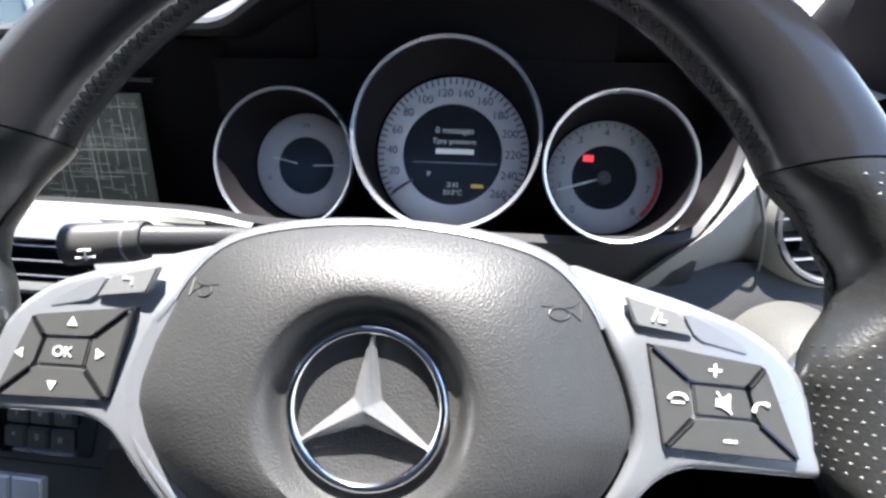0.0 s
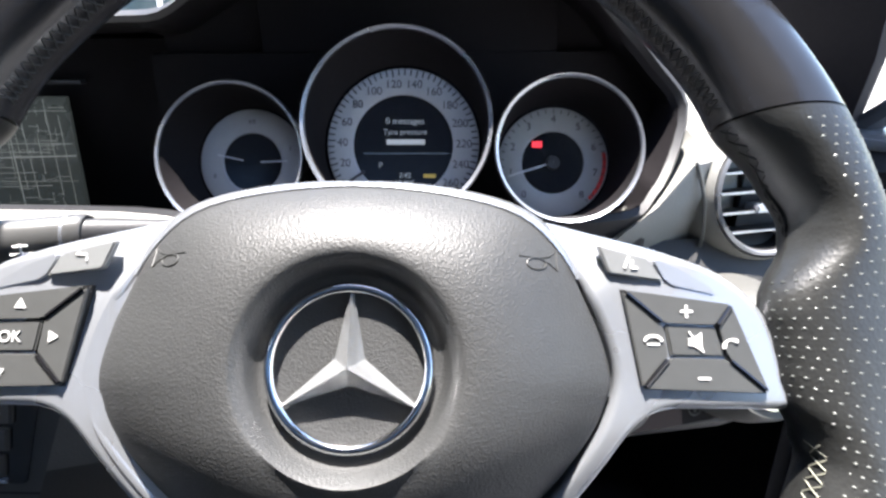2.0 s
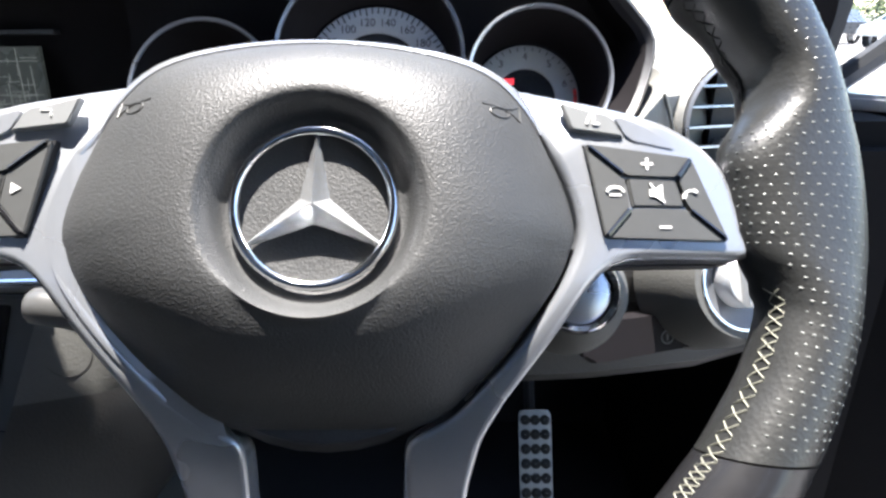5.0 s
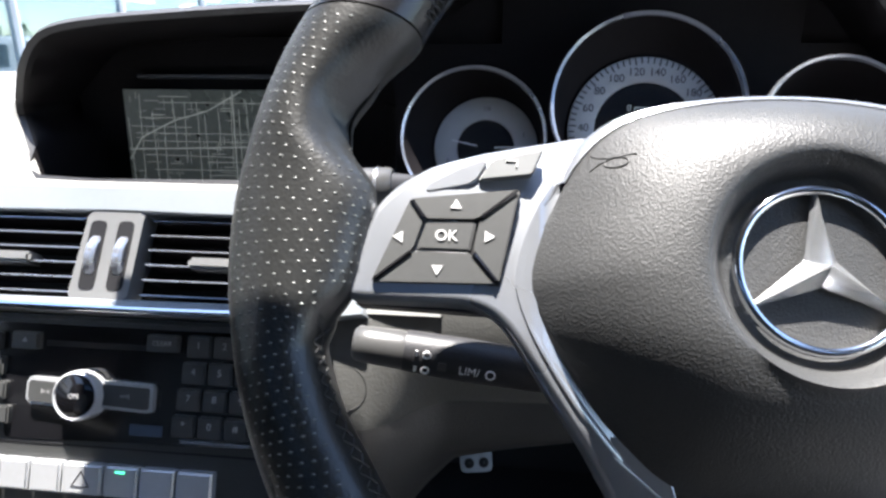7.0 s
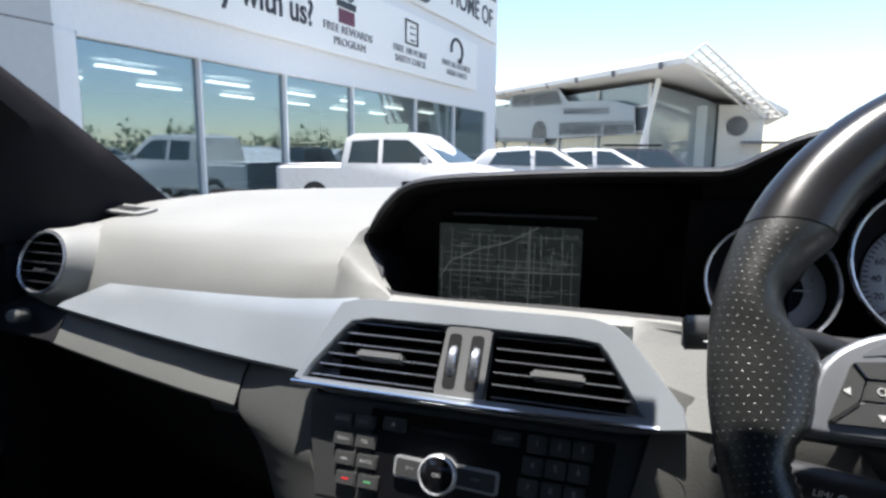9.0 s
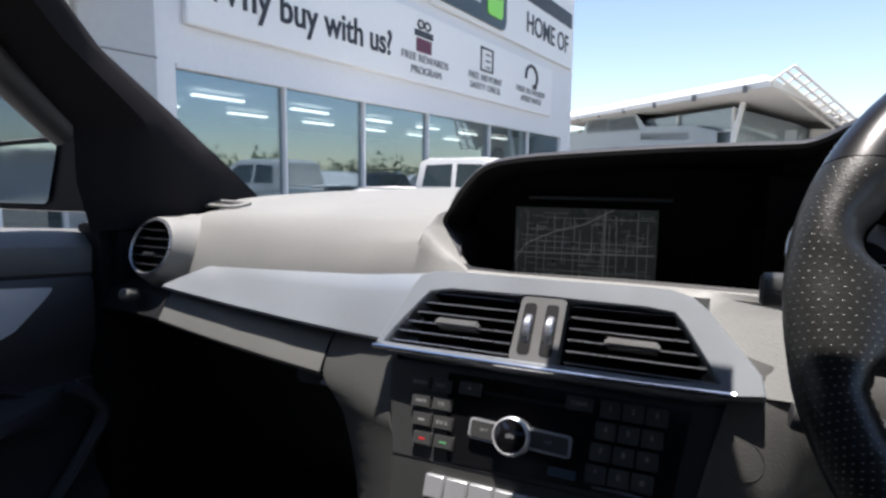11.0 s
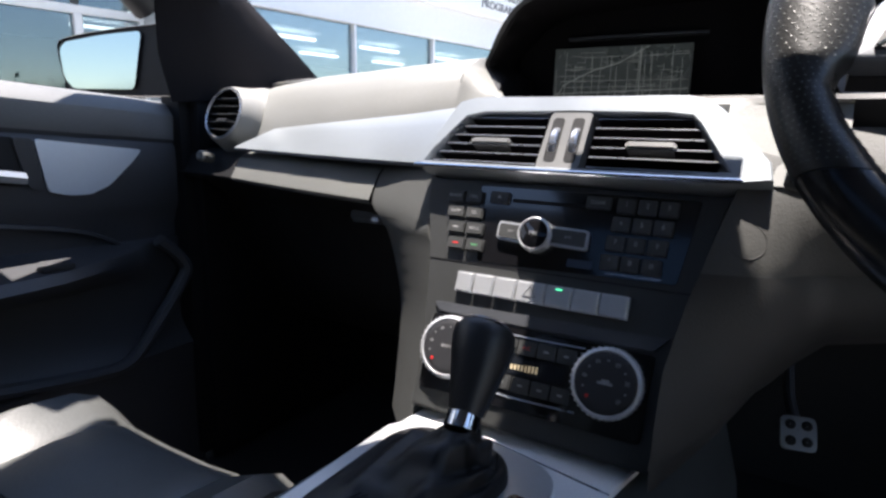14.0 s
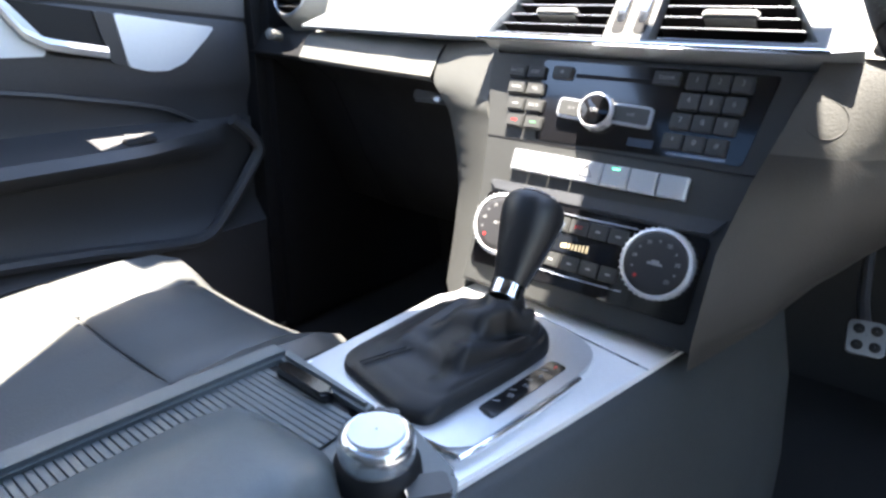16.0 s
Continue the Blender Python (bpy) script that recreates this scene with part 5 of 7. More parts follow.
door_plate("trim_insert", [(-0.5, 0.93), (-0.065, 0.915), (-0.03, 0.87), (-0.03, 0.845), (-0.2, 0.845), (-0.5, 0.85)], INSERT, 0.004, "silver trim insert")
door_plate("handle_recess", [(-0.062, 0.915), (0.045, 0.902), (0.06, 0.86), (0.062, 0.834), (-0.025, 0.846)], BLACK, 0.002)
door_plate("switch_panel", [(0.038, 0.903), (0.064, 0.900), (0.074, 0.827), (0.052, 0.832)], DARK, 0.005, "seat switch panel")
part("door_handle", loft([[(-1.066 + dx, y, z + dz) for dx, dz in ((0, 0.008), (0.010, 0.007), (0.013, 0), (0.010, -0.008), (0, -0.009))] for y, z in ((-0.075, 0.905), (-0.055, 0.876), (-0.03, 0.862), (0.0, 0.856), (0.03, 0.851), (0.046, 0.848))], closed=True, caps=True), KEYSILVER, door, "satin chrome door handle")
part("window_switch", box(-1.03, -1.012, 0.03, 0.075, 0.724, 0.731, 0.002), DARK, door)
# Tube thickened to keep the sun off the armrest.
part("window_frame", tube(smooth_path([(-1.075, 0.26, 1.10), (-1.06, 0.15, 1.19), (-1.0, 0.0, 1.29), (-0.95, -0.12, 1.345), (-0.93, -0.5, 1.36)], 5), 0.026, 10), DARK, door)

seal = [(-1.064, 0.234, 0.732), (-1.063, 0.265, 0.704), (-1.062, 0.280, 0.674), (-1.062, 0.258, 0.639), (-1.062, 0.204, 0.577), (-1.062, 0.16, 0.540), (-1.062, 0.094, 0.542), (-1.062, -0.10, 0.572), (-1.062, -0.4, 0.60)]
part("pocket_edge", tube(smooth_path(seal, 5), 0.011, 8), SOFT, door, "rounded edge of the door pocket")
part("upper_line", tube(smooth_path([(-1.078, -0.4, 0.845), (-1.076, -0.092, 0.802), (-1.078, 0.007, 0.785), (-1.083, 0.129, 0.757), (-1.083, 0.201, 0.715)], 5), 0.005, 6), DARK, door)

# ---- outside mirror by the passenger's door
mir = thing("door_mirror", pose(-1.36, 0.385, 1.035, 90, 0, 16), "dark door mirror reflecting the yard", "mirror")
housing = [(0.155, 0.068), (0.145, -0.055), (0.11, -0.064), (-0.13, -0.058), (-0.155, -0.03), (-0.165, 0.03), (-0.15, 0.052), (-0.05, 0.066), (0.09, 0.076), (0.14, 0.077)]
hb = loft([[(x * s, y * s, -z) for x, y in [tuple(p) for p in smooth_path(housing, 3, closed=True)]] for z, s in ((0.0, 0.97), (0.004, 1.0), (0.02, 1.02), (0.06, 0.95), (0.1, 0.75), (0.12, 0.4))], closed=True)
part("housing", hb, mat("dark_mirror_cap", (0.03, 0.022, 0.02), 0.25, coat=0.5), mir)
MIRROR = mat("mirror_glass", (0.28, 0.35, 0.40), 0.03, metal=1.0, vary=0.01)
glassp = [(0.050, 0.062), (0.022, -0.05), (-0.13, -0.048), (-0.15, -0.025), (-0.155, 0.03), (-0.14, 0.045), (-0.04, 0.057)]
part("back_plate", prism(housing, -0.012, -0.006), BLACK, mir)
part("foot", tube([(0.10, -0.02, -0.05), (0.20, -0.06, -0.06), (0.30, -0.075, 0.0)], [0.03, 0.026, 0.03], 10), MATS["dark_mirror_cap"], mir)
part("glass", prism(rounded(glassp[::-1], 0.012), -0.004, 0.001), MIRROR, mir, "mirror glass")

# ---- driver's door, wide open
ddoor = thing("driver_door", pose(0.435, 0.36, 0.0, 0, 0, 52), "dark driver's door standing wide open", "door")
part("panel", box(0, 0.07, -1.1, 0.068, 0.36, 0.950, 0.012), JAMB, ddoor)
part("belt_rail", box(-0.004, 0.075, -1.1, 0.072, 0.950, 0.964, 0.004), SATIN, ddoor, "bright belt rail")
part("pull_loop", tube(smooth_path([(-0.004, 0.035, 0.913), (-0.004, 0.024, 0.912), (-0.004, 0.017, 0.903), (-0.004, 0.021, 0.888), (-0.004, 0.030, 0.874), (-0.004, 0.032, 0.892)], 4, closed=True), 0.0022, 6, closed=True), GREYMID, ddoor, "pale loop on the door")
part("window_sash", tube([(0.03, 0.066, 0.962), (0.03, 0.022, 1.004), (0.03, -0.10, 1.10), (0.03, -0.25, 1.20)], 0.011, 8), SOFT, ddoor, "slanting bar of the door's window frame")
part("seal", tube([(-0.006, -0.1, 0.95), (-0.006, -0.16, 0.7), (-0.006, -0.2, 0.4)], 0.006, 8), SOFT, ddoor)

# ---- seat of the passenger
seat = thing("passenger_seat", Matrix.Identity(4), "dark leather passenger seat, partly sunlit", "seat")
SEATL = mat("seat_leather", (0.066, 0.068, 0.066), 0.45, grain=0.0022, bump=0.25, kind="leather", vary=0.08)


def cushion_row(y, z):
    return [(-0.895, y, z - 0.13), (-0.893, y, z - 0.03), (-0.875, y, z + 0.012), (-0.85, y, z + 0.022), (-0.825, y, z + 0.012), (-0.80, y, z + 0.001), (-0.795, y, z - 0.003), (-0.788, y, z), (-0.72, y, z - 0.004), (-0.65, y, z - 0.004), (-0.607, y, z), (-0.60, y, z - 0.003), (-0.595, y, z + 0.001),
            (-0.57, y, z + 0.012), (-0.545, y, z + 0.022), (-0.525, y, z + 0.012), (-0.512, y, z - 0.03), (-0.51, y, z - 0.13)]


rows = [[(x * 1, y + 0.06, max(zz - 0.16, 0.40)) for x, y, zz in cushion_row(-0.02, 0.56)]]
for y, z in ((0.025, 0.52), (0.02, 0.555), (0.0, 0.582), (-0.03, 0.597), (-0.08, 0.602), (-0.145, 0.600), (-0.15, 0.596), (-0.155, 0.600), (-0.25, 0.594), (-0.4, 0.58), (-0.55, 0.57)):
    rows.append(cushion_row(y, z))
part("cushion", loft(rows), SEATL, seat, "leather seat cushion")
part("seat_base", box(-0.87, -0.53, -0.55, -0.03, 0.30, 0.45, 0.02), DARK, seat)
part("backrest", moved(box(-0.2, 0.2, -0.06, 0.06, 0, 0.6, 0.05, 3), pose(-0.70, -0.62, 0.55, 18, 0, 0)), SEATL, seat)

for sx in (-0.797, -0.602):
    part("seam", tube([(sx, y, z - 0.0015) for y, z in ((0.0, 0.578), (-0.03, 0.594), (-0.08, 0.599), (-0.15, 0.597), (-0.25, 0.591), (-0.4, 0.577), (-0.55, 0.567))], 0.0018, 5), BLACK, seat)
part("seam", tube([(-0.79, -0.15, 0.5955), (-0.70, -0.15, 0.5925), (-0.61, -0.15, 0.5955)], 0.0012, 5), BLACK, seat)

# ---- interior mirror on the windscreen, unseen: sized and placed to shade the stack
rv = thing("rear_view_mirror", pose(-0.277, 0.105, 1.275, 0, 0, 0), "unseen rear-view mirror shading the centre stack", "mirror")
part("housing", box(-0.088, 0.088, -0.04, 0.060, -0.035, 0.035, 0.02, 3), DARK, rv)
part("mount", box(-0.04, 0.04, 0.0, 0.05, 0.0, 0.08, 0.012), DARK, rv)

# ================================================================ instruments
CL = pose(0, 0.245, 1.0, 70, 0, 0)
NEEDLE = mat("needle_grey", (0.55, 0.56, 0.58), 0.4)
TICK = mat("tick_dark", (0.03, 0.03, 0.035), 0.5)
DISPLAYBLACK = mat("instrument_screen", (0.01, 0.012, 0.016), 0.15)
GLOWTEXT = mat("screen_text", (0.22, 0.25, 0.27), 0.5, emit=0.09)
GLOWRED = mat("warning_red", (0.8, 0.04, 0.06), 0.5, emit=0.2)
GLOWAMBER = mat("warning_amber", (0.35, 0.26, 0.06), 0.5, emit=0.05)
cluster = thing("instrument_cluster", CL, "three chrome-ringed dials with silver faces", "instrument cluster")


def gauge(cx, cv, rr, dx, dv, rd, ri, h=0.030, d0=0.0):
    """A gauge: front ring at (cx, cv) of radius rr, sunk dial at (dx, dv) with outer and inner radius."""
    n = 64
    circ = lambda x, y, r, w: [(x + r * math.cos(2 * math.pi * i / n), y + r * math.sin(2 * math.pi * i / n), w) for i in range(n)]
    part("gauge_tube", loft([circ(cx, cv, rr * 0.985, h), circ((cx + dx) / 2, (cv + dv) / 2, (rr + rd) / 2 * 1.02, (h + d0) / 2 - 0.003), circ(dx, dv, rd * 1.04, d0 + 0.0005)], closed=True), VOID, cluster)
    part("gauge_ring", loft([circ(cx, cv, rr * 1.03, h - 0.004), circ(cx, cv, rr * 1.03, h), circ(cx, cv, rr * 1.015, h + 0.0018), circ(cx, cv, rr * 0.985, h + 0.001), circ(cx, cv, rr * 0.975, h - 0.002)], closed=True), SATIN, cluster, "chrome gauge ring")
    part("dial_face", loft([circ(dx, dv, rd, d0 - 0.002), circ(dx, dv, rd, d0 + 0.0006), circ(dx, dv, rd * 0.975, d0 + 0.0012), circ(dx, dv, ri * 1.03, d0 + 0.0012), circ(dx, dv, ri, d0 + 0.0004)], closed=True), DIALFACE, cluster, "silver dial face")
    part("dial_centre", prism([(p[0], p[1]) for p in circ(dx, dv, ri, 0)], d0 - 0.002, d0 + 0.0003), DISPLAYBLACK, cluster)


def on_dial(dx, dv, r, deg, w=0.0014, turn=0.0):
    return Matrix.Translation((dx + r * math.cos(radians(deg)), dv + r * math.sin(radians(deg)), w)) @ pose(0, 0, 0, 0, 0, turn)


gauge(-0.0077, 0.0003, 0.0586, -0.0052, -0.0110, 0.0494, 0.0325, 0.021)
gauge(0.0962, -0.0174, 0.0425, 0.0918, -0.0223, 0.0353, 0.0200, 0.038)
gauge(-0.1165, -0.0188, 0.0470, -0.1090, -0.0208, 0.0358, 0.0198, 0.010, -0.014)
ticks = bmesh.new()
for i in range(53):
    a = 215 - i * 253 / 52
    ticks = join(ticks, moved(box(-0.0020 - 0.001 * (i % 4 == 0), 0.0018, -0.0005, 0.0005, 0, 0.0002), on_dial(-0.0052, -0.0110, 0.0470, a, 0.0013, a)))
tagged(part("speed_scale", ticks, TICK, cluster), kind="stuff")
for i in range(13):
    a = 197 - i * 19.6
    words("numeral", str(20 + 20 * i), 0.0072, TICK, cluster, on_dial(-0.0052, -0.0110, 0.0395, a))
ticks = bmesh.new()
for i in range(33):
    a = 228 - i * 276 / 32
    ticks = join(ticks, moved(box(-0.0012, 0.0012, -0.0003, 0.0003, 0, 0.0002), on_dial(0.0918, -0.0223, 0.0328, a, 0.0013, a)))
tagged(part("rev_scale", ticks, TICK, cluster), kind="stuff")
for i in range(9):
    words("numeral", str(i), 0.0066, TICK, cluster, on_dial(0.0918, -0.0223, 0.0278, 228 - i * 34.5))
part("red_zone", loft([[(0.0918 + r * math.cos(radians(a)), -0.0223 + r * math.sin(radians(a)), 0.0014) for a in range(-45, 12, 4)] for r in (0.0318, 0.0342)]), RED, cluster, "red rev zone")
for i in range(3):
    words("numeral", ("0", "1", "1/2")[i], 0.004, TICK, cluster, on_dial(-0.109, -0.0208, 0.0275, (200, 20, 90)[i], -0.0126))
part("needle", moved(join(box(0.008, 0.030, -0.0006, 0.0006, 0.0022, 0.003), box(0.0, 0.009, -0.0004, 0.0004, 0.002, 0.0028)), on_dial(0.0918, -0.0223, 0.0, 0, 0, 197)), NEEDLE, cluster, "pale needle")
part("needle_hub", moved(lathe([(0.0005, 0.004), (0.004, 0.004), (0.0045, 0.0005)], 20), Matrix.Translation((0.0918, -0.0223, 0))), TICK, cluster)
part("needle", moved(box(0.030, 0.046, -0.0008, 0.0008, 0.0022, 0.003), on_dial(-0.0052, -0.0110, 0.0, 0, 0, 214)), TICK, cluster, "dark needle")
for a in (168, 2):
    part("needle", moved(box(0.006, 0.024, -0.0004, 0.0004, 0.0022, 0.0028), on_dial(-0.109, -0.0208, 0.0, 0, -0.014, a)), NEEDLE, cluster, "pale needle")
for text, v, s, m_ in (("0 messages", 0.0045, 0.0056, GLOWTEXT), ("Tyre pressure", -0.0025, 0.0050, GLOWTEXT), ("2:42", -0.0305, 0.0046, GLOWTEXT), ("33.0°C", -0.0355, 0.0046, GLOWTEXT)):
    words("screen_text", text, s, m_, cluster, pose(-0.004, v, 0.0006))
part("screen_bar", box(-0.016, 0.009, -0.0105, -0.0072, 0.0004, 0.0006), mat("screen_text_dim", (0.3, 0.33, 0.35), 0.5, emit=0.1), cluster)
part("screen_bar", box(0.008, 0.016, -0.032, -0.0296, 0.0004, 0.0006), GLOWAMBER, cluster)
words("screen_text", "P", 0.0052, GLOWTEXT, cluster, pose(-0.02, -0.024, 0.0006))
part("screen_band", box(-0.031, 0.024, -0.0165, -0.0160, 0.0004, 0.0006), mat("screen_rule", (0.12, 0.16, 0.2), 0.4, emit=0.05), cluster)
part("warning_lamp", box(-0.0032, 0.0032, -0.0020, 0.0020, 0.0004, 0.0006), GLOWRED, cluster, "red belt warning", m=pose(0.0815, -0.0105, 0))

# ---- map on the display
ROAD = mat("map_lines", (0.2, 0.22, 0.21), 0.4, emit=0.12)
rng = random.Random(4)
bm = bmesh.new()


def map_line(x0, y0, x1, y1, w):
    d = Vector((x1 - x0, y1 - y0)).normalized()
    nrm = Vector((-d.y, d.x)) * w
    vs = [bm.verts.new((x + s * nrm.x, y + s * nrm.y, 0.0003)) for x, y, s in ((x0, y0, 1), (x0, y0, -1), (x1, y1, -1), (x1, y1, 1))]
    bm.faces.new(vs)


for i in range(15):
    x = -0.068 + 0.0095 * i + rng.uniform(-0.002, 0.002)
    a, b = sorted((rng.uniform(-0.06, 0.0), rng.uniform(0.0, 0.036)))
    map_line(x, a, x + rng.uniform(-0.002, 0.002), b, 0.00028)
for i in range(16):
    y = -0.058 + 0.006 * i + rng.uniform(-0.001, 0.001)
    a, b = sorted((rng.uniform(-0.072, 0.0), rng.uniform(-0.02, 0.072)))
    map_line(a, y, b, y + rng.uniform(-0.0015, 0.0015), 0.00025)
map_line(-0.072, -0.012, 0.072, -0.008, 0.0005), map_line(0.022, -0.06, 0.022, 0.036, 0.0005)
for p, q in zip([(-0.072, -0.02), (-0.06, -0.002), (-0.03, 0.012), (0.0, 0.02)], [(-0.06, -0.002), (-0.03, 0.012), (0.0, 0.02), (0.03, 0.036)]):
    map_line(*p, *q, 0.0005)
for i in range(110):
    x, y = rng.uniform(-0.07, 0.06), rng.uniform(-0.058, 0.03)
    if i % 2:
        map_line(x, y, x + rng.uniform(0.006, 0.014), y, 0.0002)
    else:
        map_line(x, y, x, y + rng.uniform(0.004, 0.010), 0.0002)
tagged(part("road_map", bm, ROAD, display), kind="stuff")
for x, y in ((-0.01, 0.0), (0.03, 0.028), (-0.03, -0.02), (0.0, 0.025)):
    part("map_marker", box(x - 0.0012, x + 0.0012, y - 0.0012, y + 0.0012, 0.0003, 0.0006), BLACK, display)
part("disc_slot", box(-0.06, 0.085, 0.046, 0.049, -0.01, -0.002), SOFT, display)

# ================================================================ stack: audio unit
def key(name, u0, u1, v0, v1, h, material, label="", shear=0.0, r=0.0015, bev=0.0012):
    pts = [(u0 + shear * 0, v0), (u1 + shear * 0, v0), (u1, v1), (u0, v1)]
    return part(name, prism(rounded(pts, r, 3), -0.003, h, bev), material, stack, label)


part("audio_gloss", prism(rounded([(-0.066, 0.012), (0.112, 0.016), (0.122, 0.086), (-0.078, 0.086)], 0.003), -0.004, -0.0012, 0.0005), PIANO, stack, "gloss black audio panel")
part("panel_seam", box(-0.118, 0.124, 0.0095, 0.0105, -0.004, -0.0014), BLACK, stack)
KEYTXT = mat("key_print", (0.3, 0.3, 0.3), 0.5)
LEFTKEYS = (("RADIO", "DISC"), ("NAVI", "TEL"), ("", "BACK"), ("", ""))
for r in range(4):
    v = 0.0735 - r * 0.0155
    s = 0.0035 * r
    for c in range(2):
        u = -0.1015 + c * 0.0200 + s
        k = key("radio_key", u - 0.0092, u + 0.0092, v - 0.0058, v + 0.0058, 0.003, BUTTON)
        if LEFTKEYS[r][c]:
            words("key_print", LEFTKEYS[r][c], 0.0044, KEYTXT, k, pose(u, v, 0.0031))
        else:
            part("key_print", box(u - 0.003, u + 0.003, v - 0.0007, v + 0.0007, 0.003, 0.0032), (RED if c == 0 else MATS.get("green_print") or mat("green_print", (0.1, 0.35, 0.15), 0.5)) if r == 3 else KEYTXT, k)
k = key("eject_key", -0.0645, -0.045, 0.0695, 0.0805, 0.003, BUTTON)
part("key_print", prism([(-0.0565, 0.0742), (-0.0525, 0.0742), (-0.0545, 0.0770)], 0.003, 0.0032), KEYTXT, k)
part("disc_slot", box(-0.042, 0.048, 0.072, 0.0755, -0.002, -0.0008), BLACK, stack)
k = key("clear_key", 0.028, 0.050, 0.072, 0.083, 0.002, BUTTON)
words("key_print", "CLEAR", 0.0044, KEYTXT, k, pose(0.039, 0.0775, 0.0021))
for r in range(4):
    for c in range(3):
        u, v = 0.0635 + c * 0.0172 - r * 0.0022, 0.0765 - r * 0.0165
        k = key("number_key", u - 0.008, u + 0.008, v - 0.0068, v + 0.0068, 0.0022, BUTTON)
        words("key_print", "123456789*0#"[r * 3 + c], 0.0062, KEYTXT, k, pose(u, v + 0.001, 0.0023))
part("keypad_bar", box(0.0545, 0.1, 0.0165, 0.0185, -0.002, 0.0005), SATIN, stack)
# rotary knob with its two bar keys
for u0, u1, name in ((-0.0495, -0.0215, "seek_key"), (0.0005, 0.0365, "seek_key")):
    sgn = 1 if u0 > -0.01 else 0
    part("key_frame", prism(rounded([(u0, 0.0355), (u1, 0.034), (u1, 0.0515), (u0, 0.0525)], 0.003), -0.003, 0.0035, 0.0012), KEYSILVER, stack, "silver key frame")
    part(name, prism(rounded([(u0 + 0.002, 0.0375), (u1 - 0.002, 0.036), (u1 - 0.002, 0.0495), (u0 + 0.002, 0.0505)], 0.002), 0.003, 0.0044, 0.0006), BUTTON, stack)
    words("key_print", "I<<" if u0 < -0.02 else ">>I", 0.0045, KEYTXT, stack, pose((u0 + u1) / 2, 0.0435, 0.0045))
part("volume_ring", moved(lathe([(0.0158, -0.003), (0.0158, 0.006), (0.0152, 0.0095), (0.0140, 0.0104), (0.0132, 0.009)], 48), Matrix.Translation((-0.0115, 0.0428, 0))), RINGS, stack, "chrome ring of the volume knob")
part("volume_knob", moved(lathe([(0.0134, 0.004), (0.0132, 0.0095), (0.012, 0.0103), (0.0005, 0.0105)], 40), Matrix.Translation((-0.0115, 0.0428, 0))), PIANO, stack)
words("key_print", "ON", 0.0045, KEYTXT, stack, pose(-0.0115, 0.0428, 0.0106))
# Bluish patch painted in for a reflection on the gloss panel.
part("blue_reflection", box(0.02, 0.042, 0.019, 0.026, -0.002, -0.001), mat("blue_grey_reflection", (0.05, 0.07, 0.1), 0.1), stack)
# row of seven silver keys
EDGES = (-0.082, -0.0635, -0.0425, -0.0205, 0.0075, 0.0315, 0.0555, 0.080)
for i, (u0, u1) in enumerate(zip(EDGES, EDGES[1:])):
    k = part("rocker_key", prism(rounded(rect(u0 + 0.0005, u1 - 0.0005, -0.0185, 0.0005), 0.0012, 2), -0.003, 0.004, 0.0015, 3), KEYSILVER, stack, "silver key")
    if i == 3:
        tri_ = [((u0 + u1) / 2 + 0.0068 * math.cos(radians(a)), -0.0100 + 0.0062 * math.sin(radians(a)), 0.0041) for a in (90, 210, 330)]
        part("hazard_mark", tube(tri_, 0.0006, 5, closed=True), TICK, k, "hazard triangle")
    elif i == 4:
        part("key_lamp", box((u0 + u1) / 2 - 0.003, (u0 + u1) / 2 + 0.003, -0.0035, -0.0022, 0.0039, 0.0043), mat("lamp_green", (0.05, 0.6, 0.3), 0.4, emit=0.8), k, "green lamp")
# chamfer and climate panel
part("chin", prism([(-0.100, -0.034), (-0.094, -0.040), (0.104, -0.040), (0.112, -0.030), (0.1135, -0.027), (-0.1, -0.031)], -0.004, 0.0005, 0.0008), SOFT, stack)
part("climate_panel", prism(rounded([(-0.100, -0.112), (0.104, -0.112), (0.106, -0.042), (-0.099, -0.042)], 0.004), -0.004, 0.0003, 0.0008), PIANO, stack, "gloss black climate panel")
for v in (-0.0475, -0.1005):
    part("bright_line", tube([(-0.048, v, 0.0008), (0.0, v - 0.001, 0.0012), (0.05, v, 0.0008)], 0.0006, 6), SATIN, stack)
for i in range(5):
    u = -0.036 + i * 0.018
    for v in (-0.0575, -0.090):
        k = key("climate_key", u - 0.0085, u + 0.0085, v - 0.0065, v + 0.0065, 0.0018, BUTTON)
        if (i, v) == (2, -0.0575):
            words("key_print", "A/C", 0.0044, RED, k, pose(u, v, 0.0019))
        else:
            part("key_print", box(u - 0.0022, u + 0.0022, v - 0.0009, v + 0.0009, 0.0017, 0.002), KEYTXT, k)
part("climate_screen", box(-0.03, 0.036, -0.0815, -0.0665, -0.001, 0.0008), DISPLAYBLACK, stack)
for i in range(8):
    part("level_bar", box(-0.012 + i * 0.0033, -0.0101 + i * 0.0033, -0.0775, -0.0735 + 0.0003 * i, 0.0008, 0.001), mat("lcd_amber", (0.55, 0.45, 0.28), 0.5, emit=0.12), stack)
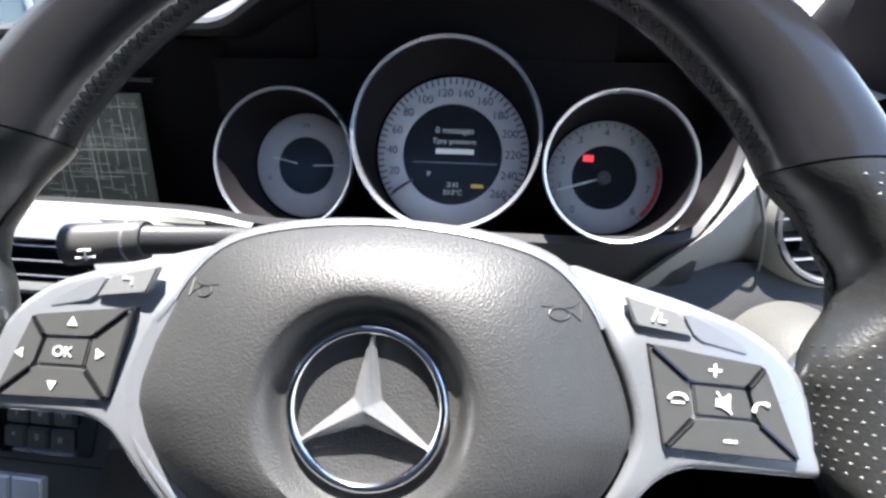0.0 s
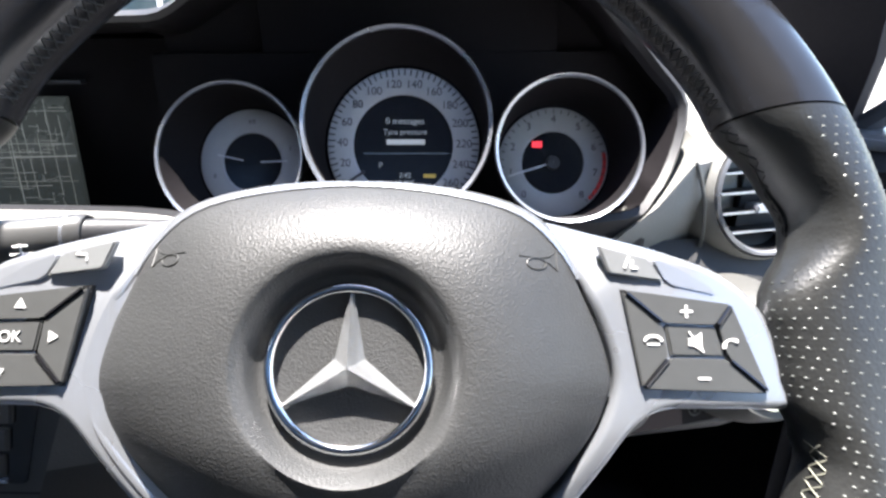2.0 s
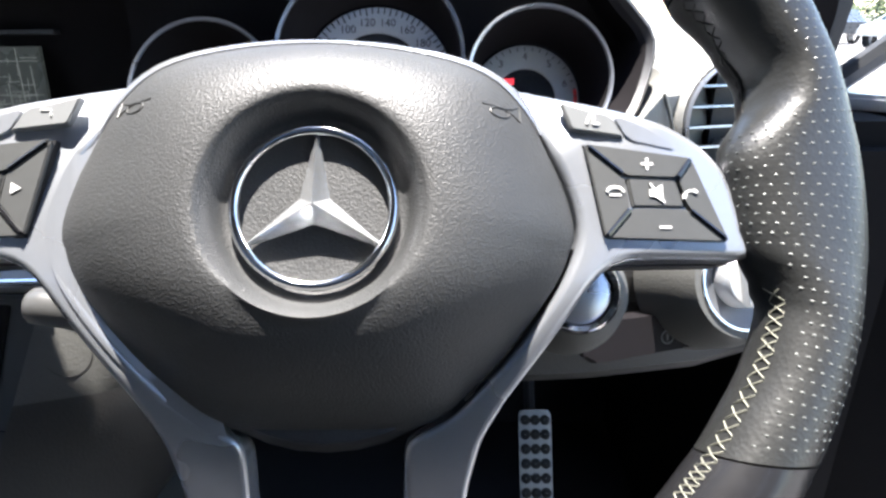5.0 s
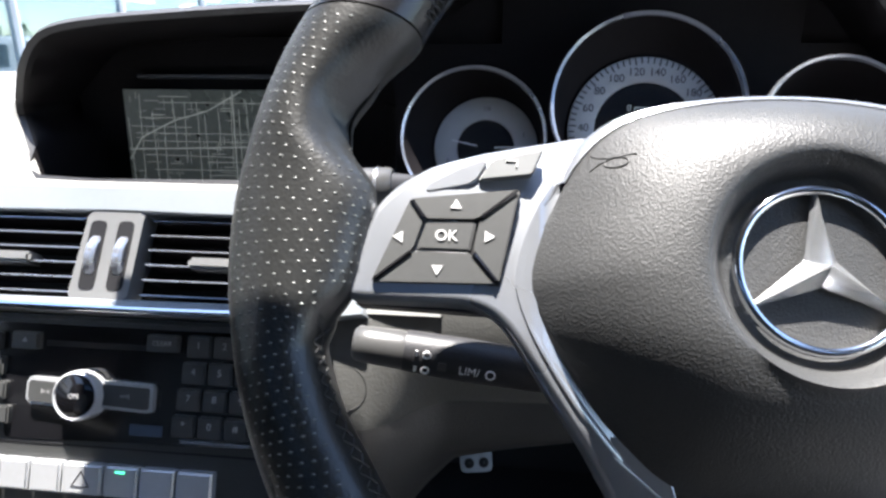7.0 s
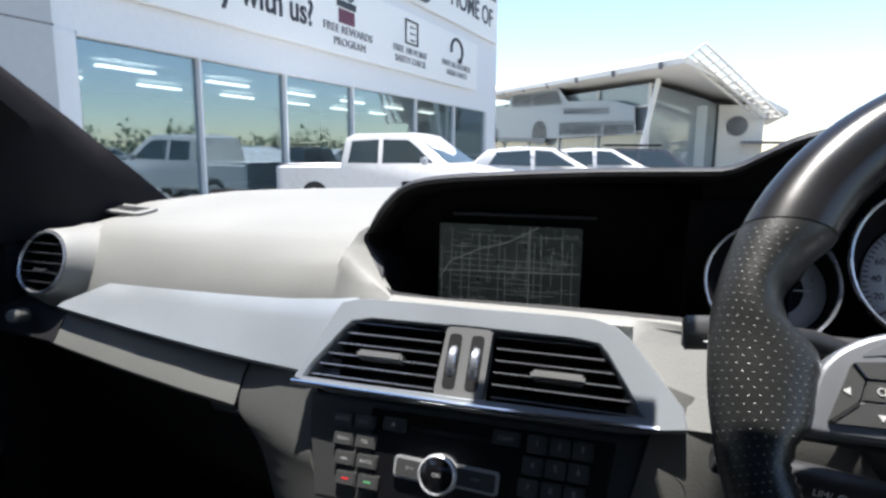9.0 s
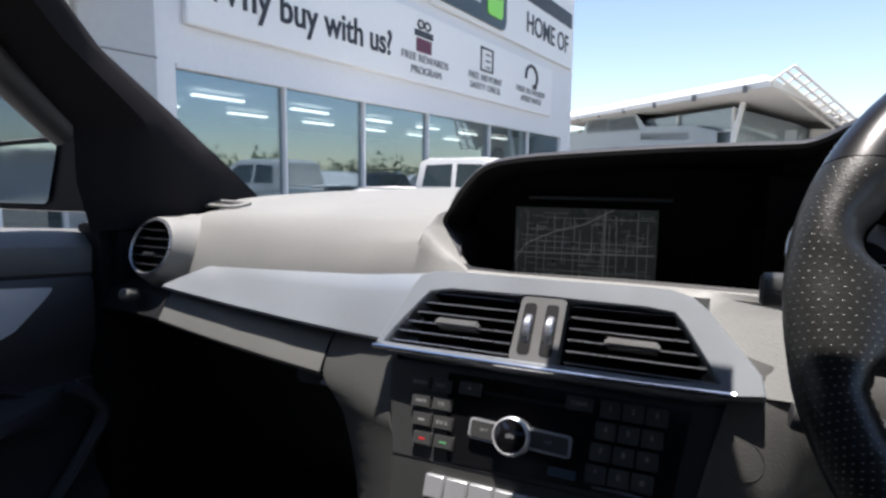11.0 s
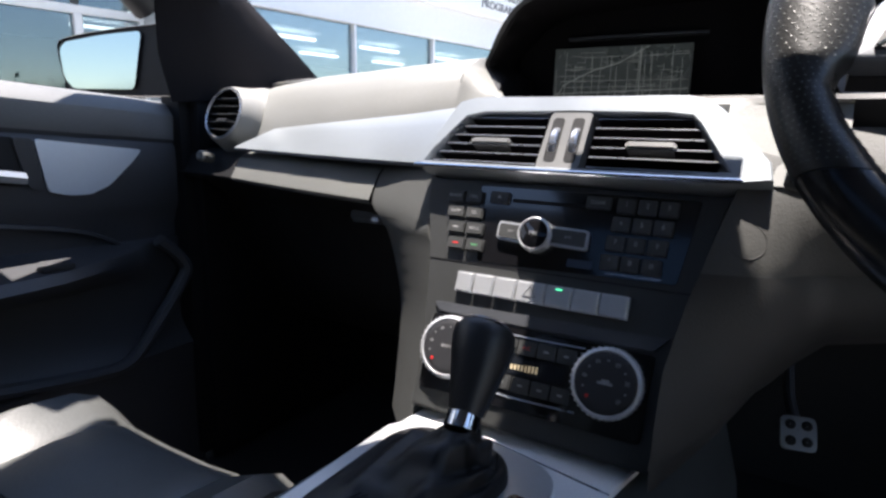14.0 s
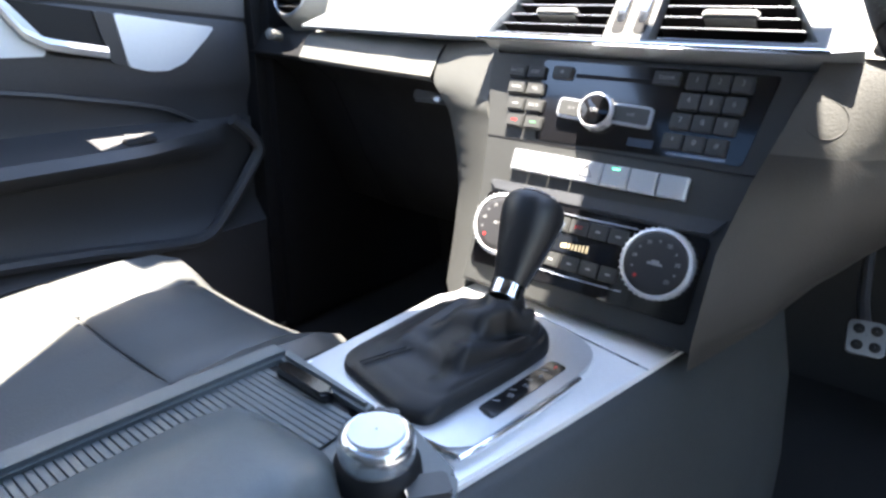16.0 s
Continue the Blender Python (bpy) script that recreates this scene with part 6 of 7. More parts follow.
for u in (-0.073, 0.073):
    d = part("climate_dial", moved(lathe([(0.0252, -0.003), (0.0252, 0.009), (0.0238, 0.0100), (0.019, 0.0103), (0.0005, 0.0104)], 48), Matrix.Translation((u, -0.071, 0))), DARK, stack, "black temperature dial")
    part("dial_ring", moved(lathe([(0.0288, -0.003), (0.0288, 0.006), (0.0280, 0.0092), (0.0258, 0.0102), (0.0250, 0.009)], 60), Matrix.Translation((u, -0.071, 0))), RINGS, d, "chrome knurled ring")
    kn = bmesh.new()
    for i in range(36):
        kn = join(kn, moved(box(0.0285, 0.0294, -0.0006, 0.0006, 0.0, 0.0085), Matrix.Translation((u, -0.071, 0)) @ pose(0, 0, 0, 0, 0, i * 10)))
    tagged(part("knurling", kn, RINGS, d), kind="stuff")
    for i in range(11):
        a = 225 - i * 27
        if i % 2:
            part("dial_dot", lathe([(0.0003, 0.0107), (0.0009, 0.0106)], 8), KEYTXT, d, m=on_dial(u, -0.071, 0.0178, a, 0))
        else:
            words("dial_mark", str(17 + i), 0.0042, KEYTXT, d, on_dial(u, -0.071, 0.0175, a, 0.0106)) if i else part("dial_dot", lathe([(0.0003, 0.0108), (0.0016, 0.0107)], 8), RED, d, m=on_dial(u, -0.071, 0.0178, a, 0))
    words("dial_mark", "AUTO", 0.0042, KEYTXT, d, pose(u, -0.071, 0.0106)) if u < 0 else part("dial_mark", join(box(u - 0.006, u + 0.006, -0.0725, -0.0705, 0.0105, 0.0107), box(u - 0.003, u + 0.0035, -0.0705, -0.0685, 0.0105, 0.0107)), KEYTXT, d)

# ================================================================ wheel: switch symbols, horn marks, stitching, perforation
WF = -0.0160
MARK = mat("switch_print", (0.5, 0.5, 0.49), 0.5, vary=0.03)
P_ = lambda u, v, w=WF, a=0: pose(u, v, w, 0, 0, a)
cu, cv_ = 0.1095, 0.0082


def arrow(u, v, a, s=0.0018):
    return moved(prism([(s, 0), (-s * 0.7, s), (-s * 0.7, -s)], 0, 0.0003), pose(u, v, WF + 0.0001, 0, 0, a))


part("arrow_mark", arrow(-0.1065, 0.0185, 90), MARK, wheel)
part("arrow_mark", arrow(-0.1115, -0.0032, -90), MARK, wheel)
part("arrow_mark", arrow(-0.1245, 0.0070, 180), MARK, wheel)
part("arrow_mark", arrow(-0.0955, 0.0082, 0), MARK, wheel)
words("switch_word", "OK", 0.0050, MARK, wheel, P_(-0.1092, 0.0080, -0.0162))
part("plus_mark", join(box(-0.002, 0.002, -0.0004, 0.0004, 0, 0.0003), box(-0.0004, 0.0004, -0.002, 0.002, 0, 0.0003)), MARK, wheel, m=P_(0.1065, 0.0178))
part("minus_mark", box(-0.002, 0.002, -0.0004, 0.0004, 0, 0.0003), MARK, wheel, m=P_(0.1115, -0.0035))
part("mute_mark", join(prism([(-0.0026, -0.0012), (-0.001, -0.0012), (0.0018, -0.003), (0.0018, 0.003), (-0.001, 0.0012), (-0.0026, 0.0012)], 0, 0.0003), moved(box(-0.004, 0.004, -0.0003, 0.0003, 0, 0.0004), pose(0, 0, 0, 0, 0, -55))), MARK, wheel, m=P_(0.1095, 0.0080, -0.0162))
part("phone_mark", tube(smooth_path([(-0.0028, -0.002, 0), (-0.0018, 0.0006, 0), (0.0006, 0.0014, 0), (0.0028, 0.0006, 0)], 3), [0.0009] * 3 + [0.0005] * 4 + [0.0009] * 3, 6), MARK, wheel, m=P_(0.1205, 0.0076) @ Matrix.Scale(0.8, 4))
part("phone_mark", join(tube(smooth_path([(-0.0028, -0.0004, 0), (-0.0014, 0.001, 0), (0.0014, 0.001, 0), (0.0028, -0.0004, 0)], 3), 0.0006, 6), box(-0.002, 0.002, -0.0016, -0.001, 0, 0.0003)), MARK, wheel, m=P_(0.0955, 0.0085))
part("voice_mark", join(tube([(-0.002, -0.0018, 0), (-0.0005, 0.002, 0)], 0.0005, 5), tube([(0.0002, -0.0018, 0), (0.0022, -0.0018, 0)], 0.0005, 5), tube([(0.0002, -0.0018, 0), (0.0006, 0.001, 0)], 0.0005, 5)), MARK, wheel, m=P_(0.0892, 0.0335, -0.0168))
part("return_mark", tube([(0.0018, -0.001, 0), (0.0018, 0.001, 0), (-0.0016, 0.001, 0), (-0.0008, 0.0018, 0)], 0.0004, 5), MARK, wheel, m=P_(-0.0892, 0.0335, -0.0168))
for i in range(4):
    for sgn in (1, -1):
        o_ = [(0.0858, 0.0248), (0.1217, 0.0203), (0.1328, -0.0083), (0.0916, -0.0072)][i]
        c_ = [(0.0992, 0.0137), (0.1165, 0.0131), (0.1193, 0.0030), (0.1008, 0.0031)][i]
        a, b = Vector((sgn * o_[0], o_[1], WF + 0.0001)), Vector((sgn * c_[0], c_[1], WF + 0.0001))
        part("switch_rib", tube([a.lerp(b, 0.12), a.lerp(b, 0.92)], 0.0008, 6), PIANO, wheel, "gloss rib between pads")


def airbag_at(x, y):
    """The cover's height at a place of the wheel's plane."""
    p = Vector((x, y))
    near = sorted(edge, key=lambda q: (q.normalized() - p.normalized()).length)[:2]
    d0, d1 = [(q.normalized() - p.normalized()).length for q in near]
    best = near[0].lerp(near[1], d0 / (d0 + d1))
    c = best.normalized() * 0.0345
    k = (best.length - p.length) / (best.length - c.length)
    return airbag_w(best, max(0, min(1, k)))


# Darker than the cover: shading along the embossing is painted in.
EMBOSS = mat("emboss_shade_line", (0.02, 0.02, 0.019), 0.5)
for sgn in (1, -1):
    hx, hy = sgn * 0.0575, 0.0335
    bell = [(0.0085, 0.0040), (0.0055, 0.0016), (0.002, 0.0008), (-0.0078, 0.0010)], [(0.0085, 0.0040), (0.0085, -0.0042), (0.0048, -0.0012), (0.0030, -0.0006)]
    bell = [[(x * 0.8, y * 0.8) for x, y in ln] for ln in bell]
    bms = [tube([(hx + sgn * x, hy + y, airbag_at(hx + sgn * x, hy + y) + 0.0001) for x, y in ln], 0.00028, 6) for ln in bell]
    loop = [(hx + sgn * (-0.0005 + 0.0033 * math.cos(a)), hy - 0.0014 + 0.0019 * math.sin(a)) for a in [2 * math.pi * i / 20 for i in range(20)]]
    bms.append(tube([(x, y, airbag_at(x, y) + 0.0001) for x, y in loop], 0.00035, 6, closed=True))
    part("horn_mark", join(*bms), EMBOSS, wheel, "embossed horn mark")


def rim_point(deg, t, lift=0.0):
    """A point on the rim's skin: angle along the rim, t round its section (degrees: 0 outside, 90 towards the driver, 180 inside)."""
    n = 24
    row = rim_section(deg, n)
    f = (t % 360) / 360 * n
    i = int(f)
    p = Vector(row[i % n]).lerp(Vector(row[(i + 1) % n]), f - i)
    c = sum((Vector(q) for q in row), Vector()) / n
    return p + (p - c).normalized() * lift


# Dark holes drawn by their glints: the shine is painted as pale dots.
GLINT = mat("perforation_glint", (0.075, 0.08, 0.076), 0.40)
THREADPALE = mat("pale_thread", (0.16, 0.16, 0.13), 0.7, vary=0.3)
for base, sgn in ((0, 1), (180, -1)):
    verts, faces = [], []
    for k in range(46):
        deg = SEAM_LO + 2.0 + k * (SEAM_UP - SEAM_LO - 4.0) / 45
        last = 96 if deg > 8 else (166 if deg > -9 else 128)
        for j in range(14):
            t = 14 + j * 12.5 + (6.25 if k % 2 else 0)
            if t > last:
                break
            ang = deg if sgn > 0 else 180 - deg
            p = rim_point(ang, t, 0.00015)
            q = rim_point(ang, t + 6, 0.00015)
            s = (q - p).normalized()
            nrm = (p - (sum((Vector(r_) for r_ in rim_section(ang, 12)), Vector()) / 12)).normalized()
            u = nrm.cross(s).normalized()
            b0 = len(verts)
            rr = 0.00050
            verts += [tuple(p + (s * 1.5 * math.cos(a) + u * 0.85 * math.sin(a)) * rr) for a in (0, 1.047, 2.094, 3.1416, 4.189, 5.236)] + [tuple(p + nrm * 0.0002)]
            faces += [(b0 + i, b0 + (i + 1) % 6, b0 + 6) for i in range(6)]
    me = bpy.data.meshes.new("perforation")
    me.from_pydata(verts, [], faces)
    me.materials.append(GLINT)
    ob = new("perforation", me)
    ob.parent = wheel
    tagged(ob, "perforations drawn as pale glints", kind="stuff")
# crossed stitches along the inside of the rim
def stitches(a0, a1, step, t0, t1, material):
    bms = []
    n = int(abs(a1 - a0) / step)
    for i in range(n):
        a = a0 + (a1 - a0) * i / n
        b = a0 + (a1 - a0) * (i + 0.85) / n
        for ta, tb in ((t0, t1), (t1, t0)):
            bms.append(tube([rim_point(a, ta, 0.0001), rim_point((a + b) / 2, (ta + tb) / 2, 0.0007), rim_point(b, tb, 0.0001)], 0.00032, 4, caps=False))
    return join(*bms)


tagged(part("stitching", stitches(29, 151, 1.5, 158, 178, THREAD), THREAD, wheel, "black crossed stitches"), kind="stuff")
tagged(part("stitching", stitches(-14, -55, 1.5, 150, 170, THREAD), THREADPALE, wheel, "pale crossed stitches"), kind="stuff")
tagged(part("stitching", stitches(194, 235, 1.5, 150, 170, THREAD), THREAD, wheel, "black crossed stitches"), kind="stuff")
tagged(part("stitching", stitches(12, 26, 1.5, 158, 174, THREAD), THREAD, wheel, "black crossed stitches"), kind="stuff")

# ================================================================ column stalks
ind = thing("wiper_stalk", pose(-0.175, 0.112, 0.973, 0, 0, 0), "grey-tipped wiper and indicator stalk", "stalk")
STALK = mat("stalk_grey", (0.055, 0.055, 0.054), 0.35, vary=0.08)
part("lever", loft([[(x, y + 0.009 * math.cos(a) * k, z + 0.0105 * math.sin(a) * k) for a in [2 * math.pi * i / 16 for i in range(16)]] for x, y, z, k in ((-0.012, 0, 0, 0.8), (-0.010, 0, 0, 1.05), (0.024, 0.010, 0, 1.05), (0.026, 0.011, 0, 0.95))], closed=True, caps=True), STALK, ind, "grey switch tip")
part("arm", loft([[(x, y + 0.007 * math.cos(a) * k, z + 0.008 * math.sin(a) * k) for a in [2 * math.pi * i / 14 for i in range(14)]] for x, y, z, k in ((0.026, 0.011, 0, 1.0), (0.07, 0.035, -0.008, 0.9), (0.12, 0.075, -0.03, 0.9))], closed=True, caps=True), DARK, ind)
part("collar", loft([[(x, y + 0.0098 * math.cos(a), 0.0112 * math.sin(a)) for a in [2 * math.pi * i / 16 for i in range(16)]] for x, y in ((0.018, 0.0085), (0.0195, 0.009))], closed=True), SATIN, ind)
part("wiper_mark", join(tube([(0.002, -0.0095, 0.002), (0.008, -0.008, 0.002)], 0.0005, 5), tube([(0.005, -0.009, -0.003), (0.005, -0.009, 0.003)], 0.0005, 5), tube([(0.0, -0.0098, -0.002), (0.009, -0.0075, -0.002)], 0.0005, 5)), WHITE, ind, "printed wiper symbol")
cru = thing("cruise_stalk", pose(-0.162, 0.098, 0.8985, 0, 8, 3), "dark cruise control stalk with white markings", "stalk")
part("tip", loft([[(x, 0.009 * math.cos(a) * k, 0.0095 * math.sin(a) * k) for a in [2 * math.pi * i / 16 for i in range(16)]] for x, k in ((-0.004, 0.75), (-0.002, 0.95), (0.004, 1.0), (0.020, 1.05), (0.022, 1.0))], closed=True, caps=True), STALK, cru, "grey stalk tip")
part("arm", loft([[(x, 0.0095 * math.cos(a) * k, 0.0105 * math.sin(a) * k) for a in [2 * math.pi * i / 16 for i in range(16)]] for x, k in ((0.022, 1.0), (0.05, 1.05), (0.09, 1.0), (0.13, 0.9))], closed=True, caps=True), DARK, cru)
words("stalk_word", "LIM/", 0.0058, WHITE, cru, pose(0.055, -0.0105, -0.001, 90, 0, 0))
part("ring_mark", tube([(0.0022 * math.cos(a), 0, 0.0022 * math.sin(a)) for a in [i * math.pi / 8 for i in range(16)]], 0.0004, 5, closed=True), WHITE, cru, m=pose(0.0655, -0.0105, -0.001))
for z in (0.0042, -0.0042):
    part("ring_mark", tube([(0.0018 * math.cos(a), 0, 0.0018 * math.sin(a)) for a in [i * math.pi / 8 for i in range(16)]], 0.0005, 5, closed=True), WHITE, cru, m=pose(0.0335, -0.0094, z))
    part("arrow_mark", box(-0.0008, 0.0008, -0.0003, 0.0003, -0.0014, 0.0014), WHITE, cru, m=pose(0.0285, -0.0092, z))
part("lamp", box(-0.0022, 0.0022, -0.0003, 0.0003, -0.0022, 0.0022, 0.0002), STALK, cru, m=pose(0.0415, -0.0103, -0.0005))

# ================================================================ gear lever, controller, tray, armrest
gear = thing("gear_lever", pose(-0.352, -0.012, 0.664), "black leather gear lever with chrome collar and boot", "gear lever")
part("surround", prism(rounded([(-0.098, -0.108), (0.030, -0.114), (0.051, -0.111), (0.061, -0.040), (0.067, 0.024), (0.062, 0.047), (0.043, 0.063), (0.001, 0.072), (-0.075, 0.074), (-0.095, 0.06)], 0.010), -0.008, 0.0015, 0.0025, 3), KEYSILVER, gear, "raised silver surround")
base = [Vector((p[0], p[1])) for p in rounded([(-0.078, -0.092), (0.000, -0.110), (0.020, -0.106), (0.033, -0.015), (0.035, 0.022), (0.024, 0.042), (-0.003, 0.056), (-0.062, 0.052), (-0.077, 0.030)], 0.020, 8)]
top_c = Vector((0.004, 0.004))
rows = [[(p.x, p.y, -0.002) for p in base], [(p.x * 1.01, p.y * 1.01, 0.003) for p in base]]
for k in range(34):
    f = k / 33
    row = []
    for i, p in enumerate(base):
        ang = math.atan2(p.y - top_c.y, p.x - top_c.x)
        c = top_c + Vector((math.cos(ang), math.sin(ang))) * 0.0125
        q = p.lerp(c, f ** 0.95)
        h = 0.0075 + 0.005 * min(1, f / 0.12) ** 0.5 + 0.006 * f + 0.032 * max(0.0, (f - 0.42) / 0.58) ** 1.6
        amp = max(0.0, min(1.0, (f - 0.16) / 0.3)) * (1 - max(0.0, (f - 0.8) / 0.2))
        side = 0.55 + 0.45 * math.cos(ang + 0.5)
        wave = 0.0042 * math.sin(f * 17 + 2.0 * math.sin(ang * 2 + 1)) * side + 0.0020 * math.sin(ang * 6 + f * 7)
        fold = (wave + 0.007 * noise.noise(Vector((q.x * 42, q.y * 42, f * 3)))) * amp
        q = q + Vector((math.cos(ang), math.sin(ang))) * fold * 0.6
        row.append((q.x, q.y, h + 0.004 * amp + fold))
    rows.append(row)
part("boot", loft(rows, closed=True), BOOT, gear, "creased dark leather boot")


def boot_height(x, y):
    """The boot's height near its flat front corner."""
    return min(0.021, 0.0125 + 0.006 * max(0.0, min(1.0, (y + 0.10) / 0.09)))


for off in (-0.0022, 0.0022):
    part("boot_seam", tube([(-0.052 + 0.040 * f + off, -0.092 + 0.070 * f, boot_height(0, -0.092 + 0.07 * f) + 0.003 * math.sin(math.pi * f)) for f in [n_ / 10 for n_ in range(11)]], 0.0006, 5), BLACK, gear, "stitched seam")
ax = Vector((-0.005, 0.058, 0.070)).normalized()
c0 = Vector((0.004, 0.004, 0.049))
sx = Vector((1, 0, 0))
sy = ax.cross(sx).normalized()
sx = sy.cross(ax).normalized()


def lever_row(d, a, b, off=0.0, n=28):
    o = c0 + ax * d * 0.88 + sy * off
    return [o + sx * a * math.cos(2 * math.pi * i / n) + sy * b * math.sin(2 * math.pi * i / n) for i in range(n)]


part("collar", loft([lever_row(d, a, a) for d, a in ((-0.003, 0.0115), (-0.002, 0.0128), (0.010, 0.0128), (0.011, 0.0118))], closed=True, caps=True), CHROME, gear, "chrome collar")
part("knob", loft([lever_row(d, a, b, o) for d, a, b, o in ((0.011, 0.0125, 0.0125, 0), (0.02, 0.0145, 0.015, 0), (0.04, 0.0185, 0.019, -0.001), (0.06, 0.0225, 0.0225, -0.003), (0.073, 0.0245, 0.024, -0.004), (0.082, 0.024, 0.023, -0.005), (0.087, 0.0205, 0.02, -0.005), (0.0895, 0.015, 0.015, -0.005))], closed=True, caps=True), mat("knob_leather", (0.012, 0.0122, 0.0135), 0.42, grain=0.0012, bump=0.1, kind="leather", vary=0.15), gear, "black leather knob")
part("knob_cap", loft([lever_row(d, a, b, -0.005) for d, a, b in ((0.0885, 0.0185, 0.018), (0.0905, 0.0165, 0.0165), (0.0912, 0.012, 0.012))], closed=True, caps=True), SATIN, gear, "silver cap edge")
part("knob_strip", tube([Vector(lever_row(d, a, b, o)[1]) + Vector((0.0006, 0, 0)) for d, a, b, o in ((0.011, 0.0125, 0.0125, 0), (0.02, 0.0145, 0.015, 0), (0.04, 0.0185, 0.019, -0.001), (0.06, 0.0225, 0.0225, -0.003), (0.075, 0.0245, 0.024, -0.004))], 0.0011, 6), CHROME, gear, "chrome strip")
part("boot_frame", soft_plate(rounded([(-0.086, -0.112), (0.046, -0.112), (0.053, -0.104), (0.0625, -0.040), (0.0672, 0.010), (0.0655, 0.040), (0.056, 0.056), (0.030, 0.062), (-0.076, 0.070), (-0.090, 0.05)], 0.006), -0.006, -0.0012, 0.002), MATS["plate_silver"], gear, "silver frame round the boot")
part("selector_panel", prism(rounded([(0.033, -0.069), (0.047, -0.073), (0.056, 0.013), (0.042, 0.015)], 0.003), 0.0, 0.0024, 0.0006), PIANO, gear, "gloss black selector scale")
for i, ch in enumerate("PRND"):
    words("selector_mark", ch, 0.0058, RED if ch == "P" else KEYTXT, gear, pose(0.0495 - i * 0.0022, 0.007 - i * 0.017, 0.0025, 0, 0, 8))
for i in range(4):
    part("selector_tick", moved(box(-0.0025, 0.0025, -0.0004, 0.0004, 0, 0.0002), pose(0.0445 - i * 0.002, -0.001 - i * 0.018, 0.0025, 0, 0, 30)), KEYTXT, gear)
part("surround_edge", tube(smooth_path([(0.020, -0.1145, -0.001), (0.047, -0.1135, -0.001), (0.0530, -0.1060, -0.001), (0.0625, -0.040, -0.001), (0.0678, 0.010, -0.001)], 5), 0.0020, 8), CHROME, gear, "bright edge")
part("plate_seam", tube([(-0.420, 0.083, 0.6582), (-0.36, 0.072, 0.6582), (-0.253, 0.050, 0.6582)], 0.0009, 5), SATIN, tunnel)

tray = thing("storage_tray", pose(-0.42, -0.15, 0.672), "dark storage tray with closed ribbed shutter", "storage tray")
part("frame", join(prism([(-0.032, 0.02), (0.062, 0.012), (0.062, 0.004), (-0.026, 0.008)], -0.03, 0.012, 0.003), prism([(-0.045, 0.018), (-0.026, 0.018), (-0.060, -0.35), (-0.085, -0.35)], -0.03, 0.012, 0.003)), TRAYMAT, tray)
part("shutter_bed", prism([(-0.028, 0.010), (0.065, 0.006), (0.065, -0.35), (-0.062, -0.35)], -0.03, 0.005), BLACK, tray)
for i in range(68):
    y = -0.004 - i * 0.0047
    xl = -0.028 + (0.010 - y) * (-0.034 / 0.36)
    part("shutter_rib", box(xl + 0.001, 0.064, y - 0.00205, y + 0.00205, 0.004, 0.0066, 0.0003, 1), TRAYMAT, tray)
part("pull_bar", moved(prism(rounded(rect(-0.026, 0.026, -0.0045, 0.0045), 0.0044, 5), 0.004, 0.0145, 0.0022, 3), pose(0.010, -0.0005, 0.0, 0, 0, -1)), PIANO, tray, "gloss pull bar")

ctl = thing("rotary_controller", pose(-0.3180, -0.176, 0.668), "silver rotary controller on a dark base", "controller")
part("base_plate", prism(rounded([(-0.056, -0.05), (0.040, -0.05), (0.044, 0.013), (0.034, 0.028), (-0.014, 0.043), (-0.046, 0.036), (-0.060, 0.012)], 0.008), -0.02, 0.009, 0.003, 3), TRAYMAT, ctl)
part("skirt", lathe([(0.0245, 0.010), (0.0235, 0.018), (0.0205, 0.021), (0.019, 0.022)], 48), BLACK, ctl)
part("knob", lathe([(0.0190, 0.017), (0.0203, 0.020), (0.0210, 0.026), (0.0210, 0.031), (0.0202, 0.0345), (0.0178, 0.0370), (0.0164, 0.0375), (0.0156, 0.0369), (0.0005, 0.0369)], 60), STAR, ctl, "polished silver knob")
part("knob_top", lathe([(0.0154, 0.0371), (0.0150, 0.0381), (0.0005, 0.0383)], 48), KEYSILVER, ctl)
for x0, y0, a in ((0.024, 0.006, -38), (-0.03, 0.030, 32)):
    part("side_key", moved(prism(rounded(rect(-0.008, 0.008, -0.012, 0.012), 0.002), 0.0, 0.004, 0.001), pose(x0 + 0.006, y0, 0.011, 0, 0, a)), BUTTON, ctl)
    part("key_edge", moved(tube([(-0.008, -0.012, 0.003), (0.008, -0.012, 0.003)], 0.0009, 6), pose(x0 + 0.006, y0, 0.012, 0, 0, a)), CHROME, ctl, "bright key edge")
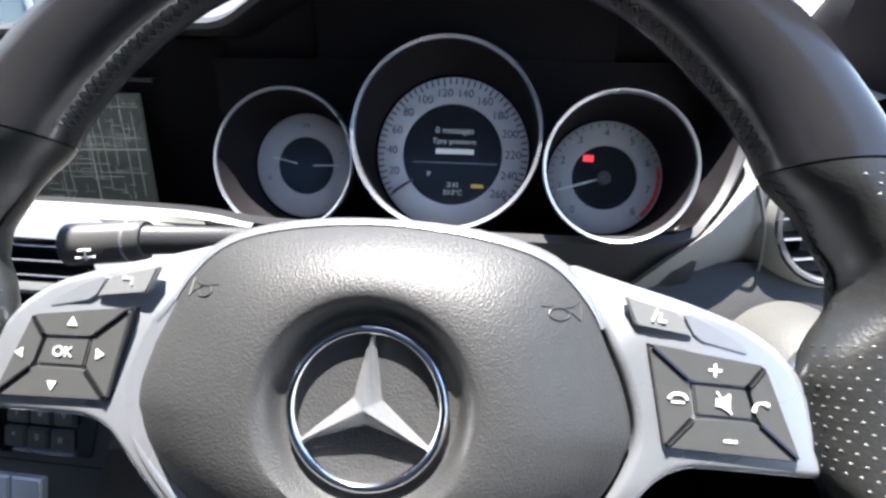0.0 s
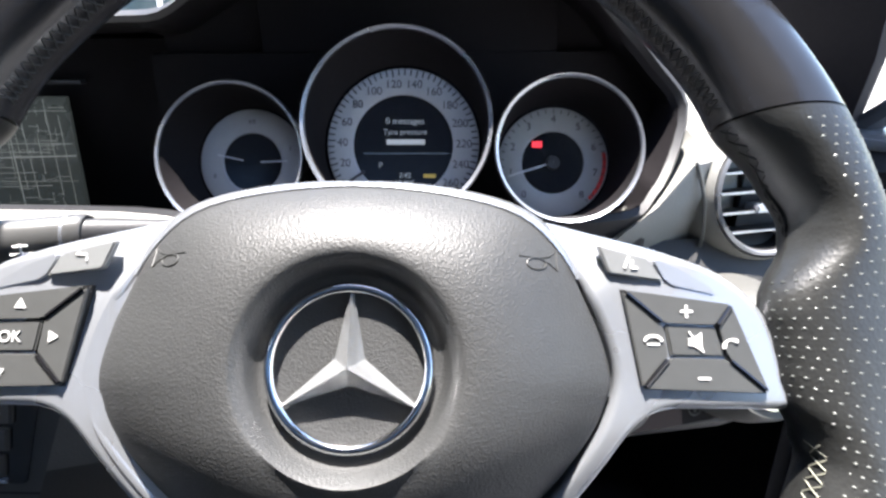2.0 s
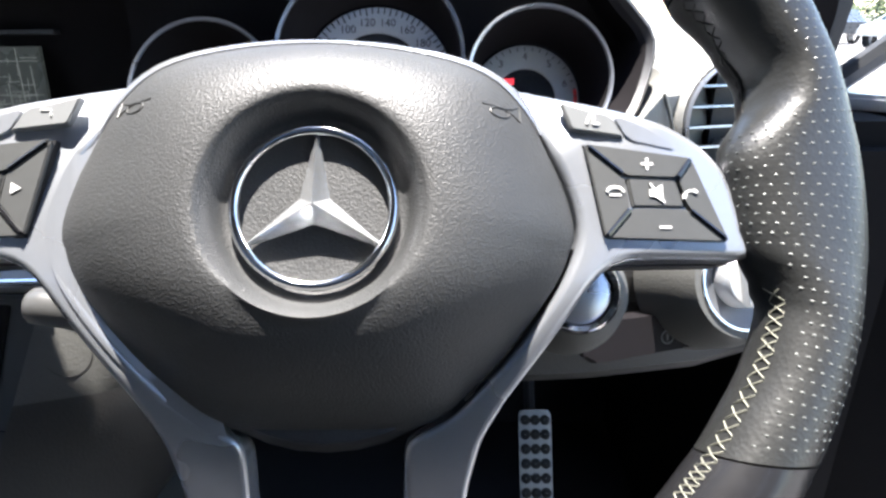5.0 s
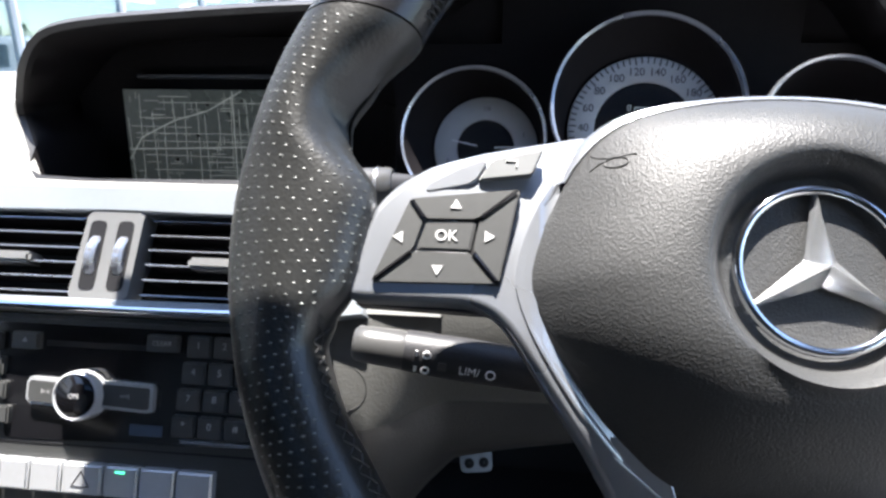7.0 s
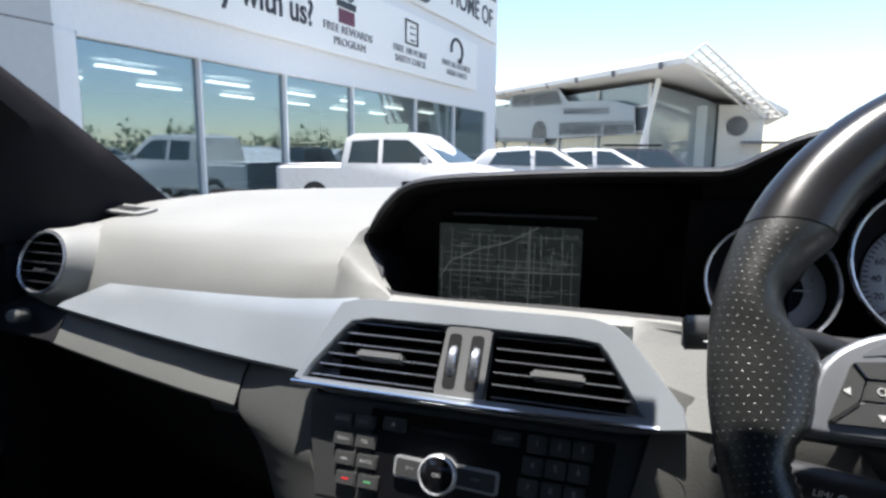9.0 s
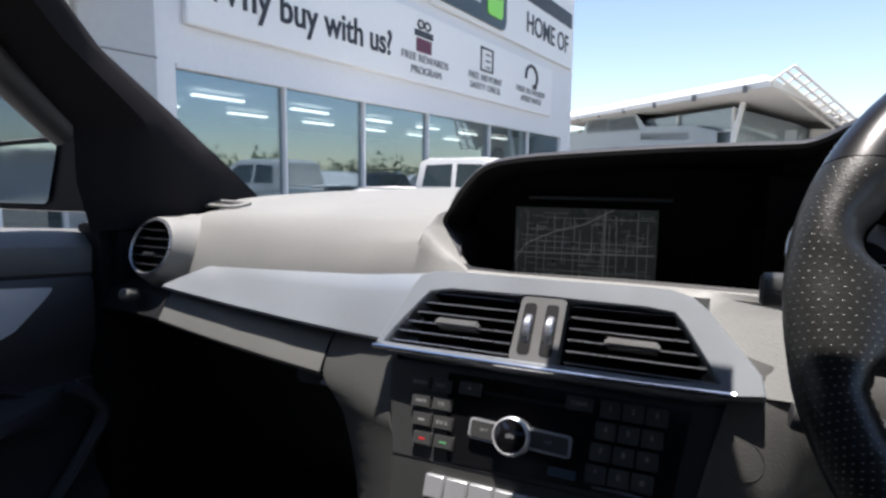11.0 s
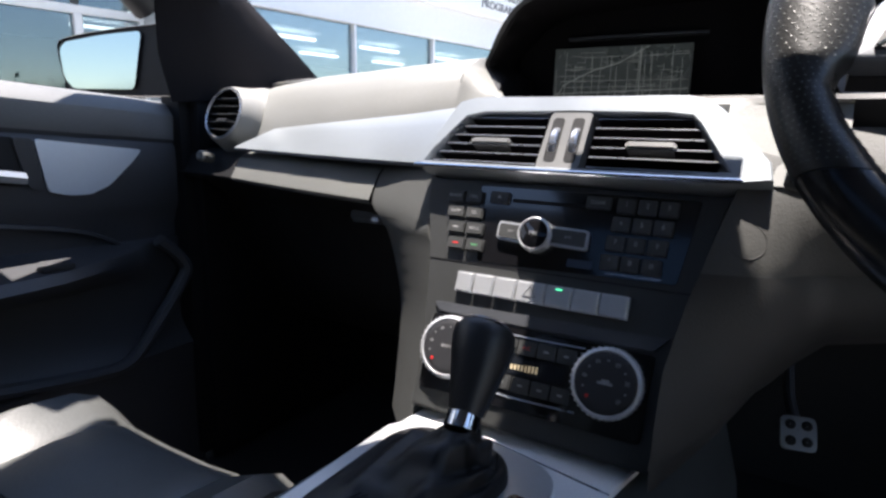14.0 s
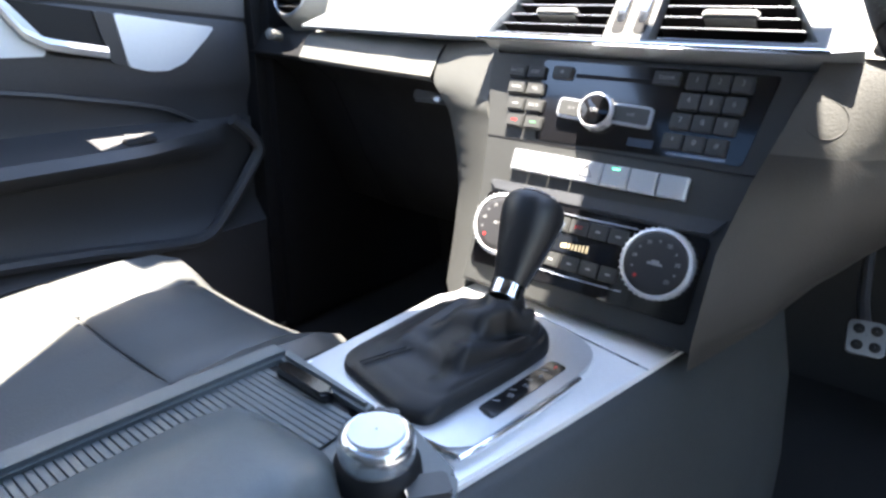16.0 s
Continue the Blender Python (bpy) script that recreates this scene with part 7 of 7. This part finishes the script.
arm = thing("padded_armrest", pose(-0.35, -0.20, 0.66), "dark padded armrest between the seats", "armrest")
rows = []
for y, z, w in ((0.012, -0.02, 0.9), (0.013, 0.01, 0.94), (0.008, 0.028, 0.97), (-0.006, 0.038, 1.0), (-0.03, 0.043, 1.02), (-0.2, 0.046, 1.1), (-0.42, 0.046, 1.1)):
    rows.append([(-0.055 * w + (-0.01), y - 0.012, -0.02), (-0.052 * w - 0.01, y - 0.010, z - 0.008), (-0.044 * w - 0.01, y - 0.002, z - 0.001), (-0.02 * w, y, z), (0.01 * w, y, z), (0.024 * w, y - 0.004, z - 0.002), (0.032 * w, y - 0.010, z - 0.01), (0.034 * w, y - 0.014, -0.02)])
part("pad", loft(rows), TRAYMAT, arm, "soft armrest pad")

# ================================================================ pedals
STEEL = mat("steel_pedal", (0.22, 0.22, 0.22), 0.42, metal=1.0)
def pedal(m, w, h, cols, rws, label):
    p = thing("pedal", m, label, "pedal")
    part("plate", prism(rounded(rect(-w / 2, w / 2, -h / 2, h / 2), 0.008), -0.006, 0.0, 0.0015), STEEL, p)
    for i in range(cols):
        for j in range(rws):
            part("stud", lathe([(0.0068, -0.001), (0.0066, 0.0012), (0.005, 0.002), (0.0005, 0.002)], 14), BLACK, p, m=pose((i - (cols - 1) / 2) * w / cols * 0.92, (j - (rws - 1) / 2) * h / rws * 0.95, 0))
    part("arm", tube([(0, 0, -0.006), (0, 0.06, -0.05), (0, 0.15, -0.06)], 0.008, 8), DARK, p)


pedal(pose(-0.126, 0.52, 0.528, 55, 0, 12), 0.043, 0.045, 2, 2, "steel brake pedal with black rubber studs")
pedal(pose(0.155, 0.46, 0.49, 62, 0, 0), 0.042, 0.135, 3, 7, "long steel accelerator pedal with rubber studs")

part("seam", tube([(-0.052 * w - 0.0095, y - 0.0095, z - 0.0075) for y, z, w in ((-0.006, 0.038, 1.0), (-0.03, 0.043, 1.02), (-0.2, 0.046, 1.1), (-0.42, 0.046, 1.1))], 0.0011, 5), BLACK, arm, "dark edge seam")
